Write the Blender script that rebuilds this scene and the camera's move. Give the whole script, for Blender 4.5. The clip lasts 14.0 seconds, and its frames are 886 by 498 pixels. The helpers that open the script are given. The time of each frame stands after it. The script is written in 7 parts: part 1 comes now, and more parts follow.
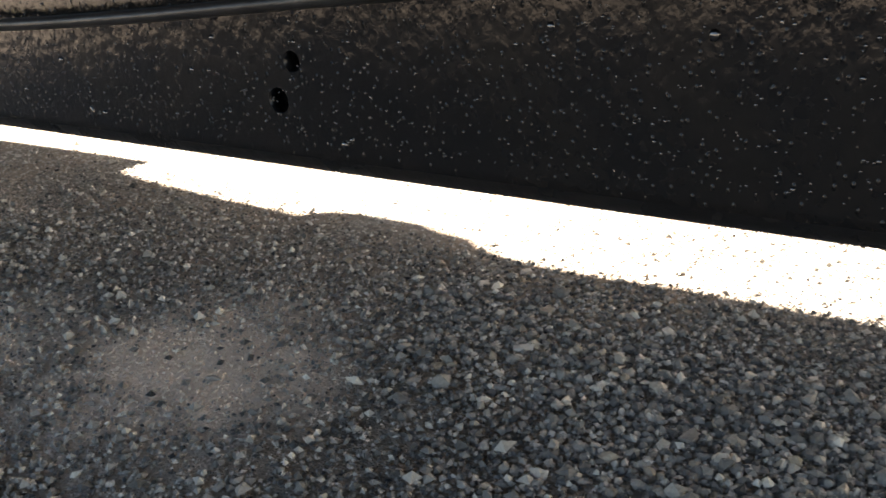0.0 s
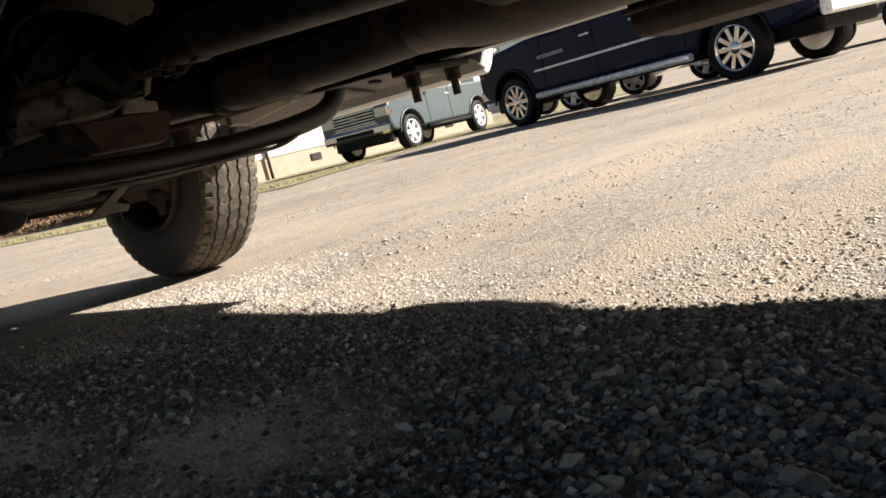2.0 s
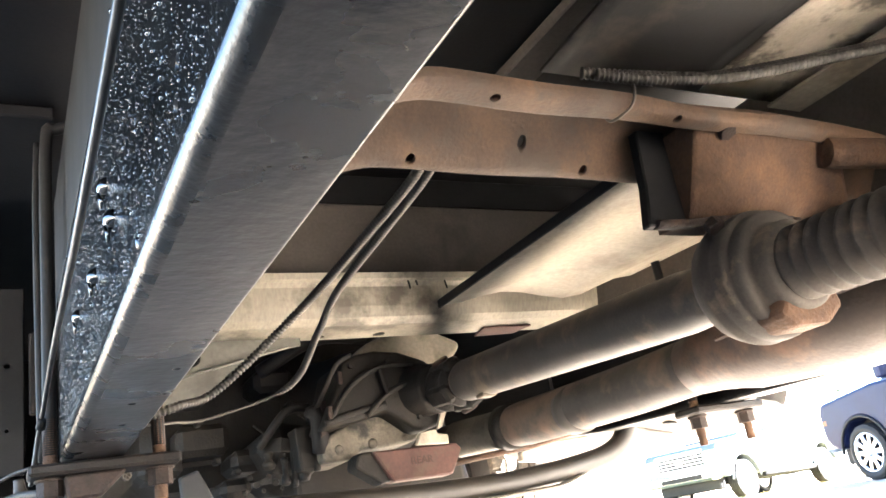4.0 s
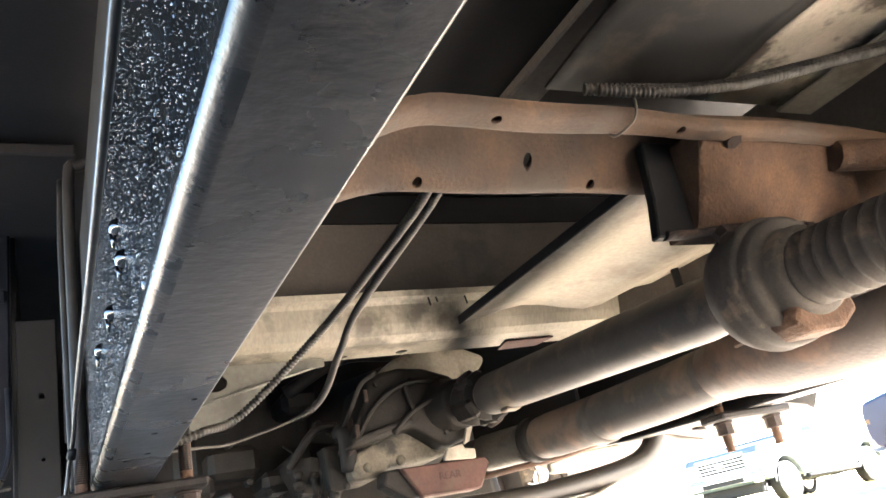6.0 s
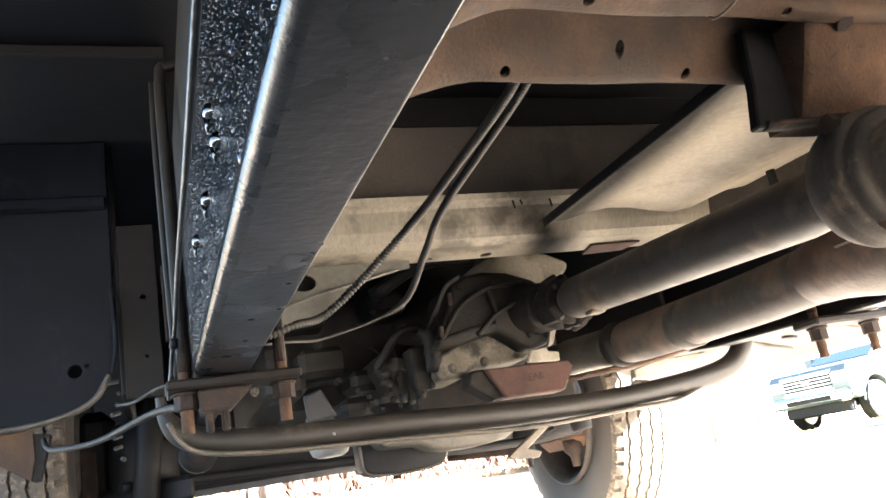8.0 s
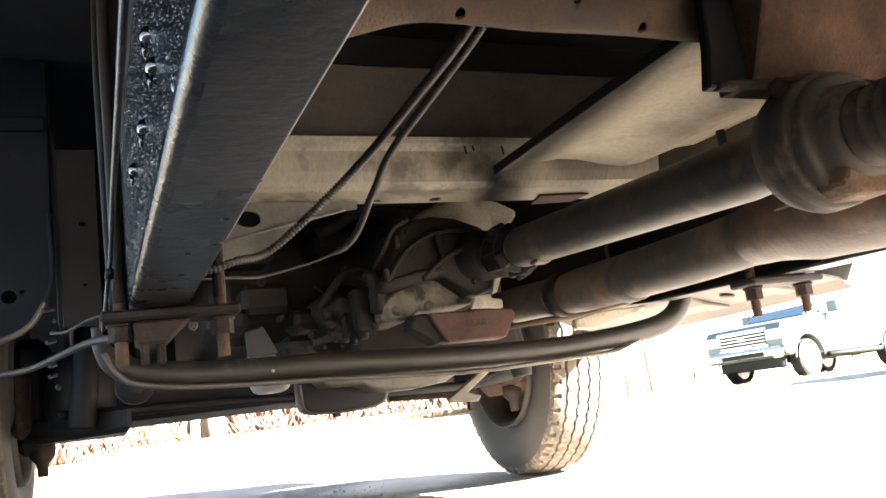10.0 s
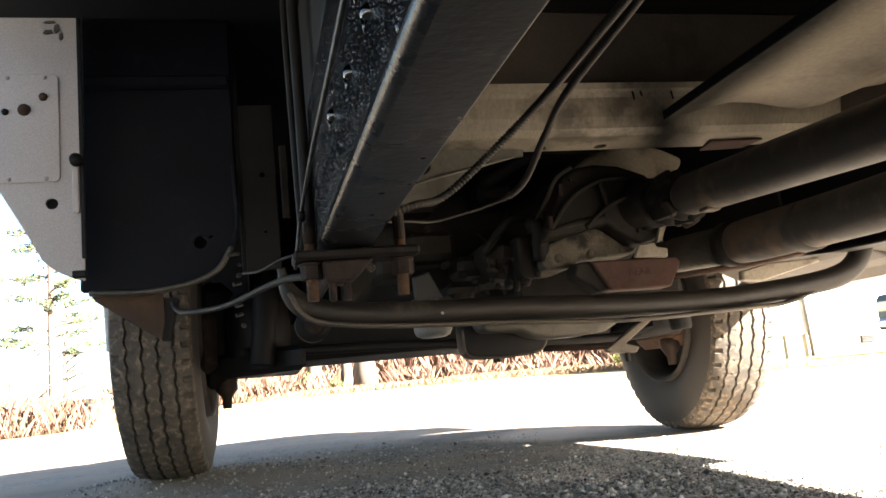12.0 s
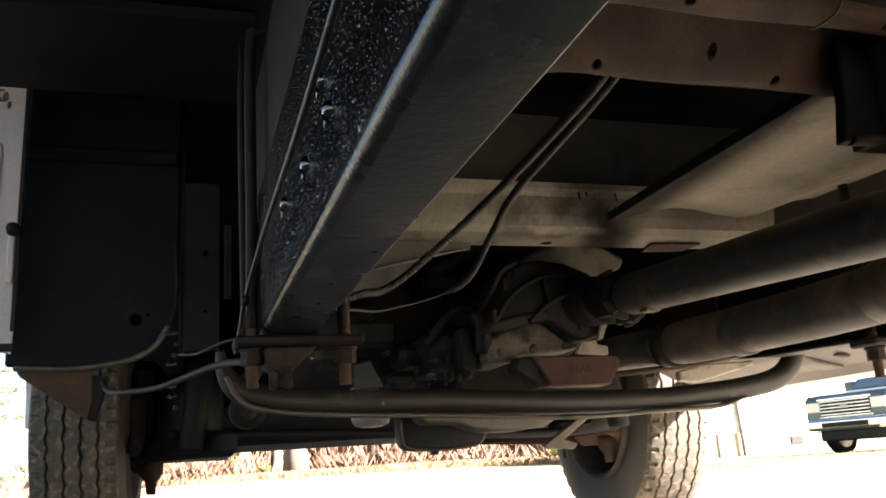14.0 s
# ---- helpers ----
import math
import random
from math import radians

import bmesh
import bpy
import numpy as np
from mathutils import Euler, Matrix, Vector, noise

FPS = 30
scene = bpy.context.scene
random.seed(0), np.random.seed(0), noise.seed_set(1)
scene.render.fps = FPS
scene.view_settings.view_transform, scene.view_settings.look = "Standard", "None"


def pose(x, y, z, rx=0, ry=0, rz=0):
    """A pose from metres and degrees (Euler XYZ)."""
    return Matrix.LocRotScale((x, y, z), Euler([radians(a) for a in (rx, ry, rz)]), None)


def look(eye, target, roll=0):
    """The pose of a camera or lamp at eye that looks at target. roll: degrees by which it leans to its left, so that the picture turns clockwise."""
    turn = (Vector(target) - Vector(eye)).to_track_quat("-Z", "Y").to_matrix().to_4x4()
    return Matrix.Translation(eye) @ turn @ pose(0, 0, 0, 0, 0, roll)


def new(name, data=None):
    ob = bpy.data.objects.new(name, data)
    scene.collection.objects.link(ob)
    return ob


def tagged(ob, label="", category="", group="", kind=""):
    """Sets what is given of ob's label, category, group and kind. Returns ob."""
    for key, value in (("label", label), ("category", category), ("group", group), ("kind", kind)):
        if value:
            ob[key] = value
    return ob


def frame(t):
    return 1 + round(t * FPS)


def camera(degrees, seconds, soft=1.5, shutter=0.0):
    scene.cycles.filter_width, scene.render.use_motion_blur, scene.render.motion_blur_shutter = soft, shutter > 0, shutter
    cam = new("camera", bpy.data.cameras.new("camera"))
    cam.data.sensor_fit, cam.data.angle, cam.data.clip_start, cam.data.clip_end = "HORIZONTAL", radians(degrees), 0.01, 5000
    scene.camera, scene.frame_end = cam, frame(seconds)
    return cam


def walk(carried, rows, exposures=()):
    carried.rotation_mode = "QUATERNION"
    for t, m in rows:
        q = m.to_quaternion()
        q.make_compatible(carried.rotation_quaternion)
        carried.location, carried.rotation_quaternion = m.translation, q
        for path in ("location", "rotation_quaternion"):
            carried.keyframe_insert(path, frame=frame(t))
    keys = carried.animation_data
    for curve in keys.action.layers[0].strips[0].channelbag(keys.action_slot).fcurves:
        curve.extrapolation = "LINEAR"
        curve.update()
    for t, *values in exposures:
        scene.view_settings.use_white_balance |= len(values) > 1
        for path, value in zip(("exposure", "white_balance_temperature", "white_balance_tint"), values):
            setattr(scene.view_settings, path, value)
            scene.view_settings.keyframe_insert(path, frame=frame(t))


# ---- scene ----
# ---- camera and its walk ----
cam = camera(56.7, 14.0, soft=1.6, shutter=0.12)
PATH = [
    (0, (-0.2095, 0.5058, 0.4787), (1.3063, 1.5491, -0.3049), -4.44),
    (0.5, (-0.1891, 0.5041, 0.4566), (1.1783, 1.769, -0.2718), -9.76),
    (1, (-0.1678, 0.5005, 0.4391), (1.179, 1.8374, -0.1924), -11.58),
    (1.2, (-0.1586, 0.4948, 0.4338), (1.2284, 1.83, -0.1079), -11.75),
    (1.4, (-0.1515, 0.4865, 0.4055), (1.2738, 1.8125, -0.0527), -11.93),
    (1.5, (-0.148, 0.4838, 0.3866), (1.2909, 1.8044, -0.0444), -11.97),
    (1.7, (-0.1362, 0.4766, 0.3056), (1.3313, 1.7878, -0.0513), -12.57),
    (1.8, (-0.1394, 0.4599, 0.2975), (1.3292, 1.7749, -0.0396), -12.78),
    (2, (-0.1219, 0.4765, 0.2656), (1.3252, 1.8267, -0.0225), -13.69),
    (2.2, (-0.1323, 0.4621, 0.2651), (1.2658, 1.8744, 0.04), -14.14),
    (2.5, (-0.1243, 0.4625, 0.2631), (1.1131, 2.0337, 0.2521), -13.67),
    (2.8, (-0.0951, 0.4537, 0.255), (1.021, 2.1023, 0.446), -12.34),
    (3, (-0.0736, 0.4423, 0.2557), (0.9826, 2.1027, 0.6129), -11.33),
    (3.3, (-0.0741, 0.4399, 0.2389), (0.95, 2.0815, 0.7449), -11.22),
    (3.5, (-0.0737, 0.4371, 0.2407), (0.9166, 2.0827, 0.7988), -10.84),
    (4, (-0.064, 0.4301, 0.2489), (0.8848, 2.0652, 0.9019), -10.33),
    (4.2, (-0.0576, 0.4331, 0.2466), (0.9035, 2.058, 0.9067), -10.09),
    (6.3, (-0.0533, 0.4075, 0.2502), (0.7953, 2.0818, 0.9405), -12.83),
    (6.5, (-0.0536, 0.4088, 0.2483), (0.7361, 2.123, 0.9101), -12.16),
    (7, (-0.0552, 0.4214, 0.2332), (0.6564, 2.1994, 0.8097), -10.52),
    (7.2, (-0.0597, 0.4251, 0.2283), (0.6376, 2.2165, 0.7802), -10.22),
    (9.3, (-0.0494, 0.4235, 0.2423), (0.6909, 2.2069, 0.7632), -8.44),
    (9.5, (-0.0484, 0.4263, 0.2378), (0.7205, 2.2069, 0.7259), -8.07),
    (10, (-0.0484, 0.4268, 0.2343), (0.7492, 2.2202, 0.6183), -7.68),
    (10.5, (-0.0534, 0.4238, 0.2328), (0.6799, 2.2499, 0.5902), -7.47),
    (11, (-0.0744, 0.4192, 0.2261), (0.5005, 2.3033, 0.572), -6.59),
    (11.5, (-0.0805, 0.4231, 0.2207), (0.4277, 2.3288, 0.5522), -5.69),
    (12, (-0.0881, 0.4188, 0.2199), (0.3702, 2.3393, 0.5383), -5.57),
    (12.5, (-0.0864, 0.4166, 0.2244), (0.3512, 2.3381, 0.5655), -6.01),
    (13, (-0.0902, 0.4137, 0.225), (0.3363, 2.3326, 0.5935), -6.24),
    (13.5, (-0.0879, 0.4125, 0.2273), (0.3427, 2.324, 0.628), -5.94),
    (14, (-0.0942, 0.4173, 0.228), (0.5049, 2.2563, 0.7371), -3.85),
]
EXPOSURES = [(0.0, 3.95, 6900, 14), (0.5, 3.65, 6900, 14), (1.0, 3.25, 6900, 14), (1.2, 2.7, 6800, 13), (1.4, 2.45, 6550, 11), (1.7, 1.55, 6500, 10), (2.0, 1.42, 6500, 10), (2.5, 1.42, 6500, 10),
             (3.0, 1.82, 6450, 16), (3.2, 2.6, 6250, 10), (3.5, 5.1, 6000, 10), (4.0, 6.55, 5900, 10), (6.5, 6.25, 5900, 10), (7.2, 6.0, 5900, 10), (9.5, 5.65, 6000, 10),
             (10.5, 4.5, 6200, 10), (11.0, 4.25, 6300, 10), (12.5, 3.9, 6500, 10), (13.5, 3.7, 6500, 10), (14.0, 3.8, 6400, 10)]
walk(cam, [(t, look(eye, target, roll)) for t, eye, target, roll in PATH], EXPOSURES)

# ---- sky and sun ----
SUN_EL, SUN_AZ = 29.5, 132.0   # azimuth clockwise from +y
world = bpy.data.worlds.new("sky")
scene.world = world
world.use_nodes = True
wn, wl = world.node_tree.nodes, world.node_tree.links
sky = wn.new("ShaderNodeTexSky")
sky.sky_type = "NISHITA"
sky.sun_disc = False
sky.sun_elevation = radians(SUN_EL)
sky.sun_rotation = radians(SUN_AZ)
wn["Background"].inputs["Strength"].default_value = 0.024
wl.new(sky.outputs[0], wn["Background"].inputs["Color"])
sun = new("sun", bpy.data.lights.new("sun", "SUN"))
sun.data.energy, sun.data.angle, sun.data.color = 5.0, radians(0.53), (1.0, 0.93, 0.85)
az, el = radians(SUN_AZ), radians(SUN_EL)
to_sun = Vector((math.sin(az) * math.cos(el), math.cos(az) * math.cos(el), math.sin(el)))
sun.matrix_world = Matrix.Translation((6, -2, 8)) @ to_sun.to_track_quat("Z", "Y").to_matrix().to_4x4()


# ---- materials ----
def surface(name, c1, c2=None, rough=0.6, metal=0.0, scale=20.0, fine=180.0, bump=0.15, stain=None, stain_at=0.6,
            stain_scale=4.0, coat=0.0, rough2=None, spec=0.5, stretch=(1, 1, 1)):
    """Two-scale procedural surface: base mix by coarse noise, fine grain bump, optional patchy stain."""
    m = bpy.data.materials.new(name)
    m.use_nodes = True
    n, l = m.node_tree.nodes, m.node_tree.links
    b = n["Principled BSDF"]
    tc = n.new("ShaderNodeTexCoord")
    mp = n.new("ShaderNodeMapping")
    mp.inputs["Scale"].default_value = stretch
    l.new(tc.outputs["Object"], mp.inputs["Vector"])
    co = n.new("ShaderNodeTexNoise")
    co.inputs["Scale"].default_value, co.inputs["Detail"].default_value = scale, 6
    fi = n.new("ShaderNodeTexNoise")
    fi.inputs["Scale"].default_value, fi.inputs["Detail"].default_value = fine, 4
    for t in (co, fi):
        l.new(mp.outputs[0], t.inputs["Vector"])
    ramp = n.new("ShaderNodeMapRange")
    ramp.inputs["From Min"].default_value, ramp.inputs["From Max"].default_value = 0.3, 0.7
    l.new(co.outputs["Fac"], ramp.inputs["Value"])
    mix = n.new("ShaderNodeMix")
    mix.data_type = "RGBA"
    mix.inputs["A"].default_value = (*c1, 1)
    mix.inputs["B"].default_value = (*(c2 or [v * 0.7 for v in c1]), 1)
    l.new(ramp.outputs[0], mix.inputs["Factor"])
    out = mix.outputs["Result"]
    grain = n.new("ShaderNodeMix")
    grain.data_type, grain.blend_type = "RGBA", "OVERLAY"
    grain.inputs["Factor"].default_value = 0.35
    l.new(out, grain.inputs["A"])
    l.new(fi.outputs["Fac"], grain.inputs["B"])
    out = grain.outputs["Result"]
    if stain:
        sn = n.new("ShaderNodeTexNoise")
        sn.inputs["Scale"].default_value, sn.inputs["Detail"].default_value = stain_scale, 8
        sn.inputs["Roughness"].default_value = 0.65
        l.new(tc.outputs["Object"], sn.inputs["Vector"])
        sr = n.new("ShaderNodeMapRange")
        sr.inputs["From Min"].default_value, sr.inputs["From Max"].default_value = stain_at - 0.06, stain_at + 0.06
        l.new(sn.outputs["Fac"], sr.inputs["Value"])
        sm = n.new("ShaderNodeMix")
        sm.data_type = "RGBA"
        sm.inputs["B"].default_value = (*stain, 1)
        l.new(sr.outputs[0], sm.inputs["Factor"])
        l.new(out, sm.inputs["A"])
        out = sm.outputs["Result"]
    l.new(out, b.inputs["Base Color"])
    rr = n.new("ShaderNodeMapRange")
    rr.inputs["To Min"].default_value, rr.inputs["To Max"].default_value = rough, rough2 if rough2 is not None else min(1, rough + 0.2)
    l.new(co.outputs["Fac"], rr.inputs["Value"])
    l.new(rr.outputs[0], b.inputs["Roughness"])
    b.inputs["Metallic"].default_value = metal
    b.inputs["Coat Weight"].default_value = coat
    b.inputs["Specular IOR Level"].default_value = spec
    bp = n.new("ShaderNodeBump")
    bp.inputs["Strength"].default_value, bp.inputs["Distance"].default_value = bump, 0.002
    add = n.new("ShaderNodeMath")
    l.new(co.outputs["Fac"], add.inputs[0])
    l.new(fi.outputs["Fac"], add.inputs[1])
    l.new(add.outputs[0], bp.inputs["Height"])
    l.new(bp.outputs[0], b.inputs["Normal"])
    return m


def island_surface(name, colours, rough=0.85, bump=0.4, scale=400.0):
    """Colour picked per loose piece from a ramp, with fine grain."""
    m = surface(name, (0.3, 0.3, 0.3), rough=rough, bump=bump, scale=scale * 0.4, fine=scale)
    n, l = m.node_tree.nodes, m.node_tree.links
    g = n.new("ShaderNodeNewGeometry")
    r = n.new("ShaderNodeValToRGB")
    while len(r.color_ramp.elements) < len(colours):
        r.color_ramp.elements.new(0.5)
    for i, c in enumerate(colours):
        r.color_ramp.elements[i].position = i / (len(colours) - 1)
        r.color_ramp.elements[i].color = (*c, 1)
    l.new(g.outputs["Random Per Island"], r.inputs["Fac"])
    mixes = [q for q in n if q.type == "MIX" and q.blend_type == "OVERLAY"]
    l.new(r.outputs["Color"], mixes[0].inputs["A"])
    return m


def wet_black(name):
    """Fresh black undercoat, still wet: glossy, orange-peel relief and small beads and runs."""
    m = surface(name, (0.006, 0.006, 0.0065), (0.010, 0.009, 0.008), rough=0.09, rough2=0.18, scale=30, fine=300, bump=0.1, spec=0.26)
    n, l = m.node_tree.nodes, m.node_tree.links
    b = n["Principled BSDF"]
    tc = n.new("ShaderNodeTexCoord")
    mp = n.new("ShaderNodeMapping")
    mp.inputs["Scale"].default_value = (1, 1, 0.6)
    l.new(tc.outputs["Object"], mp.inputs["Vector"])
    vo = n.new("ShaderNodeTexVoronoi")
    vo.inputs["Scale"].default_value = 560
    l.new(mp.outputs[0], vo.inputs["Vector"])
    dr = n.new("ShaderNodeMapRange")
    dr.inputs["From Min"].default_value, dr.inputs["From Max"].default_value = 0.34, 0.04
    l.new(vo.outputs["Distance"], dr.inputs["Value"])
    pick = n.new("ShaderNodeMath")
    pick.operation = "GREATER_THAN"
    pick.inputs[1].default_value = 0.66
    l.new(vo.outputs["Color"], pick.inputs[0])
    bead = n.new("ShaderNodeMath")
    bead.operation = "MULTIPLY"
    l.new(dr.outputs[0], bead.inputs[0])
    l.new(pick.outputs[0], bead.inputs[1])
    peel = n.new("ShaderNodeTexNoise")
    peel.inputs["Scale"].default_value, peel.inputs["Detail"].default_value = 240, 4
    l.new(mp.outputs[0], peel.inputs["Vector"])
    add = n.new("ShaderNodeMath")
    add.operation = "MULTIPLY_ADD"
    add.inputs[1].default_value = 0.75
    l.new(peel.outputs["Fac"], add.inputs[0])
    l.new(bead.outputs[0], add.inputs[2])
    bp = n.new("ShaderNodeBump")
    bp.inputs["Strength"].default_value, bp.inputs["Distance"].default_value = 0.45, 0.0010
    l.new(add.outputs[0], bp.inputs["Height"])
    l.new(bp.outputs[0], b.inputs["Normal"])
    return m


def gravel_ground():
    """Dusty fine gravel: voronoi pebbles at two sizes, tan dust, wheel streaks, grey shade of crusher stone."""
    m = bpy.data.materials.new("gravel_ground")
    m.use_nodes = True
    n, l = m.node_tree.nodes, m.node_tree.links
    b = n["Principled BSDF"]
    b.inputs["Roughness"].default_value = 0.95
    b.inputs["Specular IOR Level"].default_value = 0.2
    tc = n.new("ShaderNodeTexCoord")

    def vor(s):
        v = n.new("ShaderNodeTexVoronoi")
        v.inputs["Scale"].default_value = s
        l.new(tc.outputs["Object"], v.inputs["Vector"])
        return v

    def noi(s, d=6, st=None):
        v = n.new("ShaderNodeTexNoise")
        v.inputs["Scale"].default_value, v.inputs["Detail"].default_value = s, d
        if st:
            mp = n.new("ShaderNodeMapping")
            mp.inputs["Scale"].default_value = st
            mp.inputs["Rotation"].default_value = (0, 0, radians(-25))
            l.new(tc.outputs["Object"], mp.inputs["Vector"])
            l.new(mp.outputs[0], v.inputs["Vector"])
        else:
            l.new(tc.outputs["Object"], v.inputs["Vector"])
        return v

    v1, v2, broad, streak, dust = vor(110), vor(320), noi(0.7), noi(1.4, 5, (0.25, 2.2, 1)), noi(5, 8)
    hsv = n.new("ShaderNodeSeparateColor")
    l.new(v1.outputs["Color"], hsv.inputs[0])
    r = n.new("ShaderNodeValToRGB")
    cols = [(0.165, 0.148, 0.126), (0.25, 0.223, 0.188), (0.31, 0.277, 0.234), (0.35, 0.312, 0.262), (0.43, 0.39, 0.33)]
    while len(r.color_ramp.elements) < len(cols):
        r.color_ramp.elements.new(0.5)
    for i, c in enumerate(cols):
        r.color_ramp.elements[i].position, r.color_ramp.elements[i].color = i / 4, (*c, 1)
    l.new(hsv.outputs[0], r.inputs["Fac"])
    tan = n.new("ShaderNodeMix")
    tan.data_type = "RGBA"
    tan.inputs["B"].default_value = (0.385, 0.312, 0.240, 1)
    mr = n.new("ShaderNodeMapRange")
    mr.inputs["From Min"].default_value, mr.inputs["From Max"].default_value = 0.44, 0.54
    mr.inputs["To Min"].default_value, mr.inputs["To Max"].default_value = 0.12, 0.93
    ad = n.new("ShaderNodeMath")
    ad.operation = "MULTIPLY_ADD"
    ad.inputs[1].default_value = 0.55
    l.new(streak.outputs["Fac"], ad.inputs[0])
    hv = n.new("ShaderNodeMath")
    hv.operation = "MULTIPLY"
    hv.inputs[1].default_value = 0.45
    l.new(dust.outputs["Fac"], hv.inputs[0])
    l.new(hv.outputs[0], ad.inputs[2])
    l.new(ad.outputs[0], mr.inputs["Value"])
    l.new(mr.outputs[0], tan.inputs["Factor"])
    l.new(r.outputs["Color"], tan.inputs["A"])
    soil = tan.outputs["Result"]
    for px, py, rad, warp in ((0.30, 1.23, 0.25, 9), (0.19, 1.60, 0.22, 11), (0.95, 3.3, 0.35, 5)):
        off = n.new("ShaderNodeVectorMath")
        off.operation = "DISTANCE"
        wob = n.new("ShaderNodeTexNoise")
        wob.inputs["Scale"].default_value = warp
        l.new(tc.outputs["Object"], wob.inputs["Vector"])
        mixv = n.new("ShaderNodeVectorMath")
        mixv.operation = "MULTIPLY_ADD"
        mixv.inputs[1].default_value = (0.22, 0.22, 0.0)
        l.new(wob.outputs["Color"], mixv.inputs[0])
        l.new(tc.outputs["Object"], mixv.inputs[2])
        l.new(mixv.outputs[0], off.inputs[0])
        off.inputs[1].default_value = (px + 0.11, py + 0.11, 0)
        rg = n.new("ShaderNodeMapRange")
        rg.inputs["From Min"].default_value, rg.inputs["From Max"].default_value = rad, rad * 0.45
        l.new(off.outputs["Value"], rg.inputs["Value"])
        pm = n.new("ShaderNodeMix")
        pm.data_type = "RGBA"
        pm.inputs["B"].default_value = (0.92, 0.76, 0.61, 1)
        l.new(rg.outputs[0], pm.inputs["Factor"])
        l.new(soil, pm.inputs["A"])
        soil = pm.outputs["Result"]
    big = n.new("ShaderNodeMix")
    big.data_type, big.blend_type = "RGBA", "OVERLAY"
    big.inputs["Factor"].default_value = 0.3
    l.new(soil, big.inputs["A"])
    l.new(broad.outputs["Fac"], big.inputs["B"])
    l.new(big.outputs["Result"], b.inputs["Base Color"])
    bp = n.new("ShaderNodeBump")
    bp.inputs["Strength"].default_value, bp.inputs["Distance"].default_value = 0.55, 0.005
    sm = n.new("ShaderNodeMath")
    l.new(v1.outputs["Distance"], sm.inputs[0])
    l.new(v2.outputs["Distance"], sm.inputs[1])
    l.new(sm.outputs[0], bp.inputs["Height"])
    bp.invert = True
    l.new(bp.outputs[0], b.inputs["Normal"])
    return m


def plain_glass(name, colour):
    m = bpy.data.materials.new(name)
    m.use_nodes = True
    b = m.node_tree.nodes["Principled BSDF"]
    b.inputs["Base Color"].default_value = (*colour, 1)
    b.inputs["Roughness"].default_value = 0.03
    b.inputs["Specular IOR Level"].default_value = 0.8
    b.inputs["Coat Weight"].default_value = 1.0
    return m


M_WET = wet_black("wet_black_undercoat")
M_FLANGE = surface("dusty_black_flange", (0.0030, 0.0034, 0.0046), (0.0085, 0.0086, 0.0090), rough=0.17, rough2=0.42, scale=15, fine=110, bump=0.20, spec=0.46,
                   stain=(0.030, 0.030, 0.0295), stain_at=0.58, stain_scale=24, stretch=(1, 1.25, 1))
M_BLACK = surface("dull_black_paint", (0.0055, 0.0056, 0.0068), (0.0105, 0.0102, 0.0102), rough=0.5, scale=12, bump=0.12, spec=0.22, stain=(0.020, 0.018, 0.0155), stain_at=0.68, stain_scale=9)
M_PLASTIC = surface("black_liner_plastic", (0.0045, 0.0055, 0.009), (0.008, 0.010, 0.015), rough=0.5, scale=6, fine=260, bump=0.08, spec=0.12,
                    stain=(0.015, 0.018, 0.023), stain_at=0.64, stain_scale=11)
M_RUST = surface("rusty_brown_steel", (0.085, 0.044, 0.021), (0.038, 0.021, 0.013), rough=0.85, scale=28, fine=260, bump=0.9,
                 stain=(0.062, 0.034, 0.020), stain_at=0.60, stain_scale=48)
M_RUSTDK = surface("dark_rusty_steel", (0.030, 0.019, 0.014), (0.015, 0.0105, 0.009), rough=0.7, scale=40, fine=300, bump=0.7, spec=0.3, stain=(0.06, 0.034, 0.021), stain_at=0.63, stain_scale=30)
M_RUSTCM = surface("tan_rust_crossmember", (0.080, 0.043, 0.0195), (0.030, 0.0175, 0.0105), rough=0.66, scale=14, fine=260, bump=0.4,
                   stain=(0.042, 0.029, 0.020), stain_at=0.555, stain_scale=15)
M_REDOX = surface("red_oxide_bracket", (0.066, 0.027, 0.0185), (0.044, 0.019, 0.014), rough=0.7, scale=30, bump=0.3, stain=(0.056, 0.033, 0.022), stain_at=0.58, stain_scale=22)
M_STAMP = surface("dark_red_stamp", (0.034, 0.015, 0.011), (0.024, 0.011, 0.009), rough=0.75, scale=60, bump=0.2)
M_BEIGE = surface("beige_primer_sheet", (0.31, 0.277, 0.218), (0.24, 0.215, 0.168), rough=0.42, scale=4, fine=140, bump=0.06,
                  stain=(0.13, 0.112, 0.085), stain_at=0.58, stain_scale=7)
M_LIPSHEET = surface("grimed_beige_sheet", (0.30, 0.268, 0.208), (0.21, 0.186, 0.142), rough=0.45, scale=5, fine=140, bump=0.08,
                     stain=(0.10, 0.087, 0.065), stain_at=0.59, stain_scale=9, stretch=(1.6, 1, 0.5))
M_SHIELD = surface("buff_heat_shield", (0.33, 0.29, 0.22), (0.27, 0.238, 0.182), rough=0.38, scale=4, fine=140, bump=0.07,
                   stain=(0.19, 0.158, 0.115), stain_at=0.6, stain_scale=9)
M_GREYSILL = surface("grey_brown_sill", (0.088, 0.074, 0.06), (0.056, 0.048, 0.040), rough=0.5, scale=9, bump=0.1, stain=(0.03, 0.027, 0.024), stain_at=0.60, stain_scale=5)
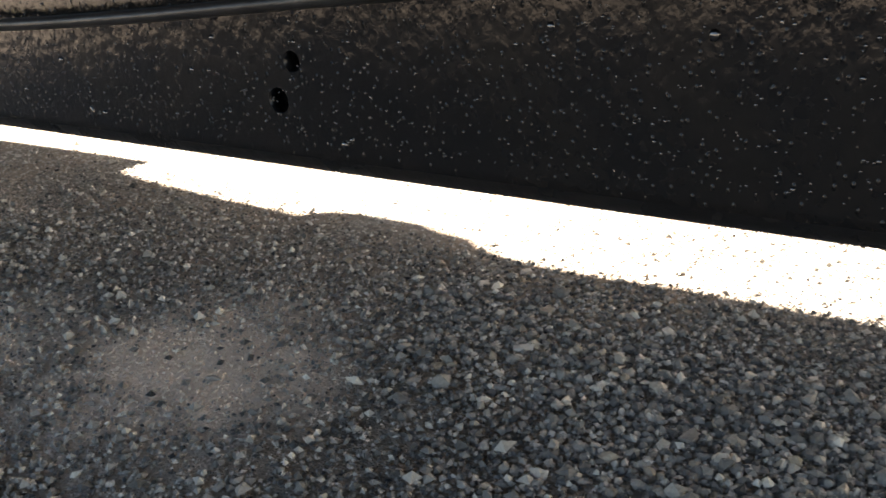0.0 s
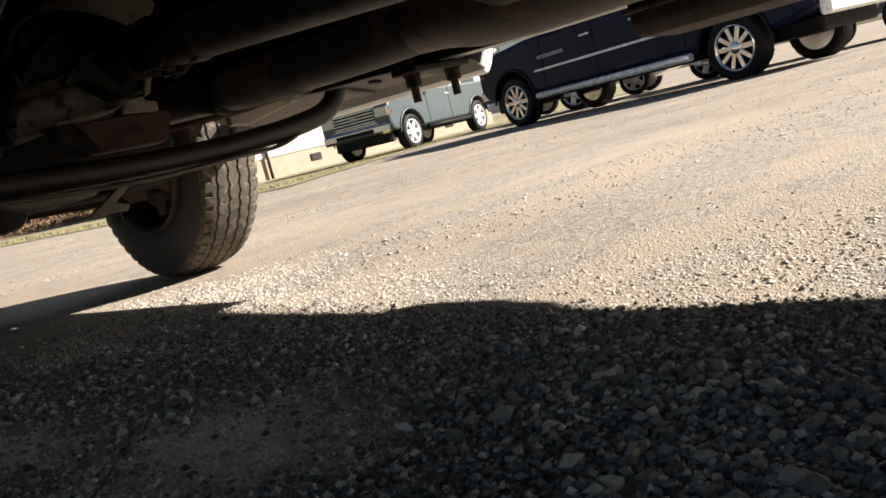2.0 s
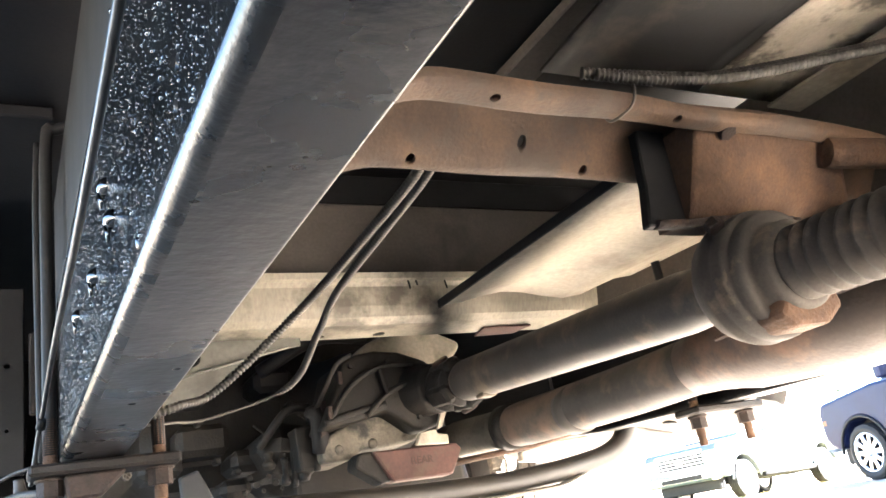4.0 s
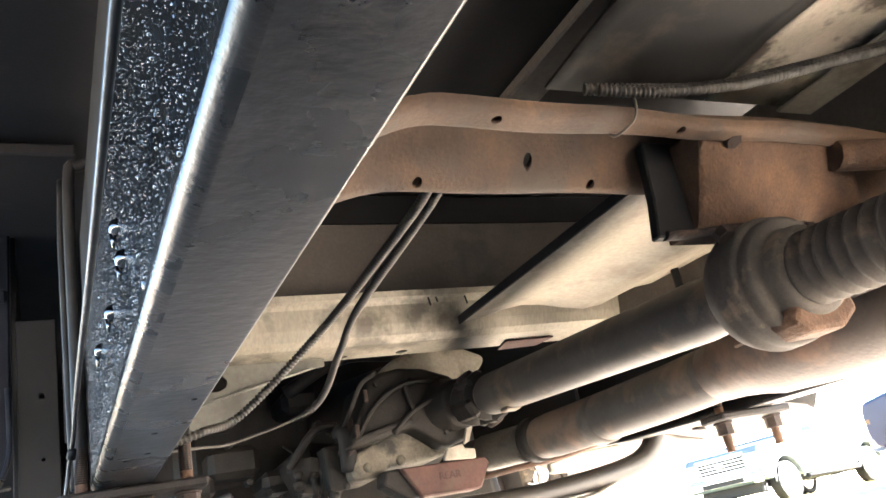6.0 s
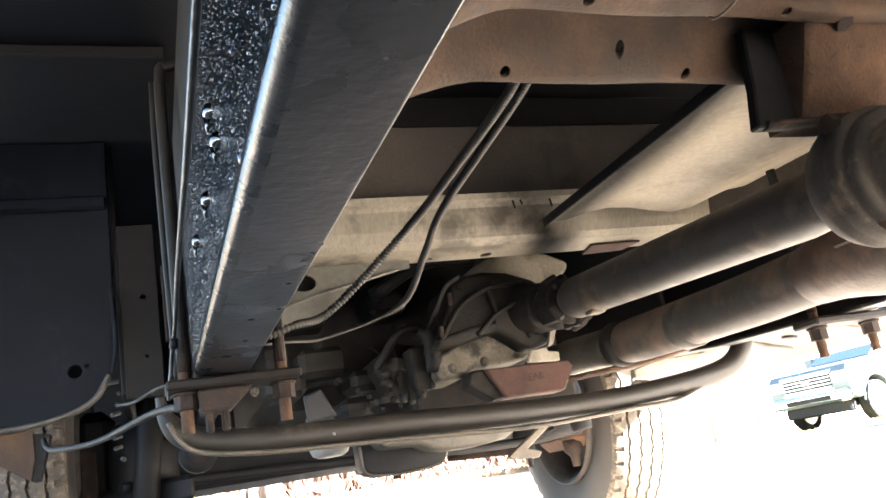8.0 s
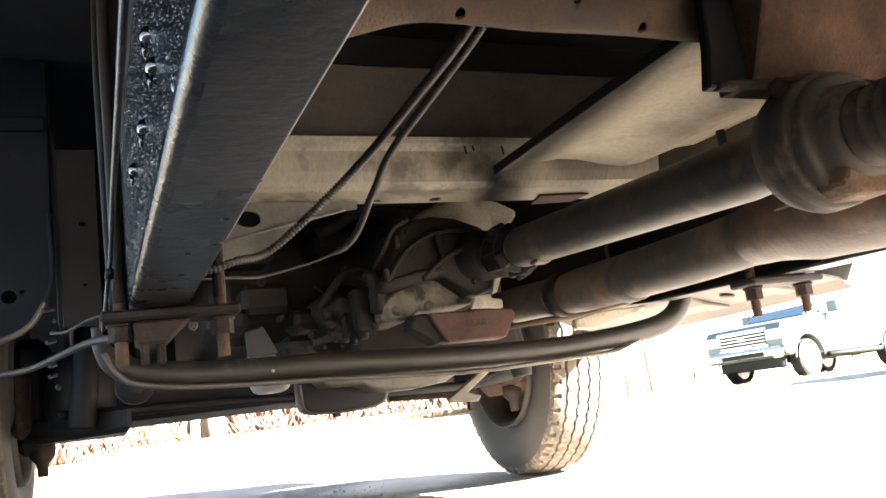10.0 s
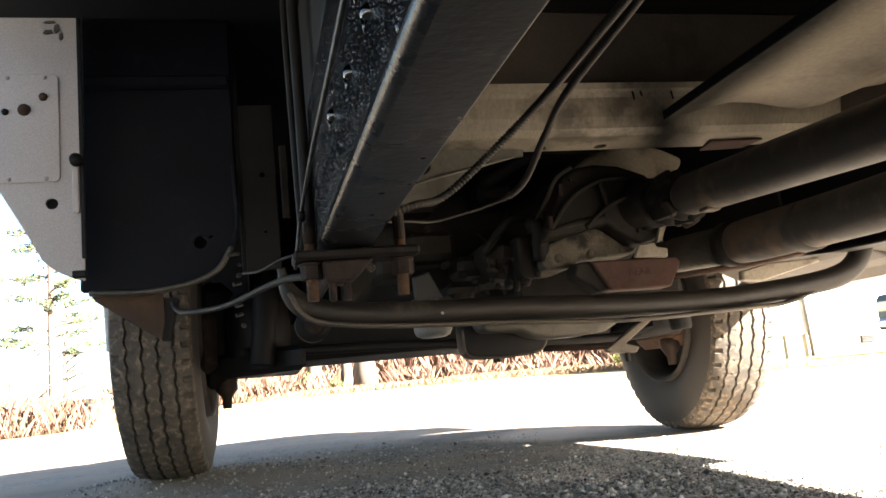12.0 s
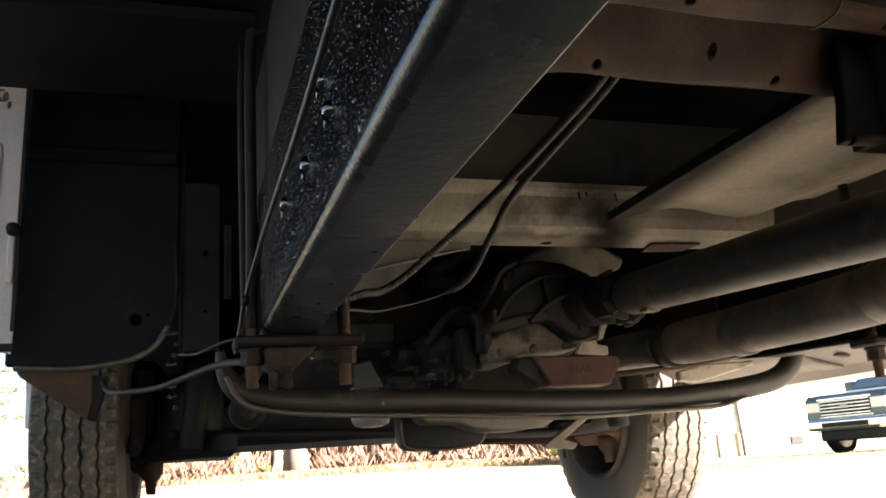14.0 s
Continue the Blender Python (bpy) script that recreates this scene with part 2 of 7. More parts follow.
M_DUSTSTEEL = surface("dusty_grey_shaft", (0.036, 0.031, 0.025), (0.022, 0.0195, 0.0165), rough=0.52, metal=0.05, scale=14, fine=260, bump=0.14,
                      stain=(0.095, 0.071, 0.046), stain_at=0.57, stain_scale=10)
M_EXH = surface("heat_stained_exhaust", (0.030, 0.026, 0.022), (0.018, 0.0155, 0.013), rough=0.52, metal=0.1, scale=12, bump=0.15,
                stain=(0.080, 0.054, 0.036), stain_at=0.56, stain_scale=8)
M_CONV = surface("rusty_converter", (0.038, 0.024, 0.016), (0.024, 0.017, 0.0125), rough=0.5, metal=0.2, scale=11, bump=0.3, stain=(0.095, 0.05, 0.028), stain_at=0.55, stain_scale=7)
M_ALU = surface("grimy_cast_aluminium", (0.150, 0.131, 0.098), (0.062, 0.054, 0.041), rough=0.55, metal=0.3, scale=18, fine=240, bump=0.6,
                stain=(0.014, 0.0125, 0.010), stain_at=0.51, stain_scale=11)
M_CASTDK = surface("sooty_cast_housing", (0.0085, 0.0080, 0.0072), (0.018, 0.0158, 0.0130), rough=0.5, scale=14, fine=240, bump=0.5, spec=0.15, stain=(0.022, 0.0185, 0.014), stain_at=0.63, stain_scale=16)
M_PANALU = surface("dusty_pan_aluminium", (0.105, 0.096, 0.078), (0.07, 0.064, 0.052), rough=0.45, metal=0.3, scale=9, fine=200, bump=0.1, stain=(0.035, 0.031, 0.026), stain_at=0.56, stain_scale=8)
# Shaded copy of the beige sheet: the corner's dimness is in its colour.
M_BEIGESHADE = surface("shaded_beige_corner", (0.13, 0.125, 0.105), (0.09, 0.087, 0.072), rough=0.5, scale=6, fine=120, bump=0.06, stain=(0.06, 0.056, 0.047), stain_at=0.6, stain_scale=6)
M_CORNER = surface("glossy_black_edge", (0.006, 0.006, 0.0066), (0.011, 0.0107, 0.0104), rough=0.20, rough2=0.36, scale=40, fine=260, bump=0.16, spec=0.42)
M_GRIME = surface("oily_black_casting", (0.0065, 0.0062, 0.0060), (0.019, 0.0163, 0.0130), rough=0.5, scale=24, fine=200, bump=0.6, spec=0.18)
M_RUBBER = surface("dusty_black_rubber", (0.005, 0.005, 0.0055), (0.010, 0.0095, 0.009), rough=0.5, scale=20, fine=320, bump=0.25, spec=0.2)
M_DUSTRUBBER = surface("dust_coated_rubber", (0.055, 0.046, 0.036), (0.033, 0.029, 0.025), rough=0.8, scale=22, fine=300, bump=0.2, stain=(0.13, 0.10, 0.07), stain_at=0.6, stain_scale=14)
M_WATER = plain_glass("clear_wet_bead", (0.004, 0.004, 0.004))
M_TYRE = surface("dusty_tyre_rubber", (0.055, 0.049, 0.041), (0.11, 0.092, 0.07), rough=0.85, scale=30, fine=350, bump=0.35,
                 stain=(0.19, 0.15, 0.105), stain_at=0.58, stain_scale=60)
M_SIDEWALL = surface("dusty_sidewall_rubber", (0.034, 0.031, 0.028), (0.05, 0.044, 0.037), rough=0.7, scale=9, fine=350, bump=0.15)
M_RIM = surface("dark_steel_rim", (0.045, 0.043, 0.041), (0.08, 0.07, 0.06), rough=0.6, metal=0.3, scale=20, bump=0.2)
M_LINE = surface("steel_line", (0.05, 0.048, 0.047), (0.03, 0.028, 0.027), rough=0.28, metal=0.5, scale=60, bump=0.1)
M_CONDUIT = surface("dusty_corrugated_conduit", (0.024, 0.022, 0.020), (0.052, 0.045, 0.036), rough=0.5, scale=40, bump=0.2)
M_TIEPLATE = surface("blackened_rusty_plate", (0.011, 0.0085, 0.0072), (0.006, 0.0052, 0.0048), rough=0.55, scale=30, fine=260, bump=0.5, spec=0.25, stain=(0.028, 0.017, 0.011), stain_at=0.62, stain_scale=22)
M_TUBE = surface("grey_crossmember_tube", (0.0105, 0.0092, 0.0080), (0.023, 0.0188, 0.0145), rough=0.42, metal=0.1, scale=8, fine=160, bump=0.12,
                 stain=(0.10, 0.08, 0.056), stain_at=0.66, stain_scale=10)
M_LIP = surface("dust_tan_lip", (0.11, 0.09, 0.066), (0.07, 0.058, 0.045), rough=0.5, scale=12, fine=160, bump=0.12, stain=(0.035, 0.031, 0.026), stain_at=0.58, stain_scale=14)
M_WHITE = surface("white_body_paint", (0.72, 0.72, 0.71), (0.66, 0.65, 0.63), rough=0.35, scale=5, fine=90, bump=0.04)
M_PANEL = surface("weathered_white_panel", (0.46, 0.445, 0.445), (0.40, 0.375, 0.355), rough=0.5, scale=3, fine=500, bump=0.03,
                  stain=(0.40, 0.31, 0.235), stain_at=0.68, stain_scale=3)
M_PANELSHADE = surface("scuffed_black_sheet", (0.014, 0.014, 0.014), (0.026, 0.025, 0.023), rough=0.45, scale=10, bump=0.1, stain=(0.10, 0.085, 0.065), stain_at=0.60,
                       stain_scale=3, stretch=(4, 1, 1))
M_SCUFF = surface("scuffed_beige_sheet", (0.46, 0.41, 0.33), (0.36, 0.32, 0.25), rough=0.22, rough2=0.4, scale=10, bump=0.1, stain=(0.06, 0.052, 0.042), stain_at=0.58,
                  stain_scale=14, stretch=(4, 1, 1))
M_GREYPLASTIC = surface("dusty_grey_plastic", (0.022, 0.023, 0.025), (0.012, 0.0125, 0.0135), rough=0.5, scale=15, bump=0.05, stain=(0.012, 0.012, 0.012), stain_at=0.58, stain_scale=20)
M_WHITEPLASTIC = surface("dirty_white_plastic", (0.36, 0.36, 0.34), (0.25, 0.24, 0.22), rough=0.4, scale=15, bump=0.05)
M_BARE = surface("bright_worn_steel", (0.45, 0.43, 0.40), (0.30, 0.26, 0.21), rough=0.35, metal=0.7, scale=40, bump=0.2)
M_CHROME = surface("chrome", (0.75, 0.75, 0.76), (0.68, 0.69, 0.70), rough=0.08, rough2=0.16, metal=1.0, scale=5, bump=0.02)
M_ALLOY = surface("bright_alloy", (0.70, 0.70, 0.71), (0.60, 0.60, 0.61), rough=0.28, rough2=0.4, metal=0.6, scale=6, bump=0.02)
M_POLISHED = surface("polished_wheel_alloy", (0.82, 0.83, 0.85), (0.74, 0.75, 0.77), rough=0.22, rough2=0.32, metal=0.25, scale=6, bump=0.02)
M_GLASS = plain_glass("dark_glass", (0.03, 0.045, 0.05))
M_SILVERBLUE = surface("silver_blue_paint", (0.078, 0.098, 0.104), (0.066, 0.085, 0.091), rough=0.36, metal=0.2, scale=4, fine=600, bump=0.02, coat=0.2)
M_NAVY = surface("dark_blue_paint", (0.004, 0.007, 0.030), (0.003, 0.0055, 0.023), rough=0.3, scale=4, fine=600, bump=0.02, coat=0.06, spec=0.15)
M_CARWHITE = surface("white_car_paint", (0.74, 0.75, 0.76), (0.70, 0.70, 0.70), rough=0.25, scale=3, bump=0.02, coat=0.7)
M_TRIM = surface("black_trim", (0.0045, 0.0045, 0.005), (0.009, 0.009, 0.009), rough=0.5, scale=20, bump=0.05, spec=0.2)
M_REDLENS = plain_glass("red_lens", (0.45, 0.02, 0.02))
M_AMBER = plain_glass("amber_lens", (0.62, 0.22, 0.03))
M_LAMP = plain_glass("headlamp_lens", (0.55, 0.55, 0.52))
M_SIDING = surface("white_siding", (0.76, 0.75, 0.72), (0.70, 0.69, 0.66), rough=0.6, scale=2, fine=60, bump=0.05)
M_SKIRT = surface("beige_skirting", (0.40, 0.335, 0.255), (0.35, 0.29, 0.22), rough=0.8, scale=3, fine=80, bump=0.1)
M_SHINGLE = surface("brown_shingle", (0.24, 0.20, 0.165), (0.17, 0.145, 0.12), rough=0.9, scale=9, fine=90, bump=0.5)
M_BRICKRED = surface("faded_red_wall", (0.30, 0.10, 0.075), (0.24, 0.085, 0.065), rough=0.85, scale=3, bump=0.1)
M_BARK = surface("grey_bark", (0.20, 0.165, 0.13), (0.11, 0.09, 0.07), rough=0.95, scale=6, fine=40, bump=1.0, stretch=(1, 1, 0.2))
M_PINEBARK = surface("pine_bark", (0.19, 0.135, 0.10), (0.11, 0.08, 0.06), rough=0.95, scale=6, fine=40, bump=1.0, stretch=(1, 1, 0.3))
M_NEEDLE = island_surface("pine_needles", [(0.03, 0.045, 0.018), (0.05, 0.07, 0.028), (0.08, 0.085, 0.038)], scale=30)
M_SHRUB = island_surface("evergreen_shrub", [(0.06, 0.09, 0.02), (0.12, 0.14, 0.03), (0.20, 0.19, 0.05)], scale=30)
M_BRUSH = island_surface("dry_brush", [(0.085, 0.042, 0.026), (0.15, 0.082, 0.050), (0.20, 0.125, 0.078), (0.10, 0.048, 0.032), (0.17, 0.105, 0.075)], scale=30)
M_STRAW = island_surface("dry_straw", [(0.20, 0.125, 0.065), (0.27, 0.18, 0.10), (0.15, 0.082, 0.046), (0.23, 0.16, 0.085), (0.12, 0.062, 0.040)], scale=30)
M_GRASS = island_surface("dry_lawn_blades", [(0.17, 0.16, 0.06), (0.30, 0.26, 0.12), (0.38, 0.31, 0.17), (0.14, 0.15, 0.05)], scale=60)
M_LAWN = surface("dormant_lawn", (0.26, 0.22, 0.11), (0.18, 0.175, 0.075), rough=0.95, scale=1.2, fine=30, bump=0.6, stain=(0.34, 0.27, 0.16), stain_at=0.55, stain_scale=0.8)
# Stone and grit kept mostly to the truck's shade, darker than their sunlit copy.
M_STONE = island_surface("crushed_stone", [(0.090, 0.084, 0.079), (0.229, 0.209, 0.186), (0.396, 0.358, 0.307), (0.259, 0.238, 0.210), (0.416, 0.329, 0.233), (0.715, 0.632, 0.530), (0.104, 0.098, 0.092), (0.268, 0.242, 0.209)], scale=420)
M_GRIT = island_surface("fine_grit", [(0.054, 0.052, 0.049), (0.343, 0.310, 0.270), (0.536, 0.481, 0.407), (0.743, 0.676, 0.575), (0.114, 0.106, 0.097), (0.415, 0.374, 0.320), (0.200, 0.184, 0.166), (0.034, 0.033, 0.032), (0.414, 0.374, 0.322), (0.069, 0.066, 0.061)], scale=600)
M_SAND = island_surface("pale_sand", [(0.74, 0.60, 0.47), (0.85, 0.71, 0.56), (0.60, 0.49, 0.385), (0.88, 0.75, 0.61)], scale=600)
M_PALESTONE = island_surface("pale_strewn_stone", [(0.36, 0.325, 0.28), (0.48, 0.43, 0.365), (0.56, 0.51, 0.44), (0.29, 0.265, 0.232), (0.52, 0.45, 0.36), (0.43, 0.39, 0.34)], scale=420)
# Lit copy of the crushed stone: sunlight put into a paler colour.
M_SUNSTONE = island_surface("sunlit_lot_stone", [(0.50, 0.45, 0.385), (0.60, 0.545, 0.465), (0.68, 0.625, 0.54), (0.44, 0.40, 0.345), (0.62, 0.545, 0.44), (0.55, 0.50, 0.43)], scale=420)
M_GROUND = gravel_ground()


# ---- mesh helpers ----
def part(name, bm, material, parent, label="", smooth=False):
    me = bpy.data.meshes.new(name)
    if smooth:
        for f in bm.faces:
            f.smooth = True
    bm.to_mesh(me)
    bm.free()
    me.materials.append(material)
    ob = new(name, me)
    if parent:
        ob.parent = parent
    if label:
        tagged(ob, label)
    return ob


def empty(name, place=(0, 0, 0)):
    ob = new(name)
    ob.location = place
    return ob


def bevelled(bm, width, segs=1):
    if width:
        es = [e for e in bm.edges if len(e.link_faces) == 2 and e.calc_face_angle(0) > 0.5]
        bmesh.ops.bevel(bm, geom=es, offset=width, segments=segs, affect="EDGES", clamp_overlap=True, profile=0.5)
    return bm


def box(lo, hi, bevel=0.0, turn=None, bm=None):
    """A box from corner to corner; turn: a matrix about its centre."""
    bm2 = bmesh.new()
    c, s = (Vector(lo) + Vector(hi)) / 2, Vector(hi) - Vector(lo)
    bmesh.ops.create_cube(bm2, size=1, matrix=Matrix.Translation(c) @ (turn or Matrix()) @ Matrix.Diagonal((*s, 1)))
    bevelled(bm2, bevel)
    return merged(bm, bm2)


def merged(bm, bm2):
    if bm is None:
        return bm2
    me = bpy.data.meshes.new("tmp")
    bm2.to_mesh(me)
    bm2.free()
    bm.from_mesh(me)
    bpy.data.meshes.remove(me)
    return bm


def prism(poly, axis, a, b, bevel=0.0, bm=None, segs=1):
    """A polygon in the plane across axis, drawn out from a to b. Axis x: (y, z); y: (x, z); z: (x, y)."""
    bm2 = bmesh.new()

    def at(p, d):
        return {"x": (d, p[0], p[1]), "y": (p[0], d, p[1]), "z": (p[0], p[1], d)}[axis]

    lo = [bm2.verts.new(at(p, a)) for p in poly]
    hi = [bm2.verts.new(at(p, b)) for p in poly]
    bm2.faces.new(lo)
    bm2.faces.new(hi[::-1])
    k = len(poly)
    for i in range(k):
        bm2.faces.new((lo[i], hi[i], hi[(i + 1) % k], lo[(i + 1) % k]))
    bmesh.ops.recalc_face_normals(bm2, faces=bm2.faces)
    bevelled(bm2, bevel, segs)
    return merged(bm, bm2)


def ribbon(profile, thick):
    """A closed polygon round an open profile line, of that thickness."""
    up, down = [], []
    for i, p in enumerate(profile):
        a, b = Vector(profile[max(i - 1, 0)]), Vector(profile[min(i + 1, len(profile) - 1)])
        d = (b - a).normalized()
        nrm = Vector((-d.y, d.x)) * thick / 2
        up.append(tuple(Vector(p) + nrm))
        down.append(tuple(Vector(p) - nrm))
    return up + down[::-1]


def curve_through(pts, steps=8):
    """A smooth line through the points."""
    p = [Vector(v) for v in pts]
    p = [2 * p[0] - p[1]] + p + [2 * p[-1] - p[-2]]
    out = []
    for i in range(1, len(p) - 2):
        for s in range(steps):
            t = s / steps
            a, b, c, d = p[i - 1:i + 3]
            out.append(0.5 * (2 * b + (c - a) * t + (2 * a - 5 * b + 4 * c - d) * t * t + (3 * b - a - 3 * c + d) * t ** 3))
    return out + [p[-2]]


def tube(pts, radius, segs=12, bm=None, flat=(1.0, 1.0)):
    """A capped tube along the points; radius a number or a function of 0..1 along it."""
    bm2 = bmesh.new()
    pts = [Vector(v) for v in pts]
    dirs = [(pts[min(i + 1, len(pts) - 1)] - pts[max(i - 1, 0)]).normalized() for i in range(len(pts))]
    side = dirs[0].orthogonal().normalized()
    if abs(dirs[0].z) < 0.9:
        side = dirs[0].cross(Vector((0, 0, 1))).normalized()
    rings = []
    for i, (q, d) in enumerate(zip(pts, dirs)):
        side = (side - d * side.dot(d)).normalized()
        up = d.cross(side)
        r = radius(i / max(1, len(pts) - 1)) if callable(radius) else radius
        rings.append([bm2.verts.new(q + r * (flat[0] * math.cos(a) * side + flat[1] * math.sin(a) * up)) for a in (2 * math.pi * k / segs for k in range(segs))])
    for a, b in zip(rings, rings[1:]):
        for k in range(segs):
            f = bm2.faces.new((a[k], b[k], b[(k + 1) % segs], a[(k + 1) % segs]))
            f.smooth = True
    bm2.faces.new(rings[0])
    bm2.faces.new(rings[-1][::-1])
    bmesh.ops.recalc_face_normals(bm2, faces=bm2.faces)
    return merged(bm, bm2)


def lathe(profile, m, segs=32, bm=None, smooth=True):
    """Turns (radius, height) points round the z axis of the pose m."""
    bm2 = bmesh.new()
    rings = []
    for r, h in profile:
        rings.append([bm2.verts.new(m @ Vector((r * math.cos(2 * math.pi * k / segs), r * math.sin(2 * math.pi * k / segs), h))) for k in range(segs)])
    for a, b in zip(rings, rings[1:]):
        for k in range(segs):
            f = bm2.faces.new((a[k], a[(k + 1) % segs], b[(k + 1) % segs], b[k]))
            f.smooth = smooth
    for ring, flip in ((rings[0], True), (rings[-1], False)):
        if (ring[0].co - ring[segs // 2].co).length > 1e-5:
            bm2.faces.new(ring[::-1] if flip else ring)
    bmesh.ops.remove_doubles(bm2, verts=bm2.verts, dist=1e-6)
    bmesh.ops.recalc_face_normals(bm2, faces=bm2.faces)
    return merged(bm, bm2)


def along(a, b):
    """The pose at a whose z axis points to b."""
    a, b = Vector(a), Vector(b)
    return Matrix.Translation(a) @ (b - a).to_track_quat("Z", "Y").to_matrix().to_4x4()


def cut(ob, *cutters):
    """Cuts bmeshes out of a mesh object for good."""
    for bm in cutters:
        me = bpy.data.meshes.new("tmp")
        bm.to_mesh(me)
        bm.free()
        c = new("tmp", me)
        mod = ob.modifiers.new("cut", "BOOLEAN")
        mod.operation, mod.object, mod.solver = "DIFFERENCE", c, "EXACT"
        dg = bpy.context.evaluated_depsgraph_get()
        dg.update()
        res = bpy.data.meshes.new_from_object(ob.evaluated_get(dg))
        ob.modifiers.clear()
        old, ob.data = ob.data, res
        bpy.data.objects.remove(c)
        bpy.data.meshes.remove(me)
        bpy.data.meshes.remove(old)
    return ob


def rod(a, b, r, segs=12, bm=None):
    return tube([a, b], r, segs, bm)


def hexnut(a, b, r, bm=None):
    return lathe([(0, 0), (r * 0.93, 0), (r, 0.001), (r, (Vector(b) - Vector(a)).length - 0.001), (r * 0.93, (Vector(b) - Vector(a)).length), (0, (Vector(b) - Vector(a)).length)], along(a, b), 6, bm, smooth=False)


def threaded(a, b, r, bm=None):
    a, b = Vector(a), Vector(b)
    k = max(6, int((b - a).length / 0.0012))
    return tube([a + (b - a) * i / k for i in range(k + 1)], lambda t: r * (1.0 if round(t * k) % 2 else 0.88), 10, bm)


def mesh_from(name, verts, faces_idx, material, parent=None, label=""):
    me = bpy.data.meshes.new(name)
    me.vertices.add(len(verts))
    me.vertices.foreach_set("co", np.asarray(verts, np.float32).ravel())
    k = faces_idx.shape[1]
    me.loops.add(faces_idx.size)
    me.loops.foreach_set("vertex_index", faces_idx.ravel().astype(np.int32))
    me.polygons.add(len(faces_idx))
    me.polygons.foreach_set("loop_start", np.arange(0, faces_idx.size, k, dtype=np.int32))
    me.update(calc_edges=True)
    me.validate()
    me.polygons.foreach_set("use_smooth", np.zeros(len(me.polygons), bool))
    me.materials.append(material)
    ob = new(name, me)
    if parent:
        ob.parent = parent
    if label:
        tagged(ob, label)
    return ob



# ---- ground ----
def smooth01(t):
    t = min(1.0, max(0.0, t))
    return t * t * (3 - 2 * t)


def ground_z(x, y):
    """The lot's relief: flat under the truck, rising gently ahead, falling away to both sides."""
    r = math.hypot(x, y)
    th = math.degrees(math.atan2(x, y))
    k = -0.012 + 0.0175 * smooth01((th + 14) / 13) - 0.010 * smooth01((th - 14) / 18)
    if th < -60 or th > 120:
        k = 0.0
    z = k * max(0.0, min(r, 26.0) - 3.0)
    z -= 0.010 * math.exp(-((x - 1.25) ** 2 + (y - 2.95) ** 2) / 0.20)
    z += 0.036 * math.exp(-((x + 0.31) ** 2 + (y - 2.9) ** 2) / 0.16)
    if r < 12:
        rough = 0.12 + 0.88 * smooth01((r - 3.2) / 2.5)
        z += rough * (0.010 * noise.noise((x * 1.3, y * 1.3, 3.1)) + 0.005 * noise.noise((x * 5, y * 5, 9.7)))
    return z


def build_ground():
    bm = bmesh.new()
    cx, cy, sectors = 0.6, 1.4, 144
    radii = [0.0] + [0.06 * k for k in range(1, 45)]
    while radii[-1] < 900:
        radii.append(radii[-1] * 1.075)
    rings = []
    for r in radii[1:]:
        ring = []
        for k in range(sectors):
            a = 2 * math.pi * k / sectors
            x, y = cx + r * math.sin(a), cy + r * math.cos(a)
            ring.append(bm.verts.new((x, y, ground_z(x, y))))
        rings.append(ring)
    c = bm.verts.new((cx, cy, ground_z(cx, cy)))
    for k in range(sectors):
        bm.faces.new((c, rings[0][(k + 1) % sectors], rings[0][k]))
    for a, b in zip(rings, rings[1:]):
        for k in range(sectors):
            bm.faces.new((a[k], a[(k + 1) % sectors], b[(k + 1) % sectors], b[k]))
    ob = part("ground", bm, M_GROUND, None, smooth=True)
    tagged(ob, "tan and grey dusty gravel lot with wheel tracks", "ground", kind="structure")


build_ground()

# ---- the truck ----
truck = empty("box_truck", (0.46, 1.5, 0.0))
tagged(truck, "white box truck parked on gravel, seen from underneath", "truck")
truck_inverse = Matrix.Translation((-0.46, -1.5, 0.0))


def piece(name, bm, material, label="", parent=None, smooth=False):
    """A part of the truck, or of one of its parts, given in world places."""
    ob = part(name, bm, material, parent or truck, label, smooth)
    ob.matrix_parent_inverse = truck_inverse if parent is None else Matrix()
    return ob


RAIL_Z, RAIL_W, RAIL_T = 0.395, 0.063, 0.006


def c_channel(sign, x0, z0, z1):
    """Outer web at x0, flanges towards the truck's middle; rounded outer corners."""
    w, t, r = RAIL_W * sign, RAIL_T * sign, 0.010
    outer = []
    for k in range(7):
        a = math.pi / 2 * k / 6
        outer.append((x0 + sign * r * (1 - math.sin(a)), z0 + r * (1 - math.cos(a))))
    low = outer          # from flange side up to the web
    top = []
    for k in range(7):
        a = math.pi / 2 * k / 6
        top.append((x0 + sign * r * (1 - math.cos(a)), z1 - r * (1 - math.sin(a))))
    return ([(x0 + w, z0 + 0.0022), (x0 + w - sign * 0.0007, z0 + 0.0007), (x0 + w - sign * 0.0022, z0)] + low + top + [(x0 + w, z1), (x0 + w, z1 - RAIL_T), (x0 + t, z1 - RAIL_T), (x0 + t, z0 + RAIL_T), (x0 + w, z0 + RAIL_T)])


KICK_NEAR = ((1.36, 0), (1.44, 0), (1.56, 0.03), (1.72, 0.10), (1.9, 0.15), (2.3, 0.16), (3.7, 0.16))
KICK_FAR = ((1.36, 0.004), (1.55, 0.012), (1.72, 0.018), (2.0, 0.042), (2.3, 0.075), (2.7, 0.14), (3.7, 0.16))


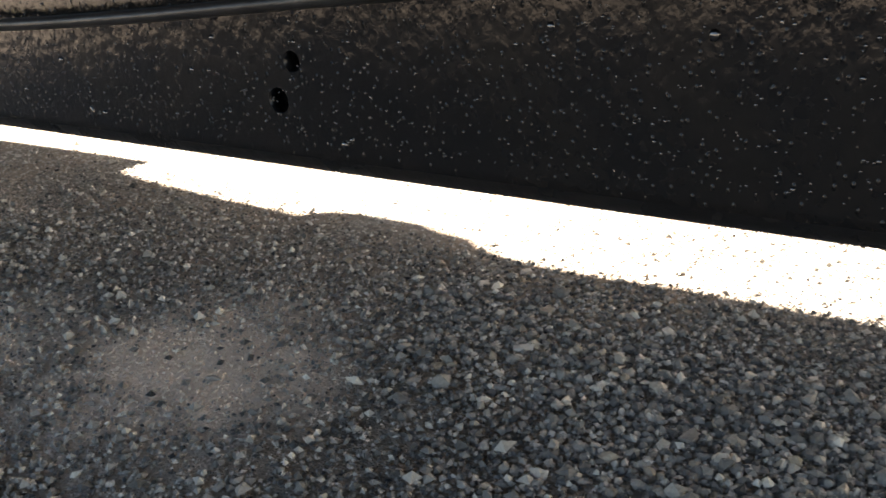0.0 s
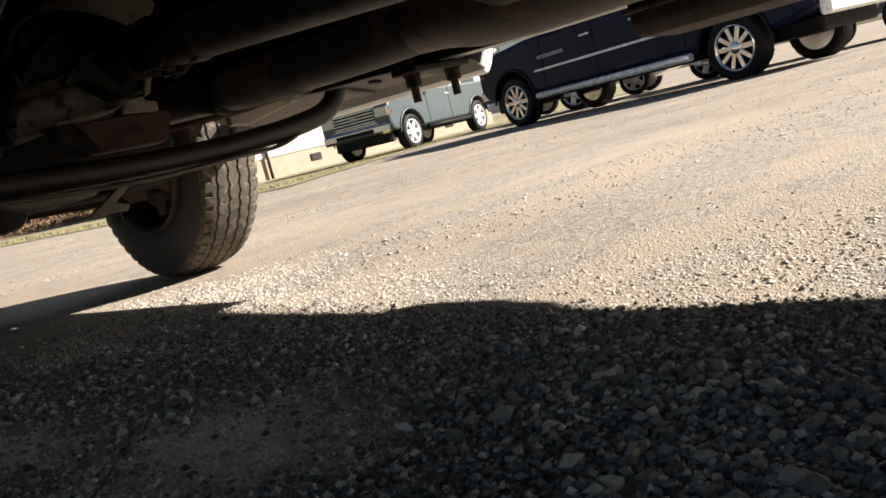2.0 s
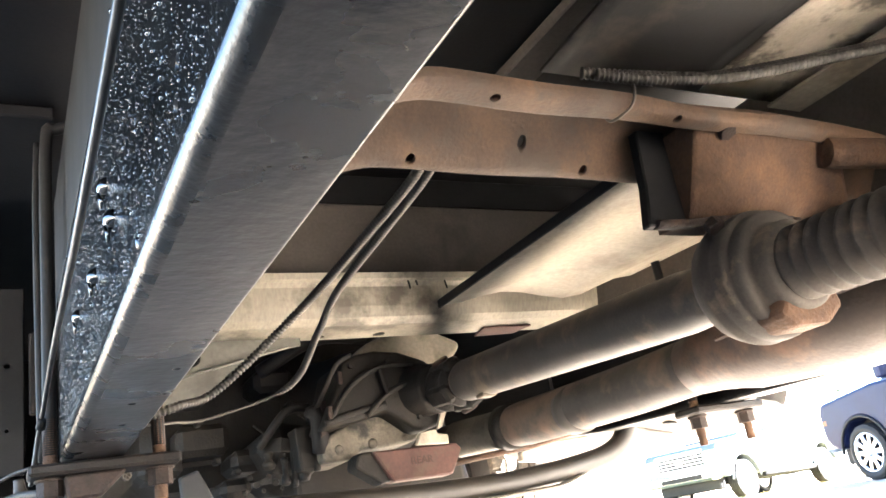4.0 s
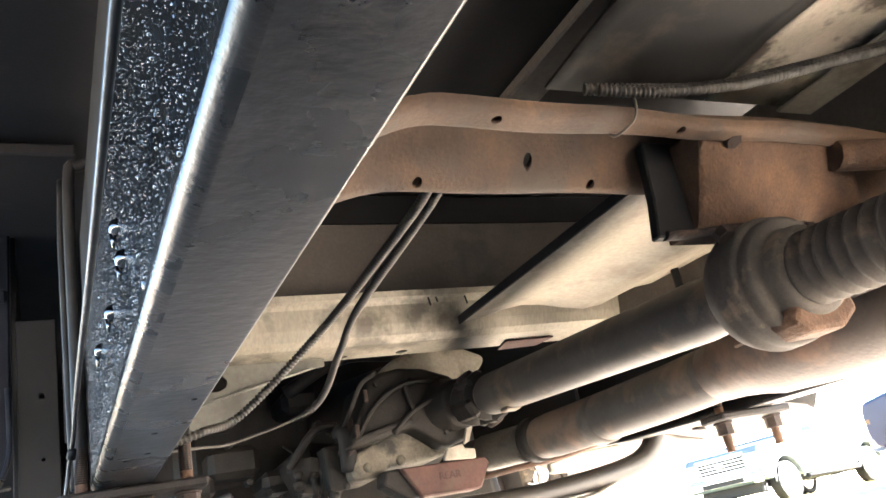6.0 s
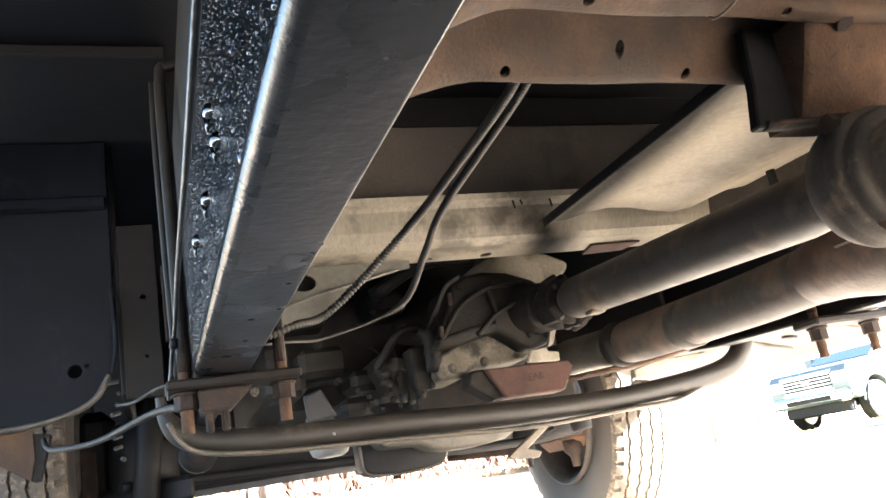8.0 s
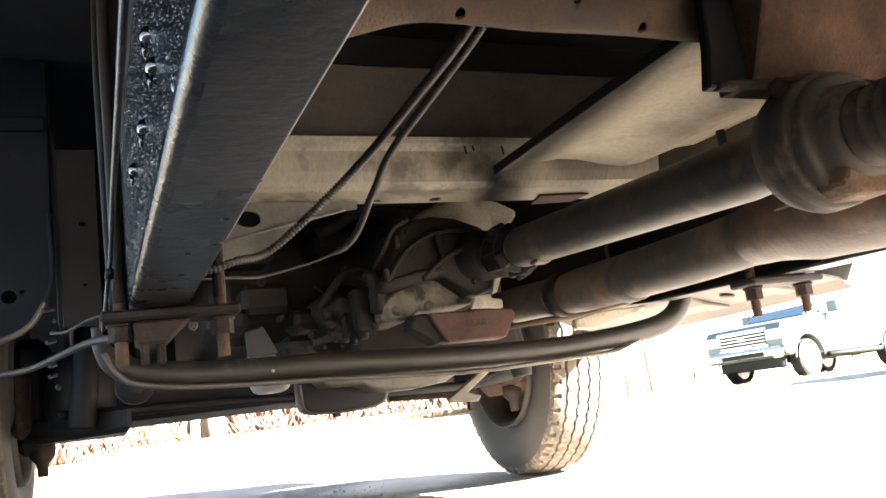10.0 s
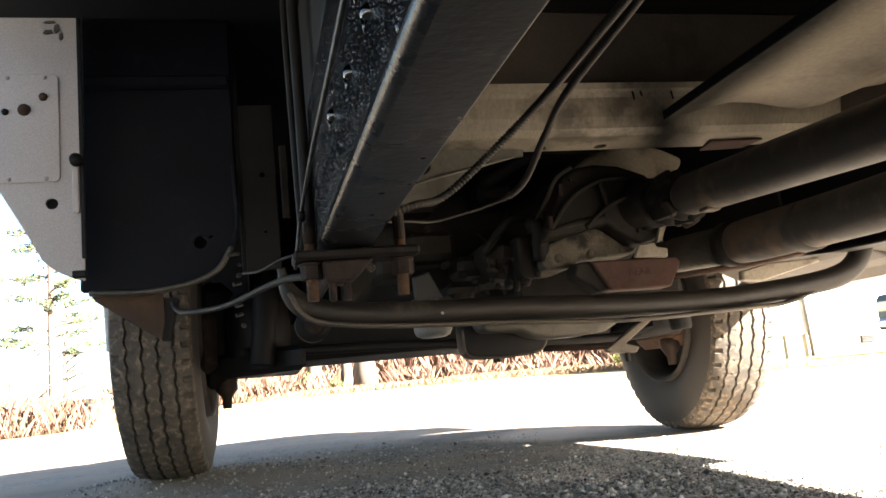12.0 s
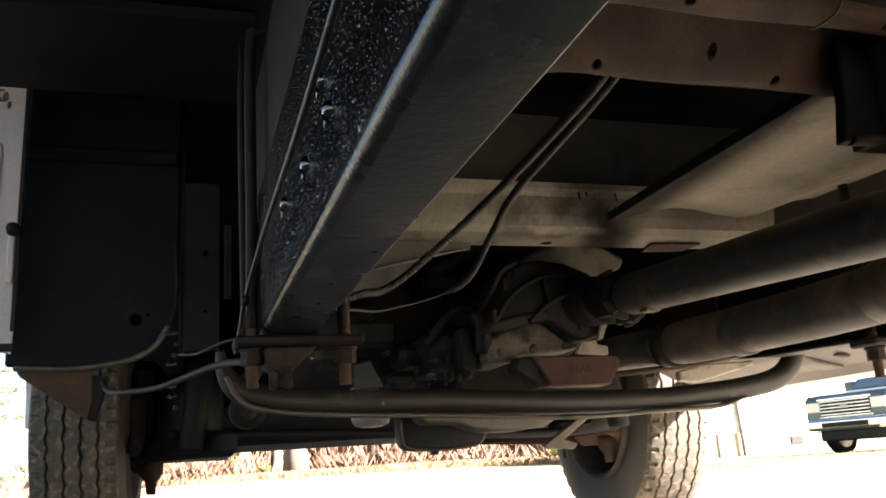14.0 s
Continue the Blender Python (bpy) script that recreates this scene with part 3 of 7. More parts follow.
def rail(sign, x0, label, z0=RAIL_Z, kick=KICK_NEAR):
    """Straight channel that kicks up towards the front axle."""
    prof = c_channel(sign, x0, z0, z0 + 0.195)
    bm = bmesh.new()
    rows = []
    for y, dz in ((-2.6, 0), (0.0, 0), (0.5, 0), (0.9, 0), (1.2, 0)) + kick:
        inward = sign * 0.10 * max(0.0, min(y, 2.45) - 1.45) if kick is KICK_NEAR else 0.0
        rows.append([bm.verts.new((x + inward, y, z + dz)) for x, z in prof])
    k = len(prof)
    for a, b in zip(rows, rows[1:]):
        for i in range(k):
            bm.faces.new((a[i], b[i], b[(i + 1) % k], a[(i + 1) % k]))
    bm.faces.new(rows[0])
    bm.faces.new(rows[-1][::-1])
    bmesh.ops.recalc_face_normals(bm, faces=bm.faces)
    me_ob = piece("frame_rail", bm, M_FLANGE, label)
    me_ob.data.materials.append(M_WET)
    me_ob.data.materials.append(M_CORNER)
    me_ob.data.materials.append(M_BLACK)
    for p in me_ob.data.polygons:
        p.use_smooth = 0.02 < abs(p.normal.x) < 0.999
        if p.center.y > 1.45:
            p.material_index = 3
        elif abs(p.center.x - x0) < 0.016:
            p.material_index = 1 if p.normal.x * sign < -0.97 else 2 if p.normal.x * sign < -0.12 else 0
    return me_ob


left_rail = rail(1, -0.0058, "black steel frame rail with wet glossy undercoating", 0.3915)
holes = []
for y, z, r in ((0.7015, 0.4322, 0.0037), (0.7100, 0.4185, 0.0046), (0.55, 0.4600, 0.006), (0.93, 0.475, 0.004), (-0.2, 0.43, 0.004)):
    holes.append(lathe([(r, 0), (r, 0.03)], along((-0.015, y, z), (0.1, y, z)), 16))
for x, y, r in ((0.030, 1.13, 0.0035), (0.033, 1.22, 0.0035), (0.046, 1.02, 0.003), (0.022, 1.29, 0.003), (0.050, 1.10, 0.0025)):
    holes.append(lathe([(r, 0), (r * 0.99, 0.03)], along((x, y, RAIL_Z - 0.015), (x, y, RAIL_Z + 0.1)), 12))
cut(left_rail, *holes)
rail(-1, 1.014, "dull black frame rail on the far side", 0.368, KICK_FAR)

# Added black plate; gives the web holes a dark inside.
piece("rail_filler", box((0.003, 0.5, 0.402), (0.010, 0.98, 0.50), 0.001), M_TRIM, "black plate added to darken the channel inside", left_rail)

# rivet heads with drips on the wet web
for y, z in ((0.934, 0.490), (0.906, 0.456), (1.012, 0.458), (1.15, 0.472)):
    m = along((-0.004, y, z), (-0.1, y, z))
    bm = lathe([(0.0070, 0), (0.0070, 0.002), (0.0058, 0.005), (0.0030, 0.0070), (0.0, 0.0075)], m, 16)
    tube([(-0.009, y, z - 0.004), (-0.0088, y, z - 0.014)], lambda t: 0.0022 * (1 - 0.6 * t), 8, bm)
    piece("rivet", bm, M_WATER, "wet black rivet head", left_rail, smooth=True)

# wet beads and short runs clinging to the web
def wet_beads(count=11000):
    rs = np.random.default_rng(5)
    V, F = [], []
    for _ in range(count):
        y = rs.uniform(-0.1, 1.42)
        z = 0.405 + 0.178 * rs.uniform(0, 1) ** 1.25
        r = float(np.clip(rs.lognormal(-8.0, 0.35), 0.0002, 0.0009)) if rs.uniform() < 0.994 else rs.uniform(0.001, 0.0017)
        run = rs.uniform(1.0, 1.5) if rs.uniform() < 0.94 else rs.uniform(2.0, 5.0)
        k = len(V)
        for ring, (q, h) in enumerate(((1.0, -0.1), (0.86, 0.34), (0.5, 0.58))):
            for j in range(7):
                a = 2 * math.pi * j / 7
                s = math.sin(a)
                V.append((-0.0058 - h * r, y + q * r * math.cos(a), z + q * r * s * (run if s < 0 else 1.0)))
        V.append((-0.0058 - 0.66 * r, y, z))
        for ring in (0, 1):
            for j in range(7):
                a, b = k + ring * 7 + j, k + ring * 7 + (j + 1) % 7
                F += [(a, a + 7, b), (b, a + 7, b + 7)]
        F += [(k + 14 + j, k + 21, k + 14 + (j + 1) % 7) for j in range(7)]
    ob = mesh_from("wet_spatter", np.array(V), np.array(F), M_WATER, left_rail, "wet beads and runs on the black rail")
    ob.data.polygons.foreach_set("use_smooth", np.ones(len(F), bool))
    ob.data.flip_normals() if ob.data.polygons[0].normal.x > 0.9 else None


wet_beads()

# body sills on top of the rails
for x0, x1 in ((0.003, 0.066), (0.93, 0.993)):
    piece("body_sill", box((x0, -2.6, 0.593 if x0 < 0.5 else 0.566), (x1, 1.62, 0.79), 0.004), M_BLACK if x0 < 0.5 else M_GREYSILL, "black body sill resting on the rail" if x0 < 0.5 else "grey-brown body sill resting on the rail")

# thin cable beside the rail
cable = curve_through([(-0.026, -0.6, 0.50), (-0.026, 0.3, 0.478), (-0.026, 0.5, 0.465), (-0.026, 0.66, 0.4555), (-0.026, 0.75, 0.4495), (-0.026, 0.83, 0.4455), (-0.026, 0.92, 0.4430), (-0.0255, 1.15, 0.4450), (-0.024, 1.36, 0.443), (-0.027, 1.41, 0.425), (-0.031, 1.425, 0.396), (-0.034, 1.44, 0.375)], 8)
handbrake = piece("brake_cable", tube(cable, 0.0024, 8), M_LINE, "thin steel cable along the rail")
piece("cable_clip", lathe([(0.0, 0), (0.0045, 0.001), (0.005, 0.012), (0.0, 0.014)], along((-0.0245, 1.39, 0.436), (-0.027, 1.41, 0.42)), 10), M_TRIM, "", handbrake)


# U-bolt clamps round rail and sill
def clamp(xa, xb, x_mid, zp, y=1.42, tall=0.805):
    """Inverted U-bolt, tie plate, spacer, nuts."""
    u = curve_through([(xa, y, zp + 0.02), (xa, y, 0.55), (xa, y, tall - 0.03), (xa + 0.012, y, tall - 0.005), (x_mid, y, tall), (xb - 0.012, y, tall - 0.005), (xb, y, tall - 0.03), (xb, y, 0.55), (xb, y, zp + 0.02)], 6)
    ub = piece("u_bolt", tube(u, 0.0075, 10), M_BLACK, "tall black U-bolt clamping sill to rail")
    for x in (xa, xb):
        piece("thread", threaded((x, y, zp + 0.06), (x, y, zp - 0.050), 0.0078), M_RUST, "rusty threaded end", ub)
        piece("nut", hexnut((x, y, zp - 0.024), (x, y, zp - 0.005), 0.0135), M_RUSTDK, "rusty hex nut", ub)
        piece("washer", lathe([(0, 0), (0.0155, 0), (0.0155, 0.003), (0, 0.003)], along((x, y, zp - 0.007), (x, y, zp)), 16), M_RUSTDK, "", ub)
    pl = piece("tie_plate", box((xa - 0.022, y - 0.028, zp - 0.003), (xb + 0.020, y + 0.028, zp + 0.009), 0.003), M_TIEPLATE, "blackened rusty steel tie plate")
    if zp > 0.37:
        piece("spacer", prism([(x_mid - 0.034, zp - 0.004), (x_mid + 0.030, zp - 0.004), (x_mid + 0.002, zp - 0.030), (x_mid - 0.030, zp - 0.030)], "y", y - 0.02, y + 0.03, 0.003), M_RUSTDK, "rusty tapered spacer block", pl)
        for dx in (-0.026, -0.008):
            piece("tab", box((x_mid + dx, y - 0.004, zp - 0.052), (x_mid + dx + 0.009, y + 0.008, zp - 0.027), 0.002), M_RUSTDK, "", pl)


clamp(-0.016, 0.096, 0.030, 0.381)
clamp(0.916, 1.022, 0.970, 0.364)
# slim black tube beside the near U-bolt
piece("drain_tube", tube(curve_through([(-0.024, 1.46, 0.80), (-0.026, 1.455, 0.7), (-0.024, 1.45, 0.5), (-0.022, 1.45, 0.40)], 6), 0.0045, 8), M_BLACK, "slim black drain tube")


# ---- crossmember with centre bearing ----
def crossmember():
    prof = [(0.9215, 0.602), (0.923, 0.595), (0.929, 0.591), (0.944, 0.589), (0.950, 0.593), (0.954, 0.610), (0.962, 0.624), (0.978, 0.631), (0.996, 0.629), (1.010, 0.617), (1.022, 0.600), (1.032, 0.585), (1.041, 0.578), (1.050, 0.580), (1.054, 0.600)]
    prof = [(p.x, p.y) for p in curve_through([(y, z, 0) for y, z in prof], 4)]
    poly = ribbon(prof, 0.0042)
    bm = bmesh.new()
    xs = [0.068, 0.10, 0.12, 0.14, 0.155, 0.17, 0.185, 0.20, 0.2125, 0.225, 0.2375, 0.25, 0.275, 0.30, 0.33, 0.36, 0.39, 0.42, 0.45, 0.48, 0.54, 0.60, 0.66, 0.72, 0.80, 0.93]
    rows = []
    for x in xs:
        drop = -0.045 * smooth01((0.25 - x) / 0.15) + 0.0015 * math.sin(31 * x)
        if x > 0.74:
            drop = -0.02 * smooth01((x - 0.74) / 0.2)
        slim = 1 - 0.35 * smooth01((x - 0.36) / 0.22)
        rows.append([bm.verts.new((x, y if y > 0.96 else 0.949 + (y - 0.949) * slim, z + drop * (1.0 if y < 0.97 else 0.7))) for y, z in poly])
    k = len(poly)
    for a, b in zip(rows, rows[1:]):
        for i in range(k):
            bm.faces.new((a[i], b[i], b[(i + 1) % k], a[(i + 1) % k]))
    bm.faces.new(rows[0])
    bm.faces.new(rows[-1][::-1])
    bmesh.ops.recalc_face_normals(bm, faces=bm.faces)
    ob = piece("crossmember", bm, M_RUSTCM, "rusty tan stamped crossmember with small holes")
    for p in ob.data.polygons:
        p.use_smooth = False
    cs = [lathe([(0.0052, 0), (0.0052, 0.05)], along((x, y, z - 0.025), (x, y, z + 0.1)), 14) for x, y, z in ((0.305, 0.933, 0.59), (0.389, 1.021, 0.607), (0.270, 1.036, 0.58), (0.470, 1.036, 0.577), (0.515, 0.936, 0.59))]
    cut(ob, *cs)
    return ob


cm = crossmember()
piece("wire_tie", tube(curve_through([(0.452, 0.919, 0.610), (0.451, 0.9185, 0.602), (0.449, 0.9205, 0.593), (0.446, 0.928, 0.587), (0.440, 0.946, 0.585), (0.437, 0.953, 0.598)], 5), 0.0014, 8), M_LIP, "pale wire tie round the lip", cm)


def hanger_block():
    """Pressed bearing hanger: a sloping face under the crossmember's near lip, its ends drawn in towards the bearing."""
    bm = bmesh.new()
    rows = []
    for x, grow in ((0.556, 0.0), (0.562, 0.004), (0.60, 0.007), (0.66, 0.004), (0.72, 0.007), (0.775, 0.004), (0.786, 0.0)):
        tip = smooth01((x - 0.66) / 0.13)
        rows.append([bm.verts.new(v) for v in ((x, 0.948 - grow * 0.3, 0.604), (x, 0.958 - grow, 0.588), (x + 0.010 * tip, 0.972 - grow, 0.556), (x + 0.022 * tip, 0.985 - grow, 0.527),
                                               (x + 0.026 * tip, 0.992, 0.513 + 0.016 * tip), (x + 0.026 * tip, 1.004, 0.508 + 0.016 * tip), (x + 0.02 * tip, 1.040, 0.510), (x, 1.040, 0.604))])
    k = len(rows[0])
    for p, q in zip(rows, rows[1:]):
        for i in range(k):
            f = bm.faces.new((p[i], q[i], q[(i + 1) % k], p[(i + 1) % k]))
            f.smooth = True
    bm.faces.new(rows[0])
    bm.faces.new(rows[-1][::-1])
    bmesh.ops.recalc_face_normals(bm, faces=bm.faces)
    return bm


hanger = piece("bearing_hanger", hanger_block(), M_RUST, "heavily rusted pressed bearing hanger")
piece("gusset", prism([(0.520, 0.612), (0.560, 0.612), (0.566, 0.510), (0.548, 0.503), (0.505, 0.502), (0.514, 0.545)], "y", 0.998, 1.012, 0.002), M_TRIM, "black gusset plate", hanger)
piece("hanger_flange", tube(curve_through([(0.515, 1.0, 0.504), (0.555, 0.992, 0.503), (0.60, 0.988, 0.506), (0.70, 0.988, 0.508)], 5), 0.006, 8, flat=(1.5, 0.7)), M_RUSTDK, "", hanger)
for x, y, z in ((0.592, 0.950, 0.594), (0.748, 0.950, 0.594), (0.575, 0.985, 0.502), (0.70, 0.985, 0.504)):
    piece("hanger_bolt", hexnut((x, y, z), (x, y - 0.006, z - 0.010), 0.010), M_RUSTDK, "", hanger)
piece("strap_arm", tube(curve_through([(0.74, 0.95, 0.575), (0.84, 0.93, 0.57), (0.93, 0.91, 0.56)], 6), 0.018, 10), M_RUST, "rusty arm", hanger)

# driveshaft line
S_FAR, S_NEAR = Vector((0.668, 1.76, 0.506)), Vector((0.632, 1.05, 0.449))


def on_shaft(y):
    return S_FAR + (S_NEAR - S_FAR) * ((S_FAR.y - y) / (S_FAR.y - S_NEAR.y))


shaft = piece("driveshaft", lathe([(0, 0), (0.030, 0), (0.034, 0.012), (0.0365, 0.022), (0.0365, 0.60), (0.034, 0.63), (0.034, 0.70), (0.0, 0.70)], along(on_shaft(1.70), on_shaft(1.0)), 40), M_DUSTSTEEL, "dusty grey steel driveshaft tube")
piece("universal_joint", lathe([(0, 0), (0.030, 0), (0.044, 0.004), (0.045, 0.022), (0.036, 0.030), (0.033, 0.05), (0.038, 0.062), (0.042, 0.066), (0.042, 0.078), (0.03, 0.085), (0, 0.085)], along(on_shaft(1.782), on_shaft(1.0)), 30), M_GRIME, "grimy black universal joint", shaft)
for s in (-1, 1):
    for q in (0, 1):
        e = box((-0.018, 0.038 * s - 0.010, -0.035), (0.018, 0.038 * s + 0.010, 0.040), 0.006)
        bmesh.ops.transform(e, matrix=along(on_shaft(1.735), on_shaft(1.0)) @ Matrix.Rotation(0.5 + q * math.pi / 2, 4, "Z"), verts=e.verts)
        piece("yoke_ear", e, M_GRIME, "", shaft)
cap = along(on_shaft(1.735), on_shaft(1.0)) @ Matrix.Rotation(0.5, 4, "Z")
for s in (-1, 1):
    d = cap.to_3x3() @ Vector((0, s, 0))
    piece("joint_cap", lathe([(0, 0), (0.014, 0), (0.017, 0.003), (0.017, 0.014), (0, 0.014)], along(on_shaft(1.735) + d * 0.054, on_shaft(1.735)), 18), M_RUSTDK, "", shaft)
piece("balance_weight", box((0.640, 1.60, 0.4545), (0.668, 1.625, 0.4615), 0.002), M_DUSTSTEEL, "", shaft)
ring = [(0.036, -0.046), (0.048, -0.050), (0.055, -0.046), (0.062, -0.038), (0.068, -0.024), (0.070, -0.016), (0.066, -0.010), (0.069, -0.003), (0.068, 0.008), (0.066, 0.014), (0.062, 0.012), (0.062, 0.018), (0.062, 0.026), (0.056, 0.030), (0.050, 0.026), (0.047, 0.032), (0.046, 0.046), (0.040, 0.050), (0.034, 0.050)]
bearing = piece("centre_bearing", lathe(ring, along(on_shaft(0.985), on_shaft(0.9)), 40), M_DUSTRUBBER, "dusty rubber centre bearing support")
piece("bearing_bracket", prism([(0.588, 0.392), (0.606, 0.378), (0.655, 0.380), (0.682, 0.398), (0.676, 0.420), (0.60, 0.412)], "y", 0.945, 0.985, 0.006, segs=2), M_RUST, "rusty bracket under the bearing", bearing)
prof = [(0.026, 0.0)]
for i in range(13):
    h = 0.006 + i * 0.0175
    prof += [(0.031, h), (0.038, h + 0.005), (0.038, h + 0.0095), (0.031, h + 0.0145)]
prof += [(0.024, 0.24)]
piece("slip_boot", lathe(prof, along(on_shaft(0.945), on_shaft(0.5)), 36), M_DUSTRUBBER, "black corrugated rubber boot on the shaft")
piece("rear_driveshaft", lathe([(0, 0), (0.030, 0), (0.030, 2.6), (0, 2.6)], along(on_shaft(0.72), on_shaft(0.3)), 28), M_DUSTSTEEL, "dusty grey rear driveshaft tube")

# ---- exhaust ----
ex = curve_through([(0.70, 2.45, 0.50), (0.72, 2.15, 0.452), (0.760, 1.97, 0.432), (0.798, 1.76, 0.422), (0.812, 1.45, 0.416), (0.818, 1.24, 0.418)], 8)
pipe = piece("exhaust_pipe", tube(ex, lambda t: 0.033 + 0.008 * smooth01((t - 0.56) / 0.06), 24), M_EXH, "heat-stained steel exhaust pipe")
piece("flex_joint", lathe([(0.03, 0)] + [(0.0335 + 0.003 * (k % 2), 0.006 + 0.0055 * k) for k in range(24)] + [(0.03, 0.142)], along((0.764, 1.945, 0.430), (0.796, 1.77, 0.4225)), 24), M_PANALU, "ribbed silver flexible joint", pipe)
piece("pipe_clamp", lathe([(0.033, 0), (0.043, 0.002), (0.043, 0.030), (0.033, 0.032)], along((0.793, 1.795, 0.424), (0.802, 1.72, 0.420)), 24), M_GRIME, "", pipe)
piece("weld_band", lathe([(0.040, 0), (0.0428, 0.002), (0.0428, 0.03), (0.040, 0.032)], along((0.808, 1.60, 0.416), (0.812, 1.45, 0.416)), 24), M_DUSTSTEEL, "", pipe)
conv = piece("catalytic_converter", tube([(0.818, 1.30, 0.417), (0.82, 1.265, 0.42), (0.822, 1.235, 0.424), (0.825, 1.20, 0.427), (0.83, 1.10, 0.43), (0.835, 0.95, 0.432), (0.84, 0.86, 0.432), (0.842, 0.82, 0.432), (0.843, 0.79, 0.432)],
                                      lambda t: (0.0415, 0.047, 0.056, 0.066, 0.075, 0.076, 0.072, 0.056, 0.037)[round(t * 8)], 36, flat=(1.05, 1.0)), M_CONV, "rust-brown catalytic converter shell")
piece("heat_blanket_seam", box((0.752, 0.88, 0.425), (0.905, 1.19, 0.431), 0.002), M_CONV, "", conv)
piece("tail_pipe", tube(curve_through([(0.843, 0.80, 0.432), (0.85, 0.5, 0.43), (0.86, 0.0, 0.45), (0.88, -0.8, 0.47)], 6), 0.033, 20), M_EXH, "heat-stained tail pipe")
muff = piece("muffler", prism([(0.930, 0.335), (0.945, 0.318), (1.07, 0.314), (1.09, 0.332), (1.09, 0.40), (0.930, 0.40)], "y", 0.25, 1.022, 0.006, segs=2), M_RUSTDK, "dark rusty flat muffler")
piece("muffler_seam", box((0.923, 0.25, 0.352), (1.097, 1.026, 0.357), 0.001), M_RUST, "", muff)

# ---- floors, shields and sills overhead ----
piece("box_floor", box((-0.60, -3.0, 0.855), (1.52, 1.76, 0.90), 0.004), M_BLACK, "black underside of the box floor")
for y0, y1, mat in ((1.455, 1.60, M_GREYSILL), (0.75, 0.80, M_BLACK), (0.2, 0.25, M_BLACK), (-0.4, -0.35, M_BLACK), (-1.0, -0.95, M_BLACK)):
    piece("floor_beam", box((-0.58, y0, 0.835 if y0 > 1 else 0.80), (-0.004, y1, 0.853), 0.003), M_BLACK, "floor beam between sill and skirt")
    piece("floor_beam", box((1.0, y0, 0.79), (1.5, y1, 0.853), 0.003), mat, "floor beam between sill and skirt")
piece("front_sill", box((0.07, 1.60, 0.662), (1.5, 1.622, 0.797), 0.003), M_GREYSILL, "grey-brown front cross sill")
piece("sill_cap", box((0.07, 1.604, 0.797), (1.5, 1.618, 0.853), 0.002), M_TRIM, "black strip above the sill")
pan = prism(ribbon([(1.578, 0.666), (1.581, 0.658), (1.592, 0.656), (1.599, 0.649), (1.606, 0.618), (1.612, 0.602), (1.625, 0.594), (1.690, 0.590), (1.700, 0.600), (1.712, 0.66), (1.76, 0.74), (1.86, 0.80)], 0.004), "x", 0.072, 0.93)
cabfloor = piece("cab_floor_lip", pan, M_LIPSHEET, "beige pressed-steel floor lip with overspray")
cut(cabfloor, lathe([(0.011, 0), (0.011, 0.03)], along((0.504, 1.676, 0.58), (0.504, 1.676, 0.7)), 16), lathe([(0.006, 0), (0.006, 0.03)], along((0.40, 1.676, 0.58), (0.40, 1.676, 0.7)), 12))
for x, dz in ((0.531, 0), (0.545, 0.006), (0.60, 0.0)):
    piece("seam_clip", tube([(x, 1.59, 0.662), (x + 0.001, 1.586, 0.640 + dz)], 0.0016, 6), M_TRIM, "", cabfloor)
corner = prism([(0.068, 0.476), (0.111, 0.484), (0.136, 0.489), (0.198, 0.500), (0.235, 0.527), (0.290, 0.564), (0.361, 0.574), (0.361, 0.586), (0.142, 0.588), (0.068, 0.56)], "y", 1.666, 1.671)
fcorner = piece("floor_corner", corner, M_BEIGESHADE, "grey-beige floor corner with shade in its colour and a round hole")
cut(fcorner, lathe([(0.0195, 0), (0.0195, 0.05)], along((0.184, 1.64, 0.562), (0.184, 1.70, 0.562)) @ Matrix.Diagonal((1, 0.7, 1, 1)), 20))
piece("corner_crease", tube([(0.10, 1.664, 0.515), (0.20, 1.664, 0.540), (0.34, 1.664, 0.572)], 0.0025, 6), M_BEIGESHADE, "", fcorner)
piece("toe_board", prism(ribbon([(1.86, 0.80), (1.95, 0.78), (2.06, 0.80), (2.10, 0.95)], 0.006), "x", 0.07, 1.0), M_BLACK, "black toe board")
dome = prism([(0.545, 0.610), (0.580, 0.634), (0.622, 0.651), (0.655, 0.657), (0.717, 0.656), (0.748, 0.645), (0.790, 0.626), (0.782, 0.606), (0.733, 0.572), (0.680, 0.549), (0.600, 0.560)], "y", 1.90, 2.05, 0.022, segs=4)
piece("tunnel_dome", dome, M_BEIGE, "grey-beige pressed tunnel dome", smooth=True)
piece("red_oxide_tab", prism([(0.70, 1.655), (0.80, 1.65), (0.79, 1.70), (0.71, 1.71)], "z", 0.585, 0.5885, 0.001), M_REDOX, "red oxide tab on the floor lip")


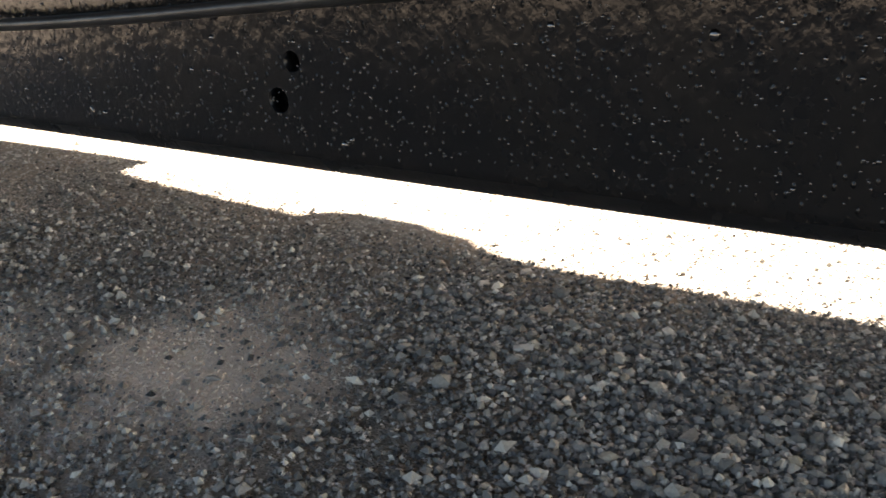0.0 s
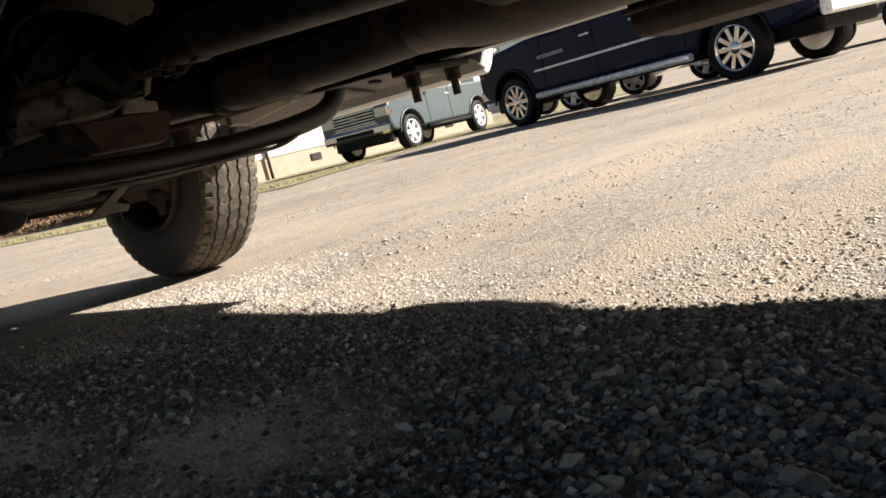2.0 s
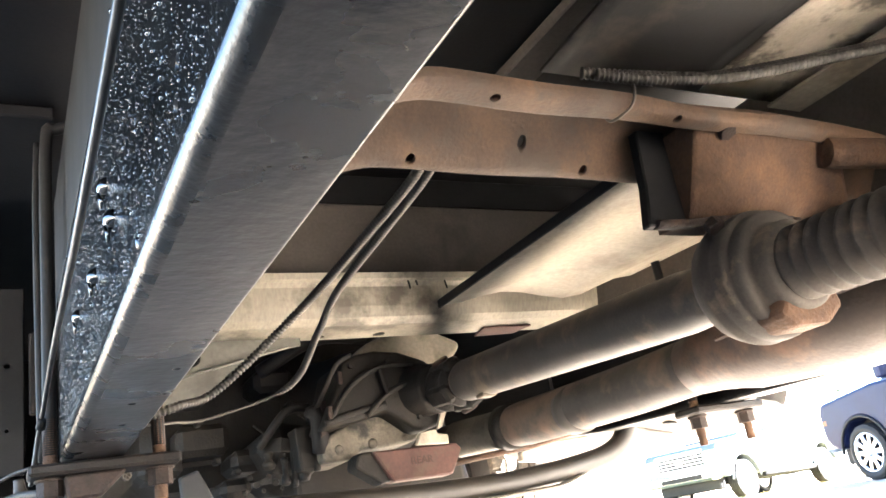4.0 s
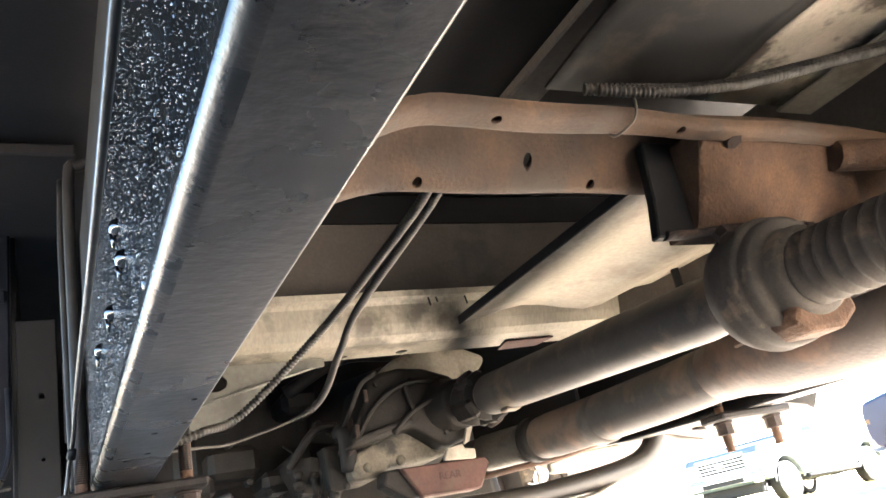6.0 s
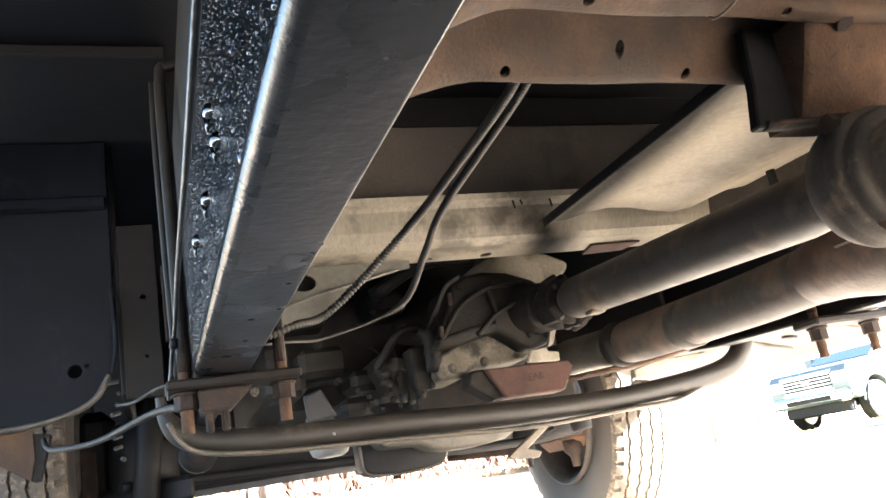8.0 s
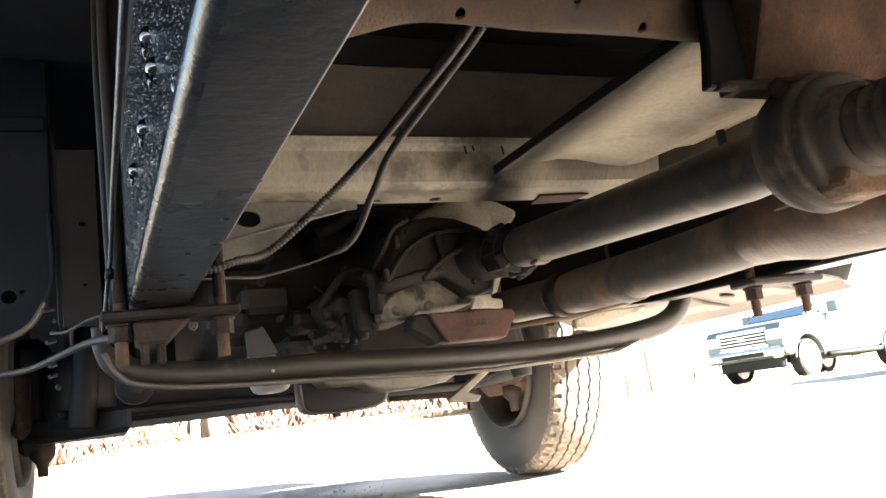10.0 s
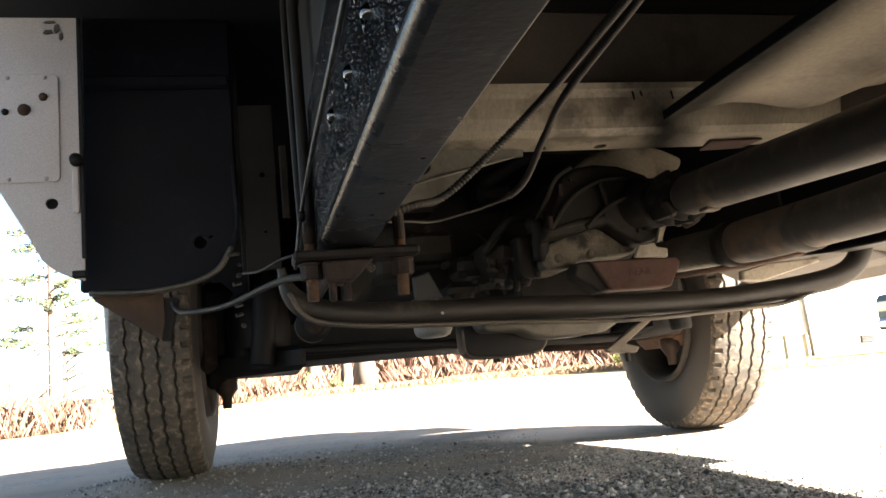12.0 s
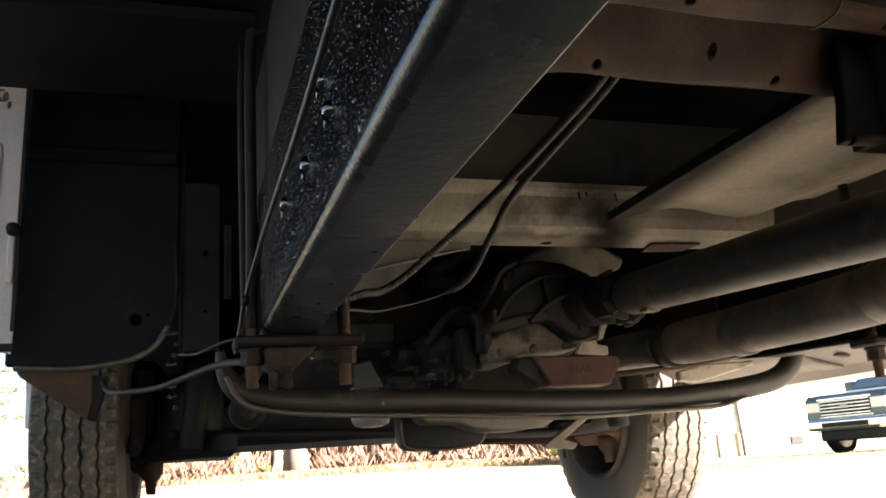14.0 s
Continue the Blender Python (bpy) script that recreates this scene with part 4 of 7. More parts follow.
def sheet(name, corners, rise, material, label, thick=0.003, n=10):
    """A sheet between four corners, with a gentle rise function of (u, v)."""
    bm = bmesh.new()
    c = [Vector(v) for v in corners]
    layers = []
    for side in (0, 1):
        g = [[bm.verts.new((c[0] * (1 - u) + c[1] * u) * (1 - v) + (c[3] * (1 - u) + c[2] * u) * v + Vector((0, 0, rise(u, v) + side * thick)))
              for u in (i / n for i in range(n + 1))] for v in (j / n for j in range(n + 1))]
        layers.append(g)
        for j in range(n):
            for i in range(n):
                q = (g[j][i], g[j][i + 1], g[j + 1][i + 1], g[j + 1][i])
                f = bm.faces.new(q if side else q[::-1])
                f.smooth = True
    lo, hi = layers
    rim = lambda g: [g[0][i] for i in range(n)] + [g[j][n] for j in range(n)] + [g[n][i] for i in range(n, 0, -1)] + [g[j][0] for j in range(n, 0, -1)]
    a, b = rim(lo), rim(hi)
    for i in range(len(a)):
        bm.faces.new((a[i], a[(i + 1) % len(a)], b[(i + 1) % len(a)], b[i]))
    bmesh.ops.recalc_face_normals(bm, faces=bm.faces)
    return piece(name, bm, material, label)


shield = sheet("heat_shield", ((0.556, 1.541, 0.594), (0.560, 1.02, 0.594), (0.93, 1.02, 0.594), (0.93, 1.50, 0.594)), lambda u, v: 0.018 * math.sin(v * 5) ** 2 * (1 - u) + 0.05 * max(0, v - 0.65), M_SHIELD, "beige heat shield sheet over the driveshaft")
piece("shield_edge", box((0.5525, 1.02, 0.590), (0.5565, 1.541, 0.604), 0.001), M_BLACK, "black folded edge", shield)
# One shield in two sheets: darker left of x 0.68, lighter right of it.
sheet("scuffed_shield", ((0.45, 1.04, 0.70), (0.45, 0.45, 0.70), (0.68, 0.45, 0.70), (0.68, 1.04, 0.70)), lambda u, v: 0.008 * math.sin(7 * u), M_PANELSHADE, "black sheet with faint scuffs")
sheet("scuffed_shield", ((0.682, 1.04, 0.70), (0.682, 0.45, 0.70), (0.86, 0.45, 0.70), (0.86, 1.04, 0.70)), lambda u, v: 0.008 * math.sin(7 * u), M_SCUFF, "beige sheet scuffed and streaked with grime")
piece("shield_border", box((0.80, 0.45, 0.690), (0.862, 1.04, 0.694), 0.001), M_BEIGE, "beige border strip")
piece("longitudinal_strip", box((0.555, 0.70, 0.835), (0.612, 1.28, 0.853), 0.003), M_GREYSILL, "tan dusty floor strip")


def conduit(pts, r, label, bare=2.0):
    line = curve_through(pts, 6)
    dense = []
    for a, b in zip(line, line[1:]):
        k = max(1, int((b - a).length / 0.0016))
        dense += [a + (b - a) * i / k for i in range(k)]
    dense.append(line[-1])
    n = len(dense) - 1
    return piece("corrugated_conduit", tube(dense, lambda t: r * (1.0, 1.0, 0.60)[round(t * n) % 3] * (1 - 0.62 * smooth01((t - bare) * 30)), 10), M_CONDUIT, label)


conduit([(0.319, 1.075, 0.70), (0.306, 1.060, 0.64), (0.298, 1.062, 0.592), (0.284, 1.204, 0.566), (0.2555, 1.343, 0.534), (0.167, 1.421, 0.460), (0.115, 1.40, 0.440), (0.072, 1.40, 0.428)], 0.0055, "dusty black corrugated wiring conduit")
conduit([(0.334, 1.075, 0.70), (0.320, 1.060, 0.64), (0.311, 1.062, 0.592), (0.303, 1.324, 0.556), (0.304, 1.422, 0.528), (0.290, 1.526, 0.480), (0.183, 1.539, 0.448), (0.120, 1.47, 0.434), (0.075, 1.42, 0.425)], 0.0052, "dusty black corrugated conduit ending in a bare wire", 0.69)
conduit([(0.455, 0.985, 0.664), (0.51, 0.965, 0.655), (0.60, 0.945, 0.653), (0.72, 0.90, 0.664), (0.90, 0.82, 0.68)], 0.0068, "grey corrugated conduit under the floor")
conduit([(0.465, 0.975, 0.657), (0.525, 0.955, 0.646), (0.62, 0.928, 0.646), (0.74, 0.885, 0.660), (0.92, 0.80, 0.67)], 0.0064, "grey corrugated conduit under the floor")

# ---- gearbox and mount ----
gear_axis = along((0.655, 1.78, 0.51), (0.53, 2.35, 0.555))
gearbox = piece("transmission", lathe([(0, 0), (0.040, 0), (0.047, 0.008), (0.047, 0.03), (0.056, 0.045), (0.066, 0.09), (0.082, 0.13), (0.084, 0.16), (0.112, 0.18), (0.118, 0.22), (0.118, 0.36), (0.140, 0.42), (0.170, 0.50), (0.178, 0.56), (0, 0.58)], gear_axis, 24), M_CASTDK, "grimy cast aluminium transmission case")
for k in range(6):
    a = -0.6 + k * 0.75
    d = gear_axis.to_3x3() @ Vector((math.cos(a), math.sin(a), 0))
    o = gear_axis @ Vector((0, 0, 0.0))
    up = gear_axis.to_3x3() @ Vector((0, 0, 1))
    piece("case_rib", tube([o + up * 0.07 + d * 0.062, o + up * 0.15 + d * 0.088, o + up * 0.19 + d * 0.118], 0.006, 8), M_GRIME, "", gearbox)
    piece("case_bolt", hexnut(o + up * 0.165 + d * 0.098, o + up * 0.150 + d * 0.098, 0.009), M_GRIME, "", gearbox)
piece("side_case", box((0.36, 1.94, 0.405), (0.50, 2.14, 0.50), 0.035, Matrix.Rotation(0.2, 4, "Y")), M_GRIME, "oily black side housing", gearbox)
lug = prism([(0.446, 0.408), (0.450, 0.452), (0.495, 0.474), (0.540, 0.490), (0.606, 0.506), (0.664, 0.488), (0.690, 0.462), (0.650, 0.440), (0.632, 0.428), (0.595, 0.425), (0.519, 0.421), (0.505, 0.408)], "y", 1.862, 2.02, 0.018, segs=4)
bulge = piece("transfer_bulge", lug, M_ALU, "dusty bare aluminium flank of the case", gearbox, smooth=True)
for x, z, r in ((0.478, 0.428, 0.009), (0.545, 0.432, 0.010), (0.612, 0.436, 0.008)):
    piece("cast_boss", lathe([(0, -0.004), (r * 0.8, -0.004), (r, 0.0), (r, 0.02)], along((x, 1.862, z), (x, 2.0, z)), 16), M_ALU, "", bulge)
tail = prism([(0.434, 0.459), (0.451, 0.492), (0.473, 0.539), (0.486, 0.580), (0.518, 0.592), (0.554, 0.597), (0.602, 0.592), (0.654, 0.573), (0.688, 0.548), (0.686, 0.497), (0.690, 0.470), (0.672, 0.449), (0.626, 0.438), (0.612, 0.444), (0.586, 0.464), (0.560, 0.483), (0.512, 0.471), (0.470, 0.462)], "y", 1.815, 1.96, 0.010, segs=3)
tailcase = piece("tail_housing", tail, M_CASTDK, "oily black tail housing", gearbox, smooth=True)
for x, z in ((0.624, 0.464), (0.636, 0.470), (0.648, 0.478), (0.572, 0.572), (0.500, 0.568), (0.600, 0.520)):
    piece("case_bolt", hexnut((x, 1.808, z), (x, 1.82, z), 0.0045), M_GRIME, "", tailcase)
for rib in ([(0.452, 1.815, 0.478), (0.495, 1.810, 0.532), (0.555, 1.808, 0.562), (0.625, 1.810, 0.566)], [(0.520, 1.813, 0.476), (0.565, 1.808, 0.512), (0.620, 1.808, 0.530), (0.668, 1.812, 0.524)], [(0.555, 1.808, 0.562), (0.560, 1.808, 0.532), (0.565, 1.808, 0.512)]):
    piece("tail_rib", tube(curve_through(rib, 5), 0.0065, 8, flat=(1.2, 0.8)), M_CASTDK, "", tailcase)
piece("case_strap", tube(curve_through([(0.440, 1.815, 0.470), (0.500, 1.812, 0.484), (0.560, 1.812, 0.494)], 6), 0.004, 10, flat=(0.8, 1.5)), M_GRIME, "black flange across the case", gearbox)
for x, z in ((0.476, 0.548), (0.450, 0.487)):
    piece("case_clip", box((x - 0.005, 1.805, z - 0.012), (x + 0.004, 1.812, z + 0.012), 0.002), M_RUSTDK, "rusty clip", gearbox)
piece("mount_foot", prism([(0.614, 0.435), (0.648, 0.438), (0.649, 0.430), (0.671, 0.426), (0.670, 0.409), (0.604, 0.413)], "y", 1.800, 1.812, 0.002), M_BEIGE, "pale worn mount foot", gearbox)
piece("mount_stud", prism([(0.664, 0.473), (0.676, 0.473), (0.662, 0.441), (0.650, 0.436)], "y", 1.799, 1.808, 0.001), M_BEIGE, "", gearbox)
mount = piece("rear_mount_bracket", prism([(0.523, 0.412), (0.694, 0.411), (0.703, 0.399), (0.676, 0.355), (0.556, 0.356)], "y", 1.815, 1.86, 0.003), M_REDOX, "red oxide transmission mount bracket stamped REAR")
txt = bpy.data.curves.new("stamp", "FONT")
txt.body, txt.size, txt.extrude, txt.align_x = "REAR", 0.019, 0.0006, "CENTER"
tob = new("tmp", txt)
bpy.context.view_layer.update()
tme = bpy.data.meshes.new_from_object(tob.evaluated_get(bpy.context.evaluated_depsgraph_get()))
bpy.data.objects.remove(tob)
tbm = bmesh.new()
tbm.from_mesh(tme)
bmesh.ops.transform(tbm, matrix=pose(0.616, 1.8145, 0.381, 90, 0, 0), verts=tbm.verts)
piece("stamped_word", tbm, M_STAMP, "dark stamped word REAR", mount)
# Added dark filler behind the gap between bracket and tube.
piece("lower_case", prism([(0.43, 0.352), (0.80, 0.345), (0.80, 0.40), (0.74, 0.43), (0.47, 0.43), (0.43, 0.40)], "y", 1.99, 2.09, 0.012, segs=2), M_GRIME, "oily black lower case, added to fill a bright gap", gearbox)
piece("mount_wing", prism([(0.498, 0.413), (0.529, 0.415), (0.560, 0.359), (0.539, 0.355), (0.490, 0.389)], "y", 1.828, 1.875, 0.005, segs=2), M_GRIME, "", mount)
piece("mount_strap", tube([(0.69, 1.83, 0.375), (0.85, 1.80, 0.385), (0.95, 1.79, 0.40)], 0.010, 8, flat=(1.6, 0.6)), M_RUST, "rusty strap beside the bracket", mount)
for i, (p, q, r, mt) in enumerate((((0.37, 1.95, 0.60), (0.56, 1.86, 0.635), 0.014, M_GRIME), ((0.36, 1.96, 0.46), (0.45, 1.92, 0.52), 0.008, M_GRIME), ((0.44, 1.88, 0.50), (0.45, 1.88, 0.43), 0.016, M_RUBBER))):
    piece("hydraulic_line", tube(curve_through([p, ((p[0] + q[0]) / 2, (p[1] + q[1]) / 2 - 0.02, (p[2] + q[2]) / 2 + 0.025), q], 6), r, 10), mt, "black oily line round the gearbox")
hump = curve_through([(0.440, 1.86, 0.50), (0.452, 1.82, 0.535), (0.470, 1.806, 0.570), (0.500, 1.80, 0.588)], 6)
piece("wiring_harness", tube(hump, 0.004, 12, flat=(1.3, 0.8)), M_GRIME, "black taped wiring harness beside the gearbox")
for k in range(9):
    x, z = 0.335 + 0.012 * k, 0.385 + 0.013 * ((k * 5) % 3)
    piece("hose_fitting", hexnut((x, 1.995, z), (x + 0.004, 2.012, z + 0.004), 0.004 + 0.0015 * (k % 3)), M_GRIME, "small oily hose fitting")
engine = piece("engine_block", box((0.18, 2.12, 0.42), (0.86, 3.0, 0.86), 0.04), M_GRIME, "oily black engine block")
for x, y, z, s in ((0.28, 2.10, 0.50, 0.05), (0.36, 2.08, 0.45, 0.035), (0.25, 2.09, 0.60, 0.05), (0.42, 2.07, 0.60, 0.04), (0.33, 2.08, 0.40, 0.03), (0.20, 2.1, 0.46, 0.04)):
    piece("engine_lug", box((x - s, y - 0.05, z - s * 0.6), (x + s, y + 0.06, z + s * 0.6), 0.012), M_GRIME, "", engine)
for x, z in ((0.30, 0.455), (0.335, 0.43), (0.385, 0.47), (0.41, 0.425), (0.27, 0.53), (0.45, 0.55)):
    piece("engine_bolt", hexnut((x, 2.03, z), (x, 2.06, z), 0.007), M_GRIME, "", engine)
piece("splash_shield", prism([(0.221, 0.429), (0.256, 0.439), (0.282, 0.384), (0.224, 0.380)], "y", 2.0, 2.012, 0.004, segs=2), M_GREYPLASTIC, "dusty grey plastic splash shield")
piece("oil_filter", lathe([(0, 0), (0.030, 0.0), (0.040, 0.005), (0.0455, 0.016), (0.0465, 0.09), (0, 0.095)], along((0.325, 2.33, 0.327), (0.325, 2.34, 0.5)), 32), M_WHITEPLASTIC, "white oil filter", smooth=True)
for x, y, z, h, r in ((0.395, 1.93, 0.385, 0.050, 0.007), (0.412, 1.93, 0.380, 0.070, 0.005), (0.428, 1.92, 0.388, 0.045, 0.008), (0.372, 1.95, 0.420, 0.030, 0.010), (0.446, 1.90, 0.40, 0.055, 0.006)):
    cn = piece("sensor_plug", lathe([(0, 0), (r, 0), (r * 1.2, 0.004), (r * 1.2, h * 0.3), (r * 0.7, h * 0.36), (r * 0.7, h * 0.8), (r, h * 0.84), (r, h), (0, h)], along((x, y, z), (x + 0.004, y + 0.01, z + h)), 12), M_GRIME, "small oily sensor plug")
    piece("plug_wire", tube(curve_through([(x + 0.004, y + 0.01, z + h), (x + 0.012, y + 0.03, z + h + 0.03), (x - 0.005, y + 0.06, z + h + 0.06)], 5), 0.0025, 6), M_GRIME, "", cn)
piece("shift_bracket", prism([(0.448, 0.515), (0.458, 0.518), (0.462, 0.480), (0.452, 0.455), (0.440, 0.450), (0.446, 0.480)], "y", 1.846, 1.852, 0.002), M_RUSTDK, "thin rusty shift linkage bracket")
piece("side_cover", prism([(0.412, 0.482), (0.447, 0.486), (0.450, 0.405), (0.440, 0.398), (0.414, 0.402)], "y", 1.90, 1.96, 0.006, segs=2), M_CASTDK, "sooty side cover of the gearbox")
opan = piece("oil_pan", prism([(0.362, 0.345), (0.363, 0.285), (0.372, 0.270), (0.395, 0.263), (0.460, 0.260), (0.530, 0.264), (0.552, 0.274), (0.562, 0.296), (0.564, 0.345)], "y", 2.20, 2.27, 0.012, segs=3), M_BLACK, "black sheet-steel oil pan with a rolled rim", smooth=True)
# Paler rim along the pan's front outline.
piece("pan_edge", tube(curve_through([(0.364, 2.203, 0.330), (0.366, 2.203, 0.284), (0.376, 2.203, 0.271), (0.400, 2.203, 0.265), (0.460, 2.203, 0.262), (0.528, 2.203, 0.267), (0.549, 2.203, 0.277), (0.559, 2.203, 0.297), (0.561, 2.203, 0.335)], 6), 0.003, 8), M_PANALU, "pale rim", opan)
piece("drain_plug", hexnut((0.445, 2.23, 0.264), (0.445, 2.23, 0.252), 0.010), M_RUSTDK, "", opan)
tpan = piece("transmission_pan", prism([(0.376, 0.350), (0.380, 0.328), (0.392, 0.315), (0.470, 0.311), (0.495, 0.298), (0.530, 0.291), (0.600, 0.290), (0.662, 0.296), (0.700, 0.316), (0.716, 0.350)], "y", 2.10, 2.18, 0.009, segs=3), M_PANALU, "dusty aluminium transmission pan with a stepped floor", smooth=True)
piece("pan_rim", box((0.366, 2.09, 0.347), (0.745, 2.185, 0.354), 0.002), M_PANALU, "", tpan)
piece("pan_bolt", hexnut((0.722, 2.095, 0.335), (0.722, 2.095, 0.348), 0.007), M_RUST, "rusty pan bolt", tpan)
for x in (0.40, 0.48, 0.56, 0.64):
    piece("pan_bolt", hexnut((x, 2.088, 0.345), (x, 2.088, 0.337), 0.005), M_RUSTDK, "", tpan)

# transmission crossmember tube
tp = curve_through([(-0.040, 1.755, 0.425), (-0.034, 1.755, 0.395), (-0.012, 1.755, 0.365), (0.03, 1.755, 0.349), (0.13, 1.755, 0.338), (0.32, 1.755, 0.333), (0.42, 1.755, 0.328), (0.58, 1.755, 0.321), (0.74, 1.755, 0.320), (0.86, 1.755, 0.327),
                    (0.94, 1.755, 0.336), (0.990, 1.755, 0.346), (1.024, 1.755, 0.362), (1.046, 1.755, 0.386), (1.055, 1.755, 0.412), (1.056, 1.755, 0.450)], 8)
tubex = piece("tube_crossmember", tube(tp, lambda t: 0.0205 - 0.0135 * smooth01((0.16 - t) / 0.16), 24), M_TUBE, "grey bent-tube transmission crossmember")
piece("tube_lip", tube(curve_through([(-0.030, 1.742, 0.382), (-0.012, 1.740, 0.350), (0.02, 1.738, 0.331), (0.12, 1.737, 0.318), (0.31, 1.736, 0.3085), (0.41, 1.736, 0.302), (0.57, 1.736, 0.2945), (0.74, 1.736, 0.2985), (0.85, 1.738, 0.3015), (0.92, 1.752, 0.318)], 6), 0.006, 8, flat=(2.0, 0.7)), M_LIP, "tan dusty pressed lip along the tube", tubex)
piece("tube_speck", lathe([(0, 0), (0.003, 0), (0.002, 0.002), (0, 0.002)], along((0.214, 1.7325, 0.331), (0.214, 1.6, 0.331)), 8), M_WHITEPLASTIC, "", tubex)

ring = piece("castle_nut", hexnut((0.083, 1.615, 0.3944), (0.083, 1.600, 0.3944), 0.0062), M_RUSTDK, "rusty castle nut with a pale bent split pin")
for k in range(5):
    a = 1.257 * k + 0.4
    piece("split_pin", tube(curve_through([(0.083, 1.598, 0.3944), (0.083 + 0.005 * math.cos(a), 1.596, 0.3944 + 0.006 * math.sin(a)), (0.083 + 0.0055 * math.cos(a + 0.9), 1.598, 0.3944 + 0.0070 * math.sin(a + 0.9))], 4), 0.0009, 6), M_LIP, "", ring)

# ---- front suspension ----
piece("front_crossmember", prism([(2.72, 0.315), (2.90, 0.300), (2.94, 0.33), (2.94, 0.43), (2.72, 0.43)], "x", -0.02, 0.99, 0.015), M_BLACK, "black front suspension crossmember")
piece("sway_bar", tube(curve_through([(-0.13, 2.55, 0.34), (0.0, 2.62, 0.338), (0.3, 2.65, 0.330), (0.6, 2.65, 0.312), (0.95, 2.65, 0.300), (1.08, 2.6, 0.31)], 6), 0.013, 12), M_BLACK, "black anti-roll bar")
piece("bushing", lathe([(0.018, 0), (0.034, 0), (0.034, 0.05), (0.018, 0.05)], along((0.022, 1.985, 0.352), (0.022, 2.5, 0.352)), 24), M_RUBBER, "rubber bushing ring")
piece("bushing_pin", lathe([(0, 0), (0.019, 0), (0.019, 0.06), (0, 0.06)], along((0.022, 1.98, 0.352), (0.022, 2.5, 0.352)), 18), M_RUSTDK, "rusty bushing pin")
for sx, px in ((1, 0.0), (-1, 0.99)):
    reach = 0.19 if sx > 0 else 0.02
    piece("lower_control_arm", prism([(px - sx * reach, 2.66), (px + sx * 0.03, 2.45), (px + sx * 0.04, 2.95), (px - sx * reach, 2.82)], "z", 0.283 if sx > 0 else 0.302, 0.345, 0.012), M_BLACK, "black lower control arm")
    piece("spring_seat", lathe([(0, 0), (0.07, 0), (0.082, 0.02), (0.082, 0.13), (0.07, 0.2), (0, 0.2)], along((px - sx * 0.075, 2.66, 0.295), (px - sx * 0.075, 2.66, 0.6)), 28), M_BLACK, "black coil spring seat")
    piece("shock_absorber", lathe([(0, 0), (0.026, 0), (0.03, 0.006), (0.03, 0.34), (0, 0.34)], along((px - sx * 0.075, 2.5, 0.30), (px - sx * 0.03, 2.52, 0.7)), 20), M_TRIM, "black shock absorber")
    piece("knuckle", box((min(px - sx * 0.24, px - sx * 0.14), 2.72, 0.26), (max(px - sx * 0.24, px - sx * 0.14), 2.96, 0.55), 0.03), M_BLACK if sx > 0 else M_RUST, "grimy steering knuckle")
    piece("ball_joint", lathe([(0, 0), (0.012, 0), (0.014, 0.03), (0.03, 0.05), (0.03, 0.08), (0, 0.09)], along((px - sx * 0.17, 2.76, 0.205), (px - sx * 0.17, 2.76, 0.5)), 16), M_RUSTDK, "ball joint stud")
piece("tie_rod", tube([(0.85, 3.05, 0.30), (1.10, 3.0, 0.285)], 0.013, 12), M_RUSTDK, "rusty tie rod")
strut = piece("strut_plate", prism([(0.792, 0.262), (0.803, 0.2525), (0.878, 0.247), (0.889, 0.262), (0.852, 0.2735), (0.941, 0.333), (0.930, 0.345), (0.825, 0.281)], "y", 2.412, 2.43, 0.003), M_LIP, "dusty tan strut plate")
piece("strut_bolt", threaded((0.8545, 2.42, 0.257), (0.8545, 2.42, 0.227), 0.007), M_RUSTDK, "", strut)
piece("brake_caliper", box((1.12, 2.90, 0.33), (1.19, 3.03, 0.47), 0.02), M_RUST, "rusty brake caliper")
piece("brake_caliper", box((-0.235, 2.62, 0.30), (-0.185, 2.72, 0.46), 0.02), M_RUSTDK, "rusty brake caliper")
piece("brake_hose", tube(curve_through([(-0.018, 1.43, 0.364), (-0.052, 1.6, 0.382), (-0.136, 1.85, 0.381), (-0.208, 2.0, 0.392), (-0.232, 2.08, 0.408), (-0.245, 2.16, 0.43)], 8), 0.0050, 10), M_GRIME, "black rubber brake hose")
piece("abs_wire", tube(curve_through([(-0.012, 1.45, 0.398), (-0.045, 1.52, 0.402), (-0.075, 1.6, 0.400), (-0.10, 1.75, 0.42)], 6), 0.0022, 8), M_GRIME, "black sensor wire")

# ---- wheel-house liner, panel and bracket ahead on the near side ----
liner = piece("wheel_house_liner", prism([(-0.425, 1.08), (-0.425, 0.468), (-0.28, 0.462), (-0.19, 0.478), (-0.145, 0.505), (-0.118, 0.55), (-0.108, 0.62), (-0.105, 1.08)], "y", 2.185, 2.205, 0.004), M_PLASTIC, "black plastic wheel-house liner with dusty scuffs")
cut(liner, lathe([(0.014, 0), (0.014, 0.05)], along((-0.188, 2.17, 0.558), (-0.188, 2.3, 0.558)), 18), lathe([(0.005, 0), (0.005, 0.05)], along((-0.165, 2.17, 0.566), (-0.165, 2.3, 0.566)), 12))
piece("liner_ridge", tube(curve_through([(-0.112, 2.178, 0.72), (-0.110, 2.178, 0.60), (-0.122, 2.178, 0.545)], 6), 0.005, 8), M_PLASTIC, "", liner)
piece("liner_rib", box((-0.42, 2.170, 0.895), (-0.11, 2.187, 0.925), 0.006), M_PLASTIC, "", liner)
